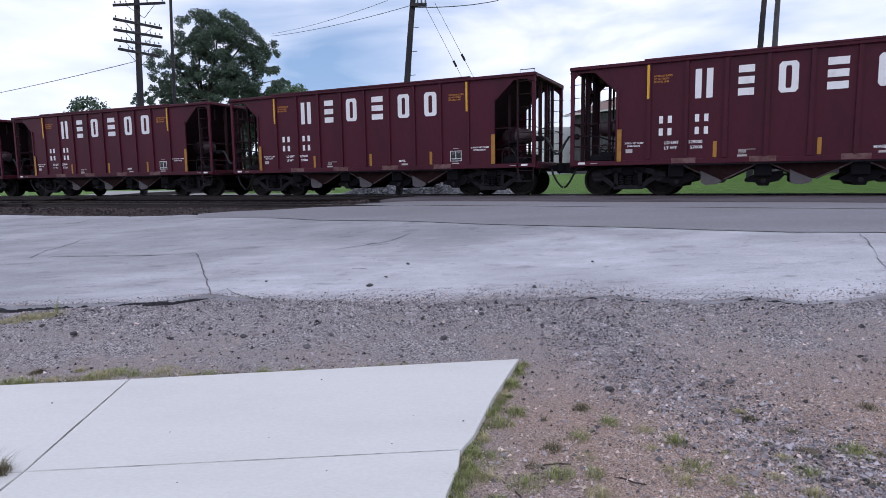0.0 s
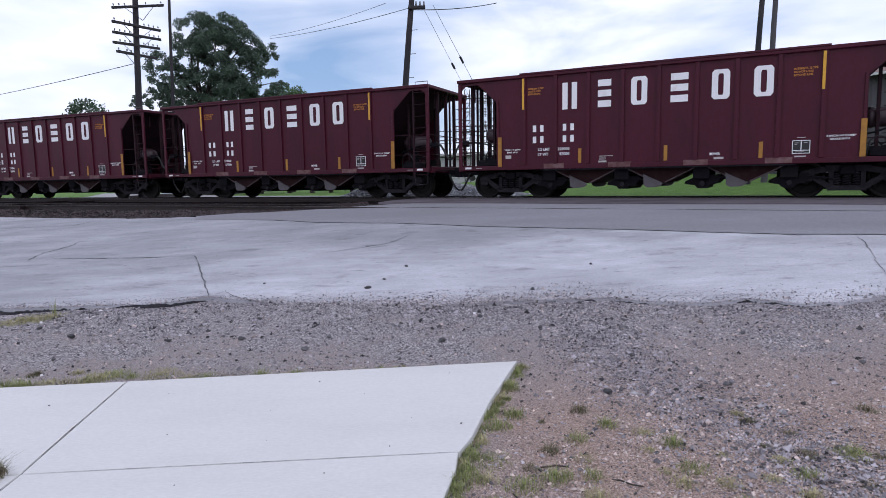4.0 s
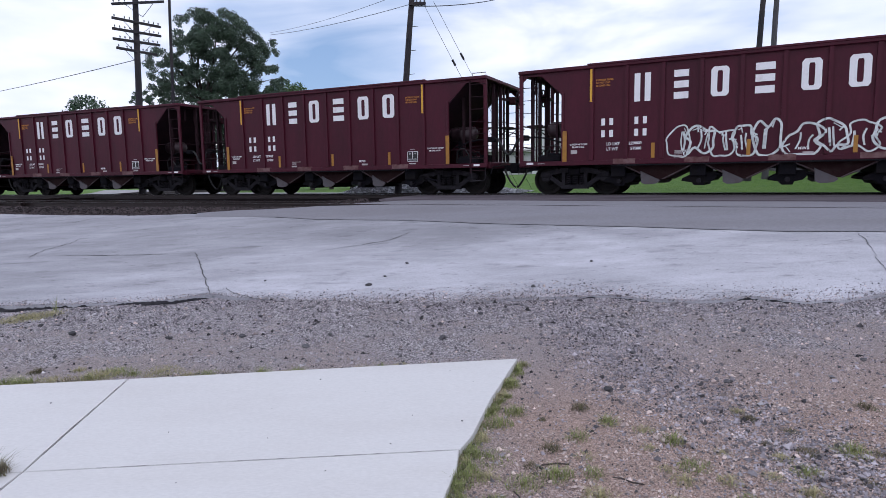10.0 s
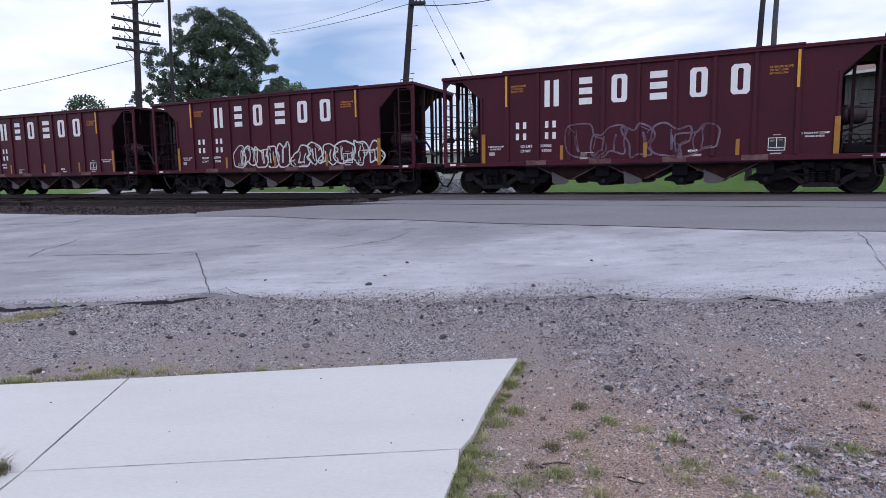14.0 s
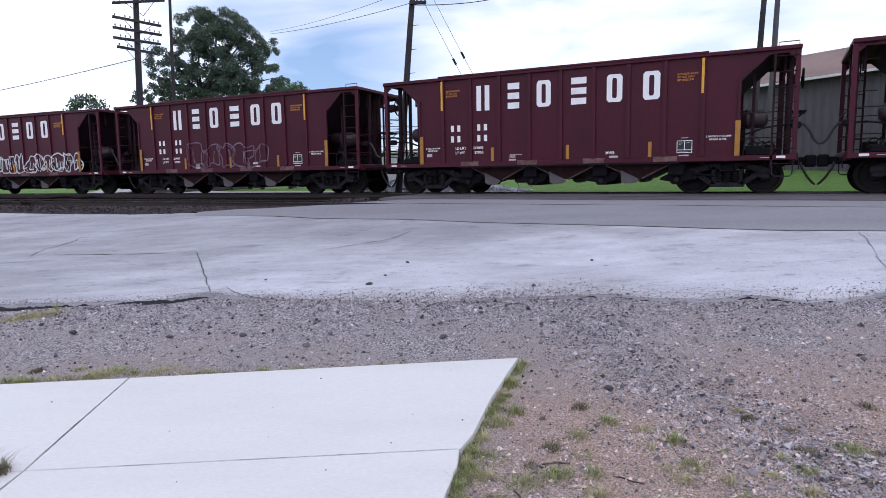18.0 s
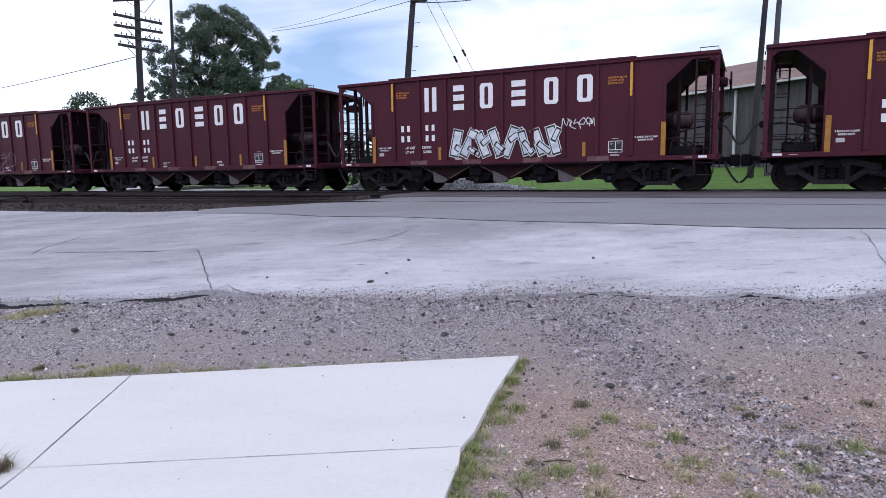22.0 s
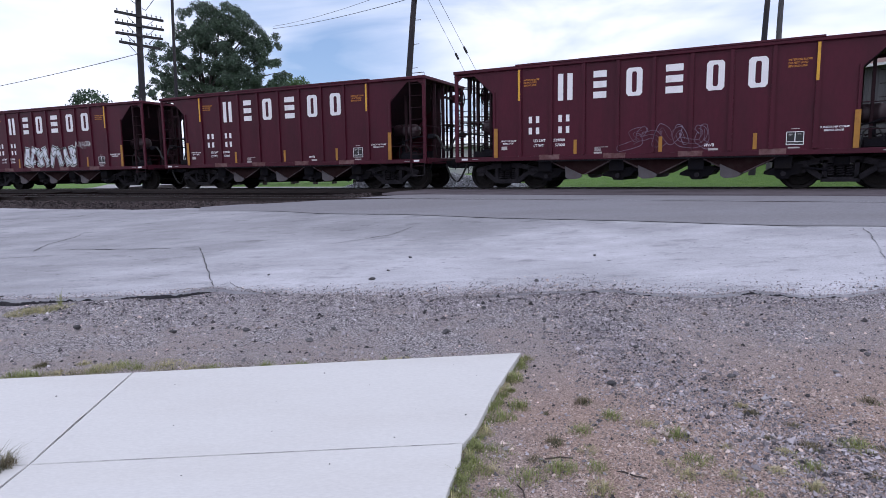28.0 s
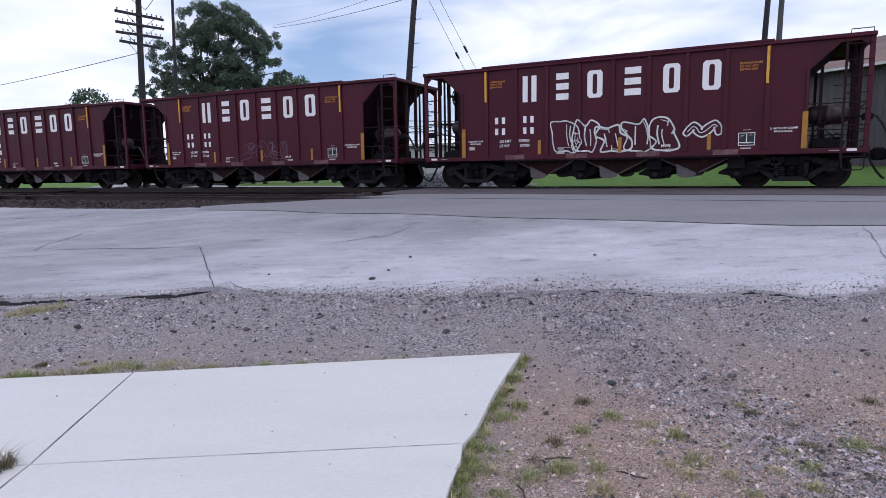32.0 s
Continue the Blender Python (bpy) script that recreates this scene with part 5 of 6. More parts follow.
for x, y, r, h, mat in (
        (0.47, 4.23, 0.047, 0.098, BLADE), (0.61, 4.69, 0.052, 0.054, STRAW), (0.42, 3.99, 0.026, 0.046, BLADE), (0.44, 3.70, 0.055, 0.085, BLADE), (0.33, 3.53, 0.055, 0.073, BLADE), (0.15, 3.12, 0.037, 0.072, BLADE),
        (0.12, 2.96, 0.049, 0.075, BLADE), (0.11, 2.87, 0.061, 0.053, BLADE), (0.04, 2.65, 0.055, 0.073, BLADE), (0.20, 3.39, 0.028, 0.031, STRAW), (0.06, 2.78, 0.038, 0.058, BLADE), (0.29, 3.75, 0.035, 0.060, BLADE)):
    tuft(x, y, int(110 + 30000 * r * r), r * 1.5, h, mat, label="green grass along the slab's edge", flat=0.6)
for x, y, r, h, mat in (
        (-3.23, 4.40, 0.091, 0.101, BLADE), (-3.14, 4.45, 0.062, 0.072, BLADE), (-2.97, 4.48, 0.103, 0.046, STRAW), (-3.25, 4.71, 0.039, 0.043, DRY), (-3.22, 4.73, 0.017, 0.076, DRY), (-2.91, 4.73, 0.039, 0.055, STRAW),
        (-2.63, 4.52, 0.125, 0.073, STRAW), (-2.53, 4.61, 0.106, 0.053, BLADE), (-2.39, 4.55, 0.042, 0.058, BLADE), (-2.70, 4.50, 0.037, 0.073, BLADE), (-2.19, 4.60, 0.106, 0.053, STRAW), (-1.98, 4.55, 0.084, 0.042, STRAW),
        (-1.83, 4.56, 0.074, 0.042, BLADE), (-1.41, 4.60, 0.047, 0.095, BLADE), (-1.15, 4.64, 0.043, 0.069, BLADE), (-1.24, 4.61, 0.064, 0.027, STRAW), (-0.87, 4.66, 0.064, 0.038, DRY), (-0.66, 4.71, 0.065, 0.038, STRAW),
        (-0.50, 4.71, 0.030, 0.065, BLADE), (-0.35, 4.75, 0.055, 0.038, STRAW), (-0.08, 4.79, 0.088, 0.022, STRAW), (0.38, 4.84, 0.067, 0.028, STRAW), (-2.84, 4.48, 0.083, 0.036, DRY), (-1.69, 4.59, 0.127, 0.021, DRY),
        (-1.00, 4.65, 0.086, 0.021, DRY)):
    tuft(x, y, int(110 + 30000 * r * r), r * 1.5, h, mat, label="grass and weeds along the slab's edge", flat=0.75)
for x, y, r, h, mat in (
        (-4.58, 6.63, 0.184, 0.061, STRAW), (-4.40, 6.74, 0.155, 0.054, STRAW), (-4.65, 6.54, 0.121, 0.045, STRAW), (1.91, 6.78, 0.056, 0.047, STRAW), (1.98, 6.83, 0.050, 0.055, BLADE)):
    tuft(x, y, int(110 + 30000 * r * r), r * 1.5, h, mat, label="sparse weeds at the road's broken edge", flat=0.75)
for k in range(44):
    y = 2.4 + 2.3 * k / 43
    x = float(np.interp(y, (2.6, 3.12, 3.3, 3.87, 4.5, 4.74), (-0.03, 0.075, 0.15, 0.30, 0.50, 0.58))) + random.uniform(0.015, 0.06)
    tuft(x, y, random.randint(40, 150), random.uniform(0.035, 0.07), random.uniform(0.03, 0.075), BLADE if random.random() < 0.7 else STRAW, label="green grass along the slab's edge", flat=0.7)
tuft(-4.42, 6.85, 26, 0.03, 0.32, BLADE, label="thin tall weed stalks at the road's edge", flat=0.25)
for x, y in ((-10.26, 17.5), (-9.65, 17.6), (-8.78, 17.2)):
    tuft(x, y, 30, 0.12, 0.25, STRAW, label="weeds growing in the trackbed", flat=0.3)
tuft(-2.27, 2.9, 420, 0.085, 0.13, DRY, 0.0, "dry brown grass tuft beside the slab joint", flat=0.9)
STICK = material("dry_twig", (0.06, 0.045, 0.04), 0.9, 0, 0.3, 20, 90, 0.2)
for way in (((0.79, 2.83), (0.84, 2.79), (0.88, 2.75), (0.93, 2.73)), ((0.49, 2.99), (0.57, 3.00), (0.63, 2.98)), ((0.32, 2.74), (0.34, 2.69), (0.34, 2.62))):
    bm = bmesh.new()
    pts = [Vector((x, y, rough_land(x, y) + 0.006)) for x, y in way]
    pipe(bm, [p - pts[0] for p in pts], 0.004, 5)
    thing("twig", "thin dry dark twig on the dirt", "twig", Matrix.Translation(pts[0]), group="twigs", data=mesh_of("twig", bm, STICK))

# ---------------------------------------------------------------- hopper cars
# A car's own space: x along the line, y away from the road, z up from the railhead; its centre at 0.
SILL, TOP, END = 0.97, 3.58, 5.88
WHEEL_R = 0.44
TRUCKS = (-4.35, 4.35)
AXLES = tuple(t + s for t in TRUCKS for s in (-0.86, 0.86))
RIBS = [-3.745 + 0.936 * i for i in range(9)]


def side_outline():
    r = [(4.62, SILL), (4.62, 2.86), (5.22, 3.40), (END, 3.42), (END, TOP - 0.06)]
    return r + [(-x, z) for x, z in reversed(r)]


def wheelset_parts():
    ax = lathe(bmesh.new(), [(0.07, -1.02), (0.085, -0.8), (0.08, 0), (0.085, 0.8), (0.07, 1.02)], 12)
    wh = bmesh.new()
    R = WHEEL_R
    lathe(wh, [(0.09, -0.09), (0.13, -0.085), (0.15, -0.03), (0.33, -0.015), (0.37, -0.065), (R, -0.065), (R + 0.002, 0.02), (R + 0.025, 0.035), (R + 0.025, 0.07),
               (0.37, 0.07), (0.33, 0.03), (0.15, 0.03), (0.13, 0.08), (0.09, 0.09)], 36)
    for k in range(3):   # bolts on the end cap
        a = k * 2.094
        tube(wh, (0.05 * math.cos(a), -0.32, 0.05 * math.sin(a)), (0.05 * math.cos(a), -0.12, 0.05 * math.sin(a)), 0.02, 6)
    tube(wh, (0, -0.3, 0), (0, -0.08, 0), 0.085, 14)
    return mesh_of("axle", ax, WHEEL, True), mesh_of("wheel", wh, WHEEL)


def side_frame():
    """A cast truck side frame: top and bottom members, columns round the spring opening, pedestals over the bearings."""
    bm = bmesh.new()
    # built as a ring of straight members, so that the openings go through
    def member(a, b, t, y0=-0.09, y1=0.09):
        (xa, za), (xb, zb) = a, b
        L = math.hypot(xb - xa, zb - za)
        nx, nz = -(zb - za) / L * t, (xb - xa) / L * t
        plate(bm, [(xa - nx, za - nz), (xb - nx, zb - nz), (xb + nx, zb + nz), (xa + nx, za + nz)], y0, y1)
    member((-0.9, 0.60), (-0.42, 0.70), 0.07)
    member((-0.45, 0.71), (0.45, 0.71), 0.075)
    member((0.42, 0.70), (0.9, 0.60), 0.07)
    member((-0.8, 0.56), (-0.36, 0.26), 0.065)
    member((0.8, 0.56), (0.36, 0.26), 0.065)
    member((-0.40, 0.23), (0.40, 0.23), 0.06)
    member((-0.33, 0.25), (-0.33, 0.70), 0.05)
    member((0.33, 0.25), (0.33, 0.70), 0.05)
    for s in (-1, 1):
        box(bm, s * 0.86 - 0.16, s * 0.86 + 0.16, -0.11, 0.11, 0.50, 0.66, 0.02)
        box(bm, s * 0.86 - 0.12, s * 0.86 + 0.12, -0.13, -0.1, 0.40, 0.50, 0.01)
    return mesh_of("side_frame", bm, CAST)


def springs():
    bm = bmesh.new()
    for x in (-0.21, 0.0, 0.21):
        pts = [(x + 0.075 * math.cos(a), 0.075 * math.sin(a), 0.30 + 0.30 * a / (2 * math.pi * 5)) for a in [i * 2 * math.pi / 8 for i in range(41)]]
        pipe(bm, pts, 0.018, 5)
    return mesh_of("spring_nest", bm, CAST)


def bolster():
    bm = boxed(-0.17, 0.17, -1.15, 1.15, 0.56, 0.78, 0.03)
    tube(bm, (0, 0, 0.7), (0, 0, 0.95), 0.2, 16)
    box(bm, -0.3, 0.3, -0.86, 0.86, 0.24, 0.6, 0.02)
    return mesh_of("bolster", bm, DARK)


AXLE_MESH, WHEEL_MESH = wheelset_parts()
FRAME_MESH, SPRING_MESH, BOLSTER_MESH = side_frame(), springs(), bolster()
ORANGE = material("faded_orange_paint", (0.5, 0.2, 0.02), 0.6, 0, 0.15, 8, 60, 0)
PALEPLATE = material("pale_stencil", (0.45, 0.42, 0.42), 0.6, 0, 0.2, 8, 60, 0)
Y0 = -HALF           # plane of the near side sheet; lettering lies on it
FACE = Y0 - 0.004


def mark(name, rects, mat, car, label="", y=FACE):
    """Flat painted rectangles (x0, x1, z0, z1) on the side, a few millimetres proud."""
    bm = bmesh.new()
    for x0, x1, z0, z1 in rects:
        box(bm, x0, x1, y - 0.003, y + 0.003, z0, z1)
    return part(name, bm, mat, car, label)


def emblem(k, x, w, z0, z1):
    """One of the six tall white plain shapes along the upper side: bars or frames, as outlines of (x, z)."""
    h, c, zm = z1 - z0, x + w / 2, (z0 + z1) / 2

    def bar(a, b, lo, hi):
        return [(a, lo), (b, lo), (b, hi), (a, hi)]
    if k == 0:
        return [bar(x, x + w * 0.36, z0, z1), bar(x + w * 0.64, x + w, z0, z1)]
    if k in (1, 3):
        return [bar(x, x + w, z, z + h * 0.24) for z in (z0, zm - h * 0.12, z1 - h * 0.24)]
    ring = [(x + w * 0.14, z0), (x + w * 0.86, z0), (x + w, z0 + h * 0.1), (x + w, z1 - h * 0.1), (x + w * 0.86, z1), (x + w * 0.14, z1), (x, z1 - h * 0.1), (x, z0 + h * 0.1)]
    inn = [(c + (a - c) * 0.3, zm + (b - zm) * 0.72) for a, b in ring]
    return ring, inn


def build_car(brake_end):
    """One car; brake_end: 1 or -1, the end that carries the hand brake."""
    car = thing("hopper_car", "oxide red open-top hopper car with white marks, rolling", "hopper car", group="cars of the moving train")
    for s in (-1, 1):
        y0, y1 = (Y0, Y0 + 0.02) if s < 0 else (HALF - 0.02, HALF)
        sheet = part("side_sheet", plate(bmesh.new(), side_outline(), y0, y1), OXIDE, car)
        for x in RIBS:
            bm = bmesh.new()
            plate(bm, [(x - 0.055, SILL + 0.02), (x + 0.055, SILL + 0.02), (x + 0.045, TOP - 0.1), (x - 0.045, TOP - 0.1)], s * HALF, s * (HALF + 0.05))
            part("side_stake", bm, OXIDE, sheet)
        for x in (-4.58, 4.58):
            part("edge_angle", boxed(x - 0.035, x + 0.035, min(s * HALF, s * (HALF + 0.035)), max(s * HALF, s * (HALF + 0.035)), SILL, 2.9, 0.006), OXIDE, sheet)
        part("top_chord", boxed(-END - 0.02, END + 0.02, min(s * (HALF - 0.05), s * (HALF + 0.07)), max(s * (HALF - 0.05), s * (HALF + 0.07)), TOP - 0.1, TOP, 0.015), OXIDE, car)
        part("side_sill", boxed(-END, END, min(s * (HALF - 0.1), s * (HALF + 0.03)), max(s * (HALF - 0.1), s * (HALF + 0.03)), SILL - 0.13, SILL - 0.001, 0.01), OXIDE, car)
        part("running_channel", boxed(-3.2, 3.2, min(s * (HALF - 0.06), s * (HALF + 0.045)), max(s * (HALF - 0.06), s * (HALF + 0.045)), SILL - 0.17, SILL - 0.135, 0.005), DARK, car)
        for x in (-2.85, -1.0, 0.95, 2.85):
            part("patch_plate", boxed(x - 0.3, x + 0.3, s * (HALF + 0.012) - 0.02, s * (HALF + 0.012) + 0.02, SILL - 0.11, SILL + 0.03, 0.004), RUSTPLATE, car, "scuffed pinkish patch plate")
    for e in (-1, 1):
        # sloping end floor of the hopper
        bm = bmesh.new()
        a, b = (5.38, 3.555), (2.7, 0.95)
        vs = [bm.verts.new((e * x, y, z + dz)) for x, z in (a, b) for y in (-HALF + 0.02, HALF - 0.02) for dz in (0, 0.03)]
        for f in ((0, 1, 3, 2), (4, 6, 7, 5), (0, 4, 5, 1), (2, 3, 7, 6), (0, 2, 6, 4), (1, 5, 7, 3)):
            bm.faces.new([vs[i] for i in f])
        part("slope_sheet", bm, SLOPE, car, "sloping end sheet of the hopper, its underside shade painted in")
        part("end_chord", boxed(min(e * (END - 0.08), e * (END + 0.02)), max(e * (END - 0.08), e * (END + 0.02)), -HALF + 0.05, HALF - 0.05, TOP - 0.1, TOP, 0.012), OXIDE, car)
        part("end_cover", boxed(min(e * 5.22, e * (END - 0.085)), max(e * 5.22, e * (END - 0.085)), -HALF + 0.025, HALF - 0.025, TOP - 0.095, TOP - 0.06), OXIDE_IN, car)
        part("end_sill", boxed(min(e * (END - 0.12), e * (END + 0.05)), max(e * (END - 0.12), e * (END + 0.05)), -HALF + 0.1, HALF - 0.1, SILL - 0.16, SILL + 0.04, 0.015), OXIDE, car)
        part("platform", boxed(min(e * 4.6, e * (END - 0.12)), max(e * 4.6, e * (END - 0.12)), -HALF + 0.1, HALF - 0.1, SILL - 0.05, SILL - 0.01), OXIDE_IN, car)
        for y in (-HALF + 0.02, HALF - 0.02):
            x = e * (END - 0.05)
            part("corner_post", boxed(x - 0.055, x + 0.055, y - 0.035, y + 0.035, SILL - 0.02, TOP - 0.05, 0.008), OXIDE, car)
            part("gusset", plate(bmesh.new(), [(e * (END - 0.1), TOP - 0.1), (e * (END - 0.1), TOP - 0.32), (e * (END - 0.34), TOP - 0.1)], y - 0.008, y + 0.008), OXIDE, car)
        for y, w in ((-0.55, 0.05), (0.1, 0.05), (0.42, 0.022), (0.78, 0.05)):
            x = e * (END - 0.15)
            part("end_post", boxed(x - w, x + w, e * y - 0.04, e * y + 0.04, SILL - 0.02, TOP - 0.08, 0.006), POST, car)
        # ladder at the right-hand corner of each side
        y = -e * (HALF - 0.0)
        part("ladder_stile", boxed(e * 5.34 - 0.025, e * 5.34 + 0.025, y - 0.03, y + 0.03, SILL - 0.3, 3.44), POST, car)
        for k in range(8):
            z = SILL - 0.22 + 0.37 * k
            part("rung", tube(bmesh.new(), (e * 5.34, y - 0.02, z), (e * 5.84, y - 0.02, z), 0.013, 6), POST, car)
        for k in range(7):
            z = SILL + 0.25 + 0.37 * k
            part("rung", tube(bmesh.new(), (e * (END + 0.04), e * 1.0, z), (e * (END + 0.04), e * 1.46, z), 0.013, 6), POST, car)
        for z in (1.40, 2.02):
            part("hand_rail", tube(bmesh.new(), (e * (END - 0.02), -HALF + 0.05, z), (e * (END - 0.02), HALF - 0.05, z), 0.014, 6), POST, car)
            for sy in (-1, 1):
                part("hand_rail", tube(bmesh.new(), (e * (END - 0.06), sy * (HALF - 0.03), z), (e * 4.6, sy * (HALF - 0.03), z), 0.013, 6), POST, car)
        # stirrup step under the ladder
        part("sill_step", pipe(bmesh.new(), [(e * 5.36, y, SILL - 0.1), (e * 5.37, y, 0.50), (e * 5.42, y, 0.44), (e * 5.76, y, 0.44), (e * 5.81, y, 0.50), (e * 5.82, y, SILL - 0.1)], 0.016), CAST, car)
        for k in range(7):
            z = SILL + 0.33 + 0.36 * k
            part("rung", tube(bmesh.new(), (e * 5.36, -y, z), (e * 5.84, -y, z), 0.011, 6), POST, car)
        part("grab_iron", pipe(bmesh.new(), [(e * 5.4, y * 0.97, TOP), (e * 5.4, y * 0.97, TOP + 0.1), (e * 5.84, y * 0.97, TOP + 0.1), (e * 5.84, y * 0.97, TOP)], 0.013), CHUTE, car)
        # air tank, pipes and valves on the platform
        tx, tz = (5.08, 1.80) if e > 0 and brake_end < 0 else (4.78, 1.92)
        tank = lathe(bmesh.new(), [(0.05, -0.47), (0.15, -0.45), (0.215, -0.38), (0.235, -0.3), (0.235, -0.06), (0.25, -0.055), (0.25, 0.055), (0.235, 0.06), (0.235, 0.3),
                                   (0.215, 0.38), (0.15, 0.45), (0.05, 0.47)], 20, "X")
        tank.transform(Matrix.Translation((e * tx, -0.75, tz)))
        part("air_tank", tank, TANK, car, "dark air tank with a raised band", True)
        part("tank_bracket", boxed(e * (tx - 0.1) - 0.05, e * (tx - 0.1) + 0.05, -0.85, -0.6, SILL - 0.02, tz - 0.2), DARK, car)
        part("brake_hose", pipe(bmesh.new(), [(e * 4.7, -1.15, 1.0), (e * 4.74, -1.2, 1.34), (e * 4.86, -1.22, 1.46), (e * 5.02, -1.22, 1.43), (e * 5.14, -1.2, 1.25), (e * 5.18, -1.1, 0.98)], 0.02), RUBBER, car)
        part("train_line", pipe(bmesh.new(), [(e * 5.86, -1.05, 1.70), (e * 5.5, -1.1, 1.71), (e * 5.15, -1.12, 1.66), (e * 4.85, -1.1, 1.55), (e * 4.6, -1.0, 1.5)], 0.025), DARK, car)
        part("cable_bracket", boxed(min(e * (END - 0.12), e * (END + 0.1)), max(e * (END - 0.12), e * (END + 0.1)), -1.2, -0.95, 1.62, 1.78, 0.03), DARK, car)
        for px in (5.05, 5.25, 5.4):
            part("pipe", pipe(bmesh.new(), [(e * px, -0.85, SILL), (e * px, -0.86, 1.22 + 0.1 * (px - 5)), (e * (px - 0.1), -0.86, 1.34), (e * (px - 0.24), -0.86, 1.26)], 0.018), DARK, car)
        part("brake_valve", boxed(min(e * 4.72, e * 5.42), max(e * 4.72, e * 5.42), -1.18, -0.8, SILL - 0.02, SILL + 0.2, 0.05), DARK, car)
        part("valve_box", boxed(e * 5.3 - 0.16, e * 5.3 + 0.16, -0.2, 0.25, SILL - 0.02, SILL + 0.3, 0.03), DARK, car)
        part("brake_cylinder", lathe(bmesh.new(), [(0.04, 4.75), (0.13, 4.75), (0.13, 5.2), (0.05, 5.22), (0.05, 5.45)] if e > 0 else [(0.04, -4.75), (0.13, -4.75), (0.13, -5.2), (0.05, -5.22), (0.05, -5.45)], 14, "X"), DARK, car,
             at=pose(0, -0.95, SILL + 0.13))
        for z in (1.25, 1.42, 2.1):
            part("pipe", tube(bmesh.new(), (e * 4.66, -0.9, z), (e * 4.66, 0.9, z), 0.022, 6), OXIDE_IN, car)
        # coupler, draft gear, air hose
        bm = boxed(min(e * 5.7, e * 6.2), max(e * 5.7, e * 6.2), -0.1, 0.1, 0.72, 0.92, 0.02)
        box(bm, min(e * 6.15, e * 6.42), max(e * 6.15, e * 6.42), -0.19, 0.14, 0.66, 0.98, 0.04)
        part("coupler", bm, DARK, car)
        part("air_hose", pipe(bmesh.new(), [(e * 6.04, -0.34, 0.78), (e * 6.1, -0.36, 0.62), (e * 6.22, -0.36, 0.40), (e * 6.34, -0.34, 0.25), (e * 6.4, -0.33, 0.22)], 0.032), RUBBER, car)
        part("cut_lever", pipe(bmesh.new(), [(e * 5.95, -HALF + 0.1, 0.62), (e * 5.95, -1.2, 0.86), (e * 5.98, -0.2, 0.9)], 0.014), DARK, car)
        # sagging cable between the cars
        part("jumper_cable", pipe(bmesh.new(), [(e * 5.95, -1.05, 1.72), (e * 6.06, -1.06, 1.7), (e * 6.16, -1.06, 1.56), (e * 6.28, -1.06, 1.32), (e * 6.36, -1.06, 1.24), (e * 6.41, -1.06, 1.23)], 0.034), RUBBER, car)
        part("end_reflector", boxed(e * 5.55 - 0.1, e * 5.55 + 0.1, Y0 - 0.042, Y0 - 0.032, SILL - 0.085, SILL - 0.025), WHITE, car, "white reflector plate")
        part("stencil_line", boxed(e * 5.2 - 0.1, e * 5.2 + 0.1, Y0 - 0.037, Y0 - 0.032, SILL - 0.07, SILL - 0.055), PALEPLATE, car)
    # hand brake: wheel, gear box, chain guard and the step below it, at one end
    e = brake_end
    wx, wy, wz = e * (END + (0.2 if e > 0 else 0.07)), 0.9, 3.08
    rim = part("brake_wheel", pipe(bmesh.new(), [(0, 0.27 * math.cos(i * math.pi / 10), 0.27 * math.sin(i * math.pi / 10)) for i in range(21)], 0.022), DARK, car,
               "dark spoked hand brake wheel", at=pose(wx, wy, wz))
    part("hub", lathe(bmesh.new(), [(0.02, -0.05), (0.07, -0.05), (0.07, 0.03), (0.02, 0.03)], 12, "X"), DARK, rim)
    for k in range(6):
        part("spoke", tube(bmesh.new(), (0, 0.05 * math.cos(k * 1.047), 0.05 * math.sin(k * 1.047)), (0, 0.27 * math.cos(k * 1.047), 0.27 * math.sin(k * 1.047)), 0.018, 5), DARK, rim)
    part("brake_gear_box", boxed(min(e * (END - 0.14), e * (END + 0.12)), max(e * (END - 0.14), e * (END + 0.12)), 0.74, 1.02, 2.94, 3.2, 0.05), OXIDE_IN, car)
    part("top_brace", boxed(min(e * (END - 0.12), e * (END - 0.04)), max(e * (END - 0.12), e * (END - 0.04)), 0.1, 1.45, 3.02, 3.1, 0.01), POST, car)
    part("chain_guard", boxed(min(e * (END - 0.40), e * (END - 0.26)), max(e * (END - 0.40), e * (END - 0.26)), 0.08, 0.18, SILL - 0.02, TOP - 0.1, 0.012), POST, car)
    part("brake_step", boxed(min(e * (END - 0.16), e * (END + 0.27)), max(e * (END - 0.16), e * (END + 0.27)), -0.15, 0.7, 2.10, 2.14, 0.008), POST, car)
    for y in (-0.1, 0.65):
        part("step_brace", tube(bmesh.new(), (e * (END + 0.22), y, 2.1), (e * (END - 0.1), y, 1.86), 0.016, 5), POST, car)
    # underframe
    part("center_sill", boxed(-5.7, 5.7, -0.18, 0.18, 0.68, 0.95), DARK, car)
    for x in TRUCKS:
        part("body_bolster", boxed(x - 0.2, x + 0.2, -HALF + 0.06, HALF - 0.06, 0.82, 0.96), DARK, car)
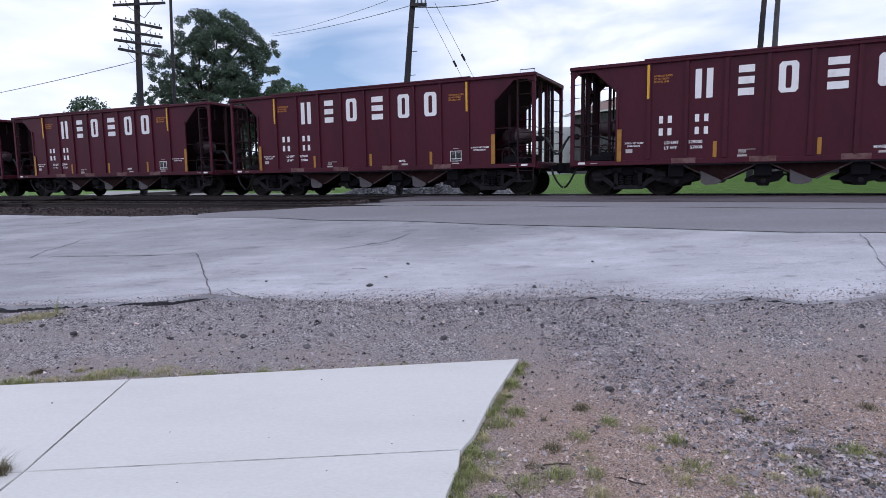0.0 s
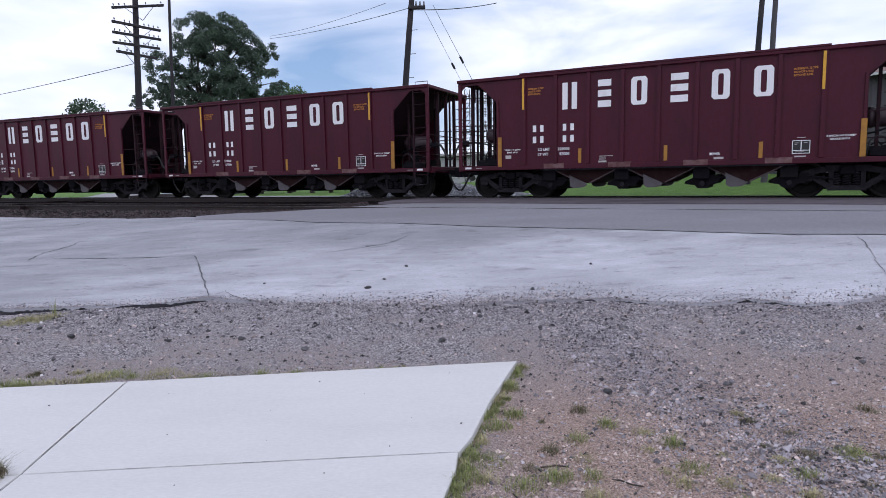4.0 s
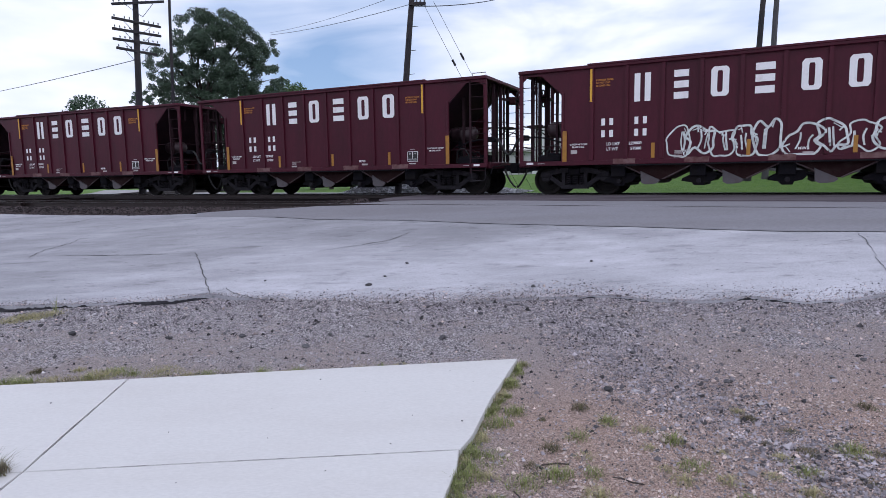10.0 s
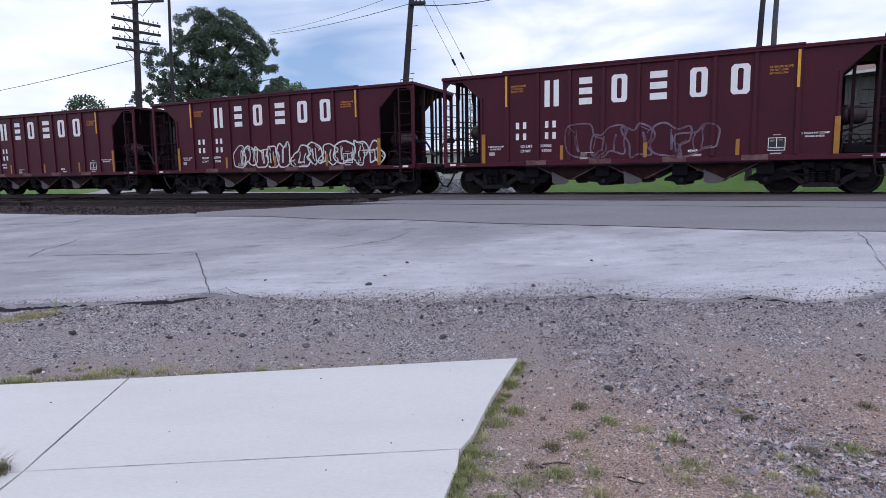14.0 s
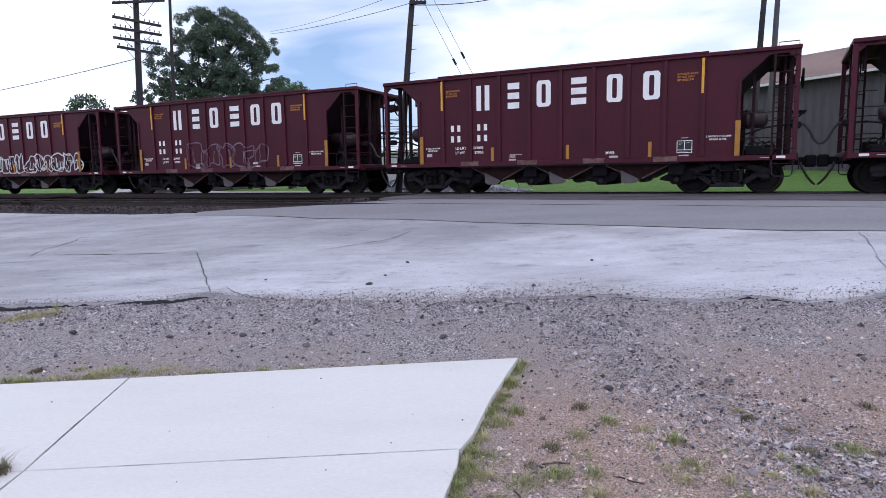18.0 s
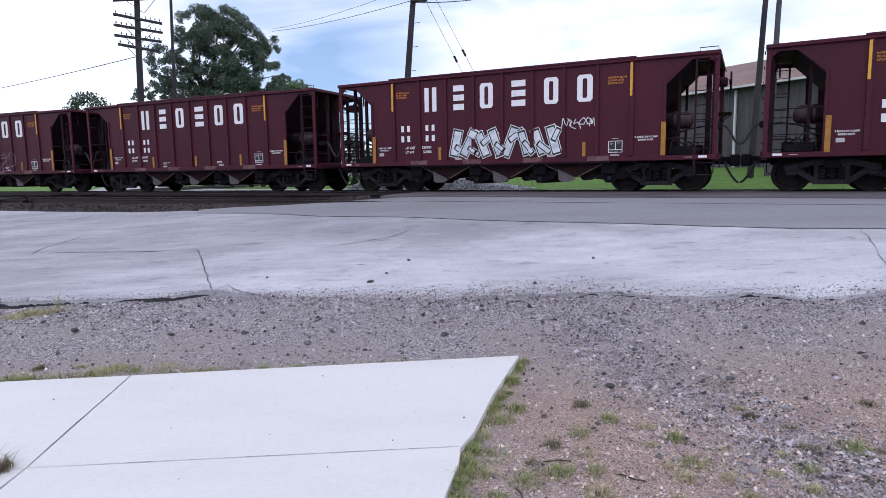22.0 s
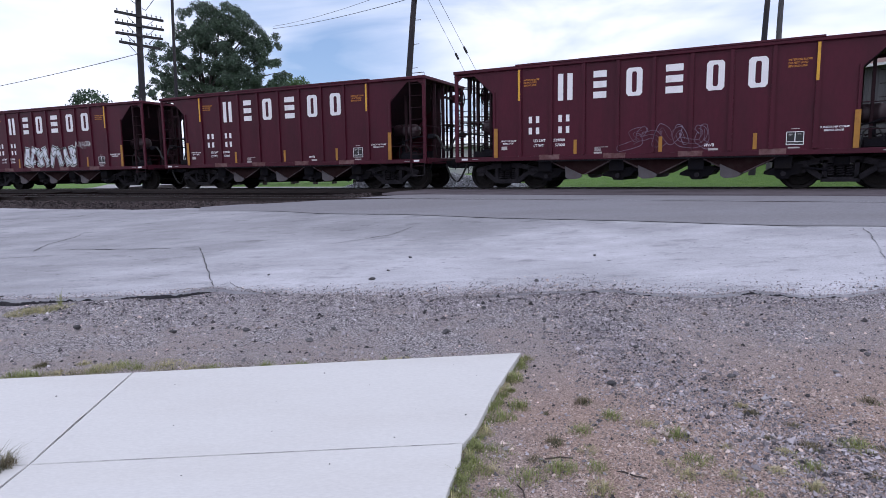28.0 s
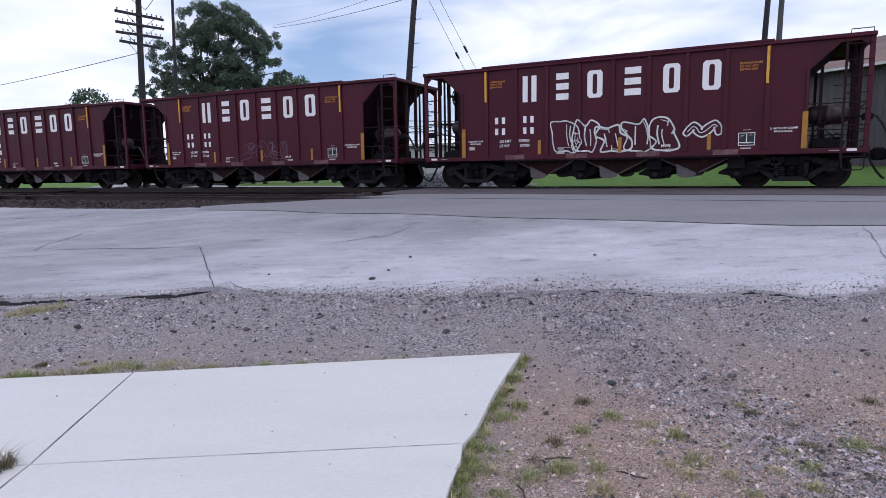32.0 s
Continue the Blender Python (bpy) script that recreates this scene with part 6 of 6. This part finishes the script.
    # three double hoppers below the sill, each side a V with a pale gate plate
    for xc in (-2.0, 0.05, 2.1):
        for s in (-1, 1):
            y0, y1 = s * 1.28 - 0.02, s * 1.28 + 0.02
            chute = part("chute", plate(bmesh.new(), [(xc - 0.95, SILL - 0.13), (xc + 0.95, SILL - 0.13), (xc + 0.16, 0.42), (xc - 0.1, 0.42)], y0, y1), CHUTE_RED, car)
            part("chute_gate", plate(bmesh.new(), [(xc - 0.44, 0.66), (xc - 0.36, 0.61), (xc + 0.02, 0.43), (xc + 0.07, 0.38), (xc - 0.02, 0.31), (xc - 0.14, 0.29), (xc - 0.32, 0.285), (xc - 0.42, 0.34)], y0 - 0.05 if s < 0 else y1, y0 if s < 0 else y1 + 0.05),
                 CHUTE, chute, "pale worn steel gate")
            for sg in (-1, 1):
                part("chute_rim", tube(bmesh.new(), (xc + sg * 0.93, s * 1.32, SILL - 0.14), (xc + (0.13 if sg > 0 else -0.1), s * 1.32, 0.42), 0.022, 6), RIMSTEEL, chute, "worn pale rim")
        bm = bmesh.new()
        for sg in (-1, 1):
            vs = [bm.verts.new((xc + a, y, z)) for a, z in ((sg * 0.95, SILL - 0.13), (0.16 if sg > 0 else -0.1, 0.42)) for y in (-1.28, 1.28)]
            bm.faces.new((vs[0], vs[1], vs[3], vs[2]))
        part("hopper_floor", bm, OXIDE_IN, car)
    for x in (-3.05, -0.98, 1.08, 3.1):
        part("cross_bearer", boxed(x - 0.2, x + 0.2, -1.34, 1.34, 0.50, 0.84, 0.02), DARK, car)
        gear = part("gate_gear", plate(bmesh.new(), [(x - 0.16, 0.84), (x - 0.16, 0.56), (x - 0.40, 0.44), (x - 0.42, 0.37), (x - 0.16, 0.33), (x - 0.10, 0.25), (x + 0.14, 0.25), (x + 0.17, 0.33),
                                                     (x + 0.36, 0.37), (x + 0.48, 0.50), (x + 0.44, 0.62), (x + 0.16, 0.60), (x + 0.16, 0.84)], -1.16, 1.16), DARK, car, "black gate gear hanging below the sill")
        part("bearing_cap", boxed(x - 0.2, x + 0.2, -1.3, -1.17, 0.74, 0.83, 0.02), CAST, gear)
        part("gate_shaft", tube(bmesh.new(), (x + 0.02, -1.3, 0.38), (x + 0.02, 1.3, 0.38), 0.06, 12), CAST, gear)
        for yy in (-1.2, 1.2):
            part("gate_link", tube(bmesh.new(), (x + 0.42, yy, 0.54), (x + 0.95, yy, 0.46), 0.03, 6), DARK, gear)
    # trucks
    for x in TRUCKS:
        truck = part("truck", BOLSTER_MESH, DARK, car, at=pose(x, 0, 0))
        for y in (-0.98, 0.98):
            part("side_frame", FRAME_MESH, CAST, truck, at=pose(0, y, 0))
            part("spring_nest", SPRING_MESH, CAST, truck, at=pose(0, y, 0))
    for x in AXLES:
        ws = part("wheelset", AXLE_MESH, WHEEL, car, at=pose(x, 0, WHEEL_R))
        part("wheel", WHEEL_MESH, WHEEL, ws, at=pose(0, -0.755, 0))
        part("wheel", WHEEL_MESH, WHEEL, ws, at=pose(0, 0.755, 0, 0, 0, 180))
    # paint and lettering on the near side
    for k, (x, w) in enumerate(((1.157, 0.42), (2.16, 0.36), (3.05, 0.42), (4.06, 0.43), (5.05, 0.42), (6.01, 0.435))):
        shapes = emblem(k, x - 3.77, w, 2.51, 3.25)
        if len(shapes[0]) == 8:
            bm = bmesh.new()
            a, b, c, d = ([bm.verts.new((px, yy, pz)) for px, pz in o] for o in shapes for yy in (FACE - 0.003, FACE + 0.003))
            for i in range(8):
                j = (i + 1) % 8
                for p, q in ((a, c), (c, d), (d, b), (b, a)):
                    bm.faces.new((p[i], p[j], q[j], q[i]))
            part("emblem", bm, WHITE, car, "plain white painted frame")
            continue
        for o in shapes:
            part("emblem", plate(bmesh.new(), o, FACE - 0.003, FACE + 0.003), WHITE, car, "plain white painted bar")
    for x in (-3.77, 3.72):
        mark("load_stripe", [(x - 0.032, x + 0.032, 2.58, 3.46)], YELLOW, car, "tall yellow load stripe", y=Y0 - 0.053)
    for x, z0, z1 in ((-4.51, 0.945, 1.81), (4.57, 0.97, 1.85)):
        mark("side_reflector", [(x - 0.06, x + 0.06, z0, z1)], OCHRE, car, "upright dull yellow reflector strip", y=Y0 - 0.04)
    for x in (-2.1, 0.2, 2.45):
        mark("side_reflector", [(x - 0.045, x + 0.045, 1.0, 1.4)], OCHRE, car, "short dull yellow reflector strip", y=Y0 - 0.008)

    def text(body, x, z, w, h, mat=WHITE):
        part("lettering", lettering(body, w, h, mat, "lettering"), mat, car, at=pose(x - 3.77, FACE, z))
    for x, z, w in ((0.13, 2.98, 0.47), (6.87, 2.93, 0.5)):
        for i, (row, f) in enumerate((("INTERIOR SLOPE", 1.0), ("DO NOT LOAD", 0.82), ("BEYOND LINE", 0.8))):
            text(row, x, z + 0.15 - 0.075 * i, w * f, 0.05, ORANGE)
    for x, z, w in ((-0.6, 1.33, 0.5), (7.6, 1.38, 0.6)):
        text("2 INCH HF COMP", x, z + 0.075, w, 0.048)
        text("BRAKE SHOE", x + w * 0.15, z, w * 0.66, 0.048)
    text("LD LMT", 0.44, 1.37, 0.36, 0.08)
    text("229000", 1.03, 1.37, 0.34, 0.08)
    text("LT WT", 0.44, 1.23, 0.31, 0.08)
    text("57000", 1.08, 1.23, 0.29, 0.08)
    text("MWB", 5.05, 1.10, 0.24, 0.075)
    # running marks, as plain bars
    for x in (0.28, 0.5, 1.17, 1.39):
        mark("mark_bar", [(x - 3.765, x - 3.77 + 0.105, 1.92, 2.11)], WHITE, car)
        mark("mark_bar", [(x - 3.765, x - 3.77 + 0.105, 1.60, 1.79)], WHITE, car)
    # stencilled data panel: black, white frame and rows
    x0, x1, z0, z1 = 6.9 - 3.77, 7.28 - 3.77, 1.08, 1.4
    mark("data_panel", [(x0, x1, z0, z1)], BLACK, car, "black data panel with a white frame")
    xm = (x0 + x1) / 2
    mark("panel_frame", [(x0, x1, z1 - 0.015, z1), (x0, x1, z0, z0 + 0.015), (x0, x0 + 0.015, z0 + 0.015, z1 - 0.015), (x1 - 0.015, x1, z0 + 0.015, z1 - 0.015),
                         (xm - 0.01, xm + 0.01, z0 + 0.08, z1 - 0.02), (x0 + 0.02, x1 - 0.02, z0 + 0.07, z0 + 0.085)], WHITE, car, y=FACE - 0.004)
    for bar in ((x0 + 0.05, xm - 0.05, z1 - 0.07, z1 - 0.055), (x0 + 0.05, xm - 0.08, z1 - 0.105, z1 - 0.095), (xm + 0.05, x1 - 0.06, z1 - 0.07, z1 - 0.055),
                (x0 + 0.06, x1 - 0.12, z0 + 0.038, z0 + 0.048)):
        mark("panel_bar", [bar], PALEPLATE, car, y=FACE - 0.004)
    mark("stencil_bar", [(x0 + 0.1, x1 - 0.1, z1 + 0.06, z1 + 0.075)], PALEPLATE, car)
    for x0, x1, z0, z1 in ((2.2, 2.42, 0.995, 1.045), (5.15, 5.38, 1.0, 1.055), (-0.57, -0.39, 1.17, 1.27), (6.95, 7.2, 0.995, 1.03)):
        mark("stencil_plate", [(x0 - 3.77, x1 - 3.77, z0, z1)], PALEPLATE, car, "small pale stencil plate")
    for k in range(4):
        mark("stencil_bar", [(2.22 - 3.77, (2.4 if k != 3 else 2.6) - 3.77, 1.075 + 0.03 * k, 1.09 + 0.03 * k)], PALEPLATE, car)
    part("top_flange", boxed(-3.88, 3.84, Y0 - 0.085, Y0 + 0.03, TOP - 0.02, TOP + 0.035, 0.008), OXIDE, car)
    part("top_flange", boxed(-3.88, 3.84, HALF - 0.03, HALF + 0.085, TOP - 0.02, TOP + 0.035, 0.008), OXIDE, car)
    for e in (-1, 1):
        for y in (-1.0, 1.0):
            part("slope_post", boxed(e * 4.9 - 0.035, e * 4.9 + 0.035, y - 0.04, y + 0.04, SILL - 0.02, 3.06), POST, car)
        for y in (-0.95, -0.5, 0.05):
            part("roof_strut", boxed(e * (END - 0.3) - 0.02, e * (END - 0.3) + 0.02, y - 0.02, y + 0.02, TOP - 0.62, TOP - 0.1), POST, car)
    return car


CAR, CAR_TURNED = build_car(1), build_car(-1)


# ---------------------------------------------------------------- sprayed paint on some cars
def on_side(x):
    """The depth of the painted surface at x: the ribs stand proud."""
    return Y0 - 0.056 if any(abs(x - r) < 0.062 for r in RIBS) else FACE - 0.002


def ribbon(bm, pts, width, closed=False, lift=0.0):
    """A brushed stroke of that width along a smooth curve through (x, z) points."""
    n = len(pts)
    fine = []
    for i in range(n if closed else n - 1):
        p0, p1, p2, p3 = (pts[(i + k) % n] if closed else pts[min(max(i + k, 0), n - 1)] for k in (-1, 0, 1, 2))
        m = max(3, int(math.dist(p1, p2) / 0.03))
        for s in range(m):
            t = s / m
            fine.append(tuple(0.5 * (2 * b + (c - a) * t + (2 * a - 5 * b + 4 * c - d) * t * t + (3 * b - a - 3 * c + d) * t ** 3)
                              for a, b, c, d in zip(p0, p1, p2, p3)))
    if not closed:
        fine.append(pts[-1])
    m, prev, first = len(fine), None, None
    for i in range(m):
        a, b = (fine[(i - 1) % m], fine[(i + 1) % m]) if closed else (fine[max(i - 1, 0)], fine[min(i + 1, m - 1)])
        dx, dz = b[0] - a[0], b[1] - a[1]
        L = math.hypot(dx, dz) or 1
        x, z = fine[i]
        now = [bm.verts.new((x - dz / L * width * s, on_side(x) - lift, z + dx / L * width * s)) for s in (-0.5, 0.5)]
        if prev:
            bm.faces.new((prev[0], now[0], now[1], prev[1]))
        prev, first = now, first or now
    if closed:
        bm.faces.new((prev[0], first[0], first[1], prev[1]))


# bent strokes, in a unit box, from which the swollen outlines are drawn
BENDS = (((0.0, 0.05), (0.12, 0.95), (0.55, 0.45), (0.75, 0.1)), ((0.0, 0.1), (0.2, 0.9), (0.5, 0.3), (0.8, 0.95), (1.0, 0.1)), ((0.1, 0.95), (0.05, 0.3), (0.45, 0.05), (0.9, 0.35), (0.85, 0.9)),
         ((0.0, 0.3), (0.45, 0.95), (0.95, 0.4), (0.35, 0.3)), ((0.0, 0.95), (0.5, 0.7), (0.25, 0.3), (0.9, 0.0)), ((0.05, 0.0), (0.4, 0.6), (0.9, 0.55), (0.7, 1.0)))


def stroke(rg, x, z, w, h):
    """A bent stroke in the box, mirrored and shaken by chance, as dense points."""
    flip, pts = rg.random() < 0.5, rg.choice(BENDS)
    pts = [(x + w * ((1 - a) if flip else a) + rg.uniform(-0.06, 0.06) * w, z + h * b + rg.uniform(-0.08, 0.08) * h) for a, b in pts]
    fine, n = [], len(pts)
    for i in range(n - 1):
        p0, p1, p2, p3 = (pts[min(max(i + k, 0), n - 1)] for k in (-1, 0, 1, 2))
        for s in range(6):
            t = s / 6
            fine.append(tuple(0.5 * (2 * b + (c - a) * t + (2 * a - 5 * b + 4 * c - d) * t * t + (3 * b - a - 3 * c + d) * t ** 3) for a, b, c, d in zip(p0, p1, p2, p3)))
    return fine + [pts[-1]]


def swollen(rg, path, thick):
    """The outline round a stroke, fatter in its middle."""
    left, right, m = [], [], len(path)
    for i, (x, z) in enumerate(path):
        a, b = path[max(i - 1, 0)], path[min(i + 1, m - 1)]
        L = math.hypot(b[0] - a[0], b[1] - a[1]) or 1
        t = thick * (0.65 + 0.5 * math.sin(math.pi * i / (m - 1))) * rg.uniform(0.85, 1.15)
        nx, nz = -(b[1] - a[1]) / L * t, (b[0] - a[0]) / L * t
        left.append((x + nx, z + nz))
        right.append((x - nx, z - nz))
    keep = range(0, m, 2)
    return [left[i] for i in keep] + [right[i] for i in reversed(keep)]


def scrawl(car, seed, x0, x1, z0, z1, letters, width, mat, label, thick=0.1):
    """Swollen overlapping outlines with a stroke inside: no legible writing."""
    rg, bm = random.Random(seed), bmesh.new()
    step = (x1 - x0) / letters
    for i in range(letters):
        h = (z1 - z0) * rg.uniform(0.75, 1.0)
        path = stroke(rg, x0 + step * i + thick * 0.5, z0 + thick * 0.5 + (z1 - z0 - h) * rg.random(), min(step * 1.75, x1 - x0 - step * i) - thick, h - thick)
        if thick > 0.03:
            ribbon(bm, swollen(rg, path, thick), width, True, 0.0006 * i)
            ribbon(bm, path[2:-2:3], width * 0.6, False, 0.0006 * i + 0.0003)
        else:
            ribbon(bm, path[::2], width, False, 0.0006 * i)
    part("sprayed_paint", bm, mat, car, label)


def bubbles(car, seed, x0, x1, z0, z1, count, width, mat, label):
    """Fat abstract shapes with notched outlines, inner loops and hatching: no writing."""
    rg, bm = random.Random(seed), bmesh.new()
    step = (x1 - x0) / count
    for i in range(count):
        w, h = step * rg.uniform(1.0, 1.35), (z1 - z0) * rg.uniform(0.78, 1.0)
        cx, cz = min(max(x0 + step * (i + 0.5), x0 + w / 2), x1 - w / 2), z0 + h / 2 + (z1 - z0 - h) * rg.random() * 0.6
        n, lean = 11, rg.uniform(-0.25, 0.25)
        ring = []
        for k in range(n):
            a = 2 * math.pi * k / n + rg.uniform(-0.15, 0.15)
            c, s = math.cos(a), math.sin(a)
            q = (abs(c) ** 4 + abs(s) ** 4) ** -0.25 * (rg.uniform(0.5, 0.7) if rg.random() < 0.24 else rg.uniform(0.88, 1.1))
            ring.append((cx + w / 2 * q * c + lean * h / 2 * s, min(max(cz + h / 2 * q * s, z0 + 0.02), z1 + 0.04)))
        ribbon(bm, ring, width * rg.uniform(0.8, 1.2), True, 0.0006 * i)
        for k in range(2):
            u = cx + w * rg.uniform(-0.25, 0.25)
            ribbon(bm, [(u, cz - h * 0.3), (u + lean * 0.2 + rg.uniform(-0.05, 0.05), cz), (u + lean * 0.4, cz + h * rg.uniform(0.15, 0.35))], width * rg.uniform(0.6, 1.1), False, 0.0006 * i)
        for k in rg.sample(range(n), 2):       # short bars from the outline inwards
            a, b = ring[k], ring[(k + 1) % n]
            ribbon(bm, [a, (a[0] + (cx - a[0]) * 0.35, a[1] + (cz - a[1]) * 0.45)], width * rg.uniform(0.5, 0.9), False, 0.0006 * i + 0.0003)
            ribbon(bm, [(a[0] + (cx - a[0]) * 0.16, a[1] + (cz - a[1]) * 0.16), (b[0] + (cx - b[0]) * 0.16, b[1] + (cz - b[1]) * 0.16)], width * 0.45, False, 0.0006 * i + 0.0003)
    part("sprayed_paint", bm, mat, car, label)


def spiky(car, seed, x0, x1, z0, z1, count):
    """Silver-white straight strokes that cross and lean, with black and white borders: no writing."""
    rg = random.Random(seed)
    rim, line, fill = bmesh.new(), bmesh.new(), bmesh.new()
    step = (x1 - x0) / count
    for i in range(count):
        x, h = x0 + step * (i + 0.5), z1 - z0
        lean = rg.uniform(-0.38, 0.38)
        bars = [((x - lean * 0.5, z0 + rg.uniform(0.1, 0.16)), (x + lean * 0.5, z1 - rg.uniform(0.1, 0.25)), rg.uniform(0.17, 0.24))]
        up = rg.uniform(0.35, 0.6)
        bars.append(((x, z0 + h * up), (min(x + step * rg.uniform(0.5, 0.95), x1 - 0.08), z0 + h * rg.choice((0.16, 0.8))), rg.uniform(0.09, 0.14)))
        for k, (a, b, w) in enumerate(bars):
            lift = 0.004 * i + 0.0012 * k
            d = Vector((b[0] - a[0], b[1] - a[1])).normalized() * 0.05
            a2, b2 = (a[0] - d.x, a[1] - d.y), (b[0] + d.x, b[1] + d.y)
            ribbon(rim, [(a2[0] - d.x * 0.5, a2[1] - d.y * 0.5), (b2[0] + d.x * 0.5, b2[1] + d.y * 0.5)], w + 0.11, False, 0.0005 + lift)
            ribbon(line, [a2, b2], w + 0.06, False, 0.0012 + lift)
            ribbon(fill, [a, b], w, False, 0.002 + lift)
    part("sprayed_rim", rim, SPRAY, car, "white sprayed border")
    part("sprayed_outline", line, BLACK, car, "black sprayed outline")
    part("sprayed_paint", fill, SILVER, car, "silver-white sprayed fill")


SPRAY = material("white_spray", (0.62, 0.66, 0.66), 0.6, 0, 0.25, 3, 18, 0, (0.35, 0.38, 0.38), 0.7, 0.55)
SPRAY_OLD = material("faded_spray", (0.17, 0.13, 0.19), 0.7, 0, 0.3, 2.2, 18, 0, (0.075, 0.022, 0.042), 0.9, 0.5)
SILVER = material("silver_spray", (0.66, 0.68, 0.72), 0.5, 0.1, 0.1, 5, 30, 0, (0.36, 0.42, 0.5), 0.8, 0.52)

# ---------------------------------------------------------------- the train moves
def train_place(t):
    """How far along the line the first lettered car's stripe has come at t seconds: the train slows a little."""
    return -6.638 - 4.1139 * t + 0.01291 * t * t - 0.000047 * t ** 3


CARS = []
for n in range(-1, 13):
    base = CAR_TURNED if n in (1, 2, 5, 10, 11) else CAR
    c = base if n in (-1, 1) else copy_thing(base, Matrix())
    CARS.append((n, c))
PLAIN = dict(CARS)
bubbles(PLAIN[5], 21, -1.75, 0.9, 0.97, 1.86, 5, 0.05, SPRAY, "white sprayed outlines")
bubbles(PLAIN[5], 22, 1.0, 4.75, 0.97, 1.86, 6, 0.048, SPRAY, "white sprayed outlines")
bubbles(PLAIN[6], 23, -1.95, 2.0, 1.0, 2.0, 5, 0.05, SPRAY_OLD, "faded grey sprayed outlines")
spiky(PLAIN[8], 24, -1.75, 1.8, 0.99, 1.98, 8)
scrawl(PLAIN[8], 25, 1.8, 2.75, 1.75, 2.1, 6, 0.025, SPRAY, "small white sprayed scrawl", 0.02)
scrawl(PLAIN[10], 26, -1.0, 1.5, 1.05, 1.75, 5, 0.018, SPRAY_OLD, "thin pale sprayed lines", 0.1)
bubbles(PLAIN[11], 27, -1.75, 1.75, 0.99, 1.98, 5, 0.042, SPRAY, "white sprayed outlines")
scrawl(PLAIN[11], 28, 1.85, 2.75, 1.3, 1.8, 1, 0.04, SPRAY, "white sprayed outlines", 0.09)
for n, words in ((5, "with white graffiti outlines"), (6, "with faded grey graffiti"), (8, "with silver-white graffiti"), (10, "with thin graffiti lines"), (11, "with white graffiti outlines")):
    tagged(PLAIN[n], "oxide red open-top hopper car " + words)


def motions():
    beats = [i * 4 / 30 for i in range(240)] + [32.0]
    turns = []
    for t in beats:
        q = Matrix.Rotation(train_place(t) / WHEEL_R, 4, "Y")
        turns.append((t, q))
    for n, c in CARS:
        walk(c, [(t, on_line(train_place(t) + (n - 1) * 12.8 + 3.77)) for t in range(33)])
        for ob in c.children:
            if ob.name.startswith("wheelset"):
                at = Matrix.Translation(ob.matrix_basis.translation)
                walk(ob, [(t, at @ q) for t, q in turns])


motions()
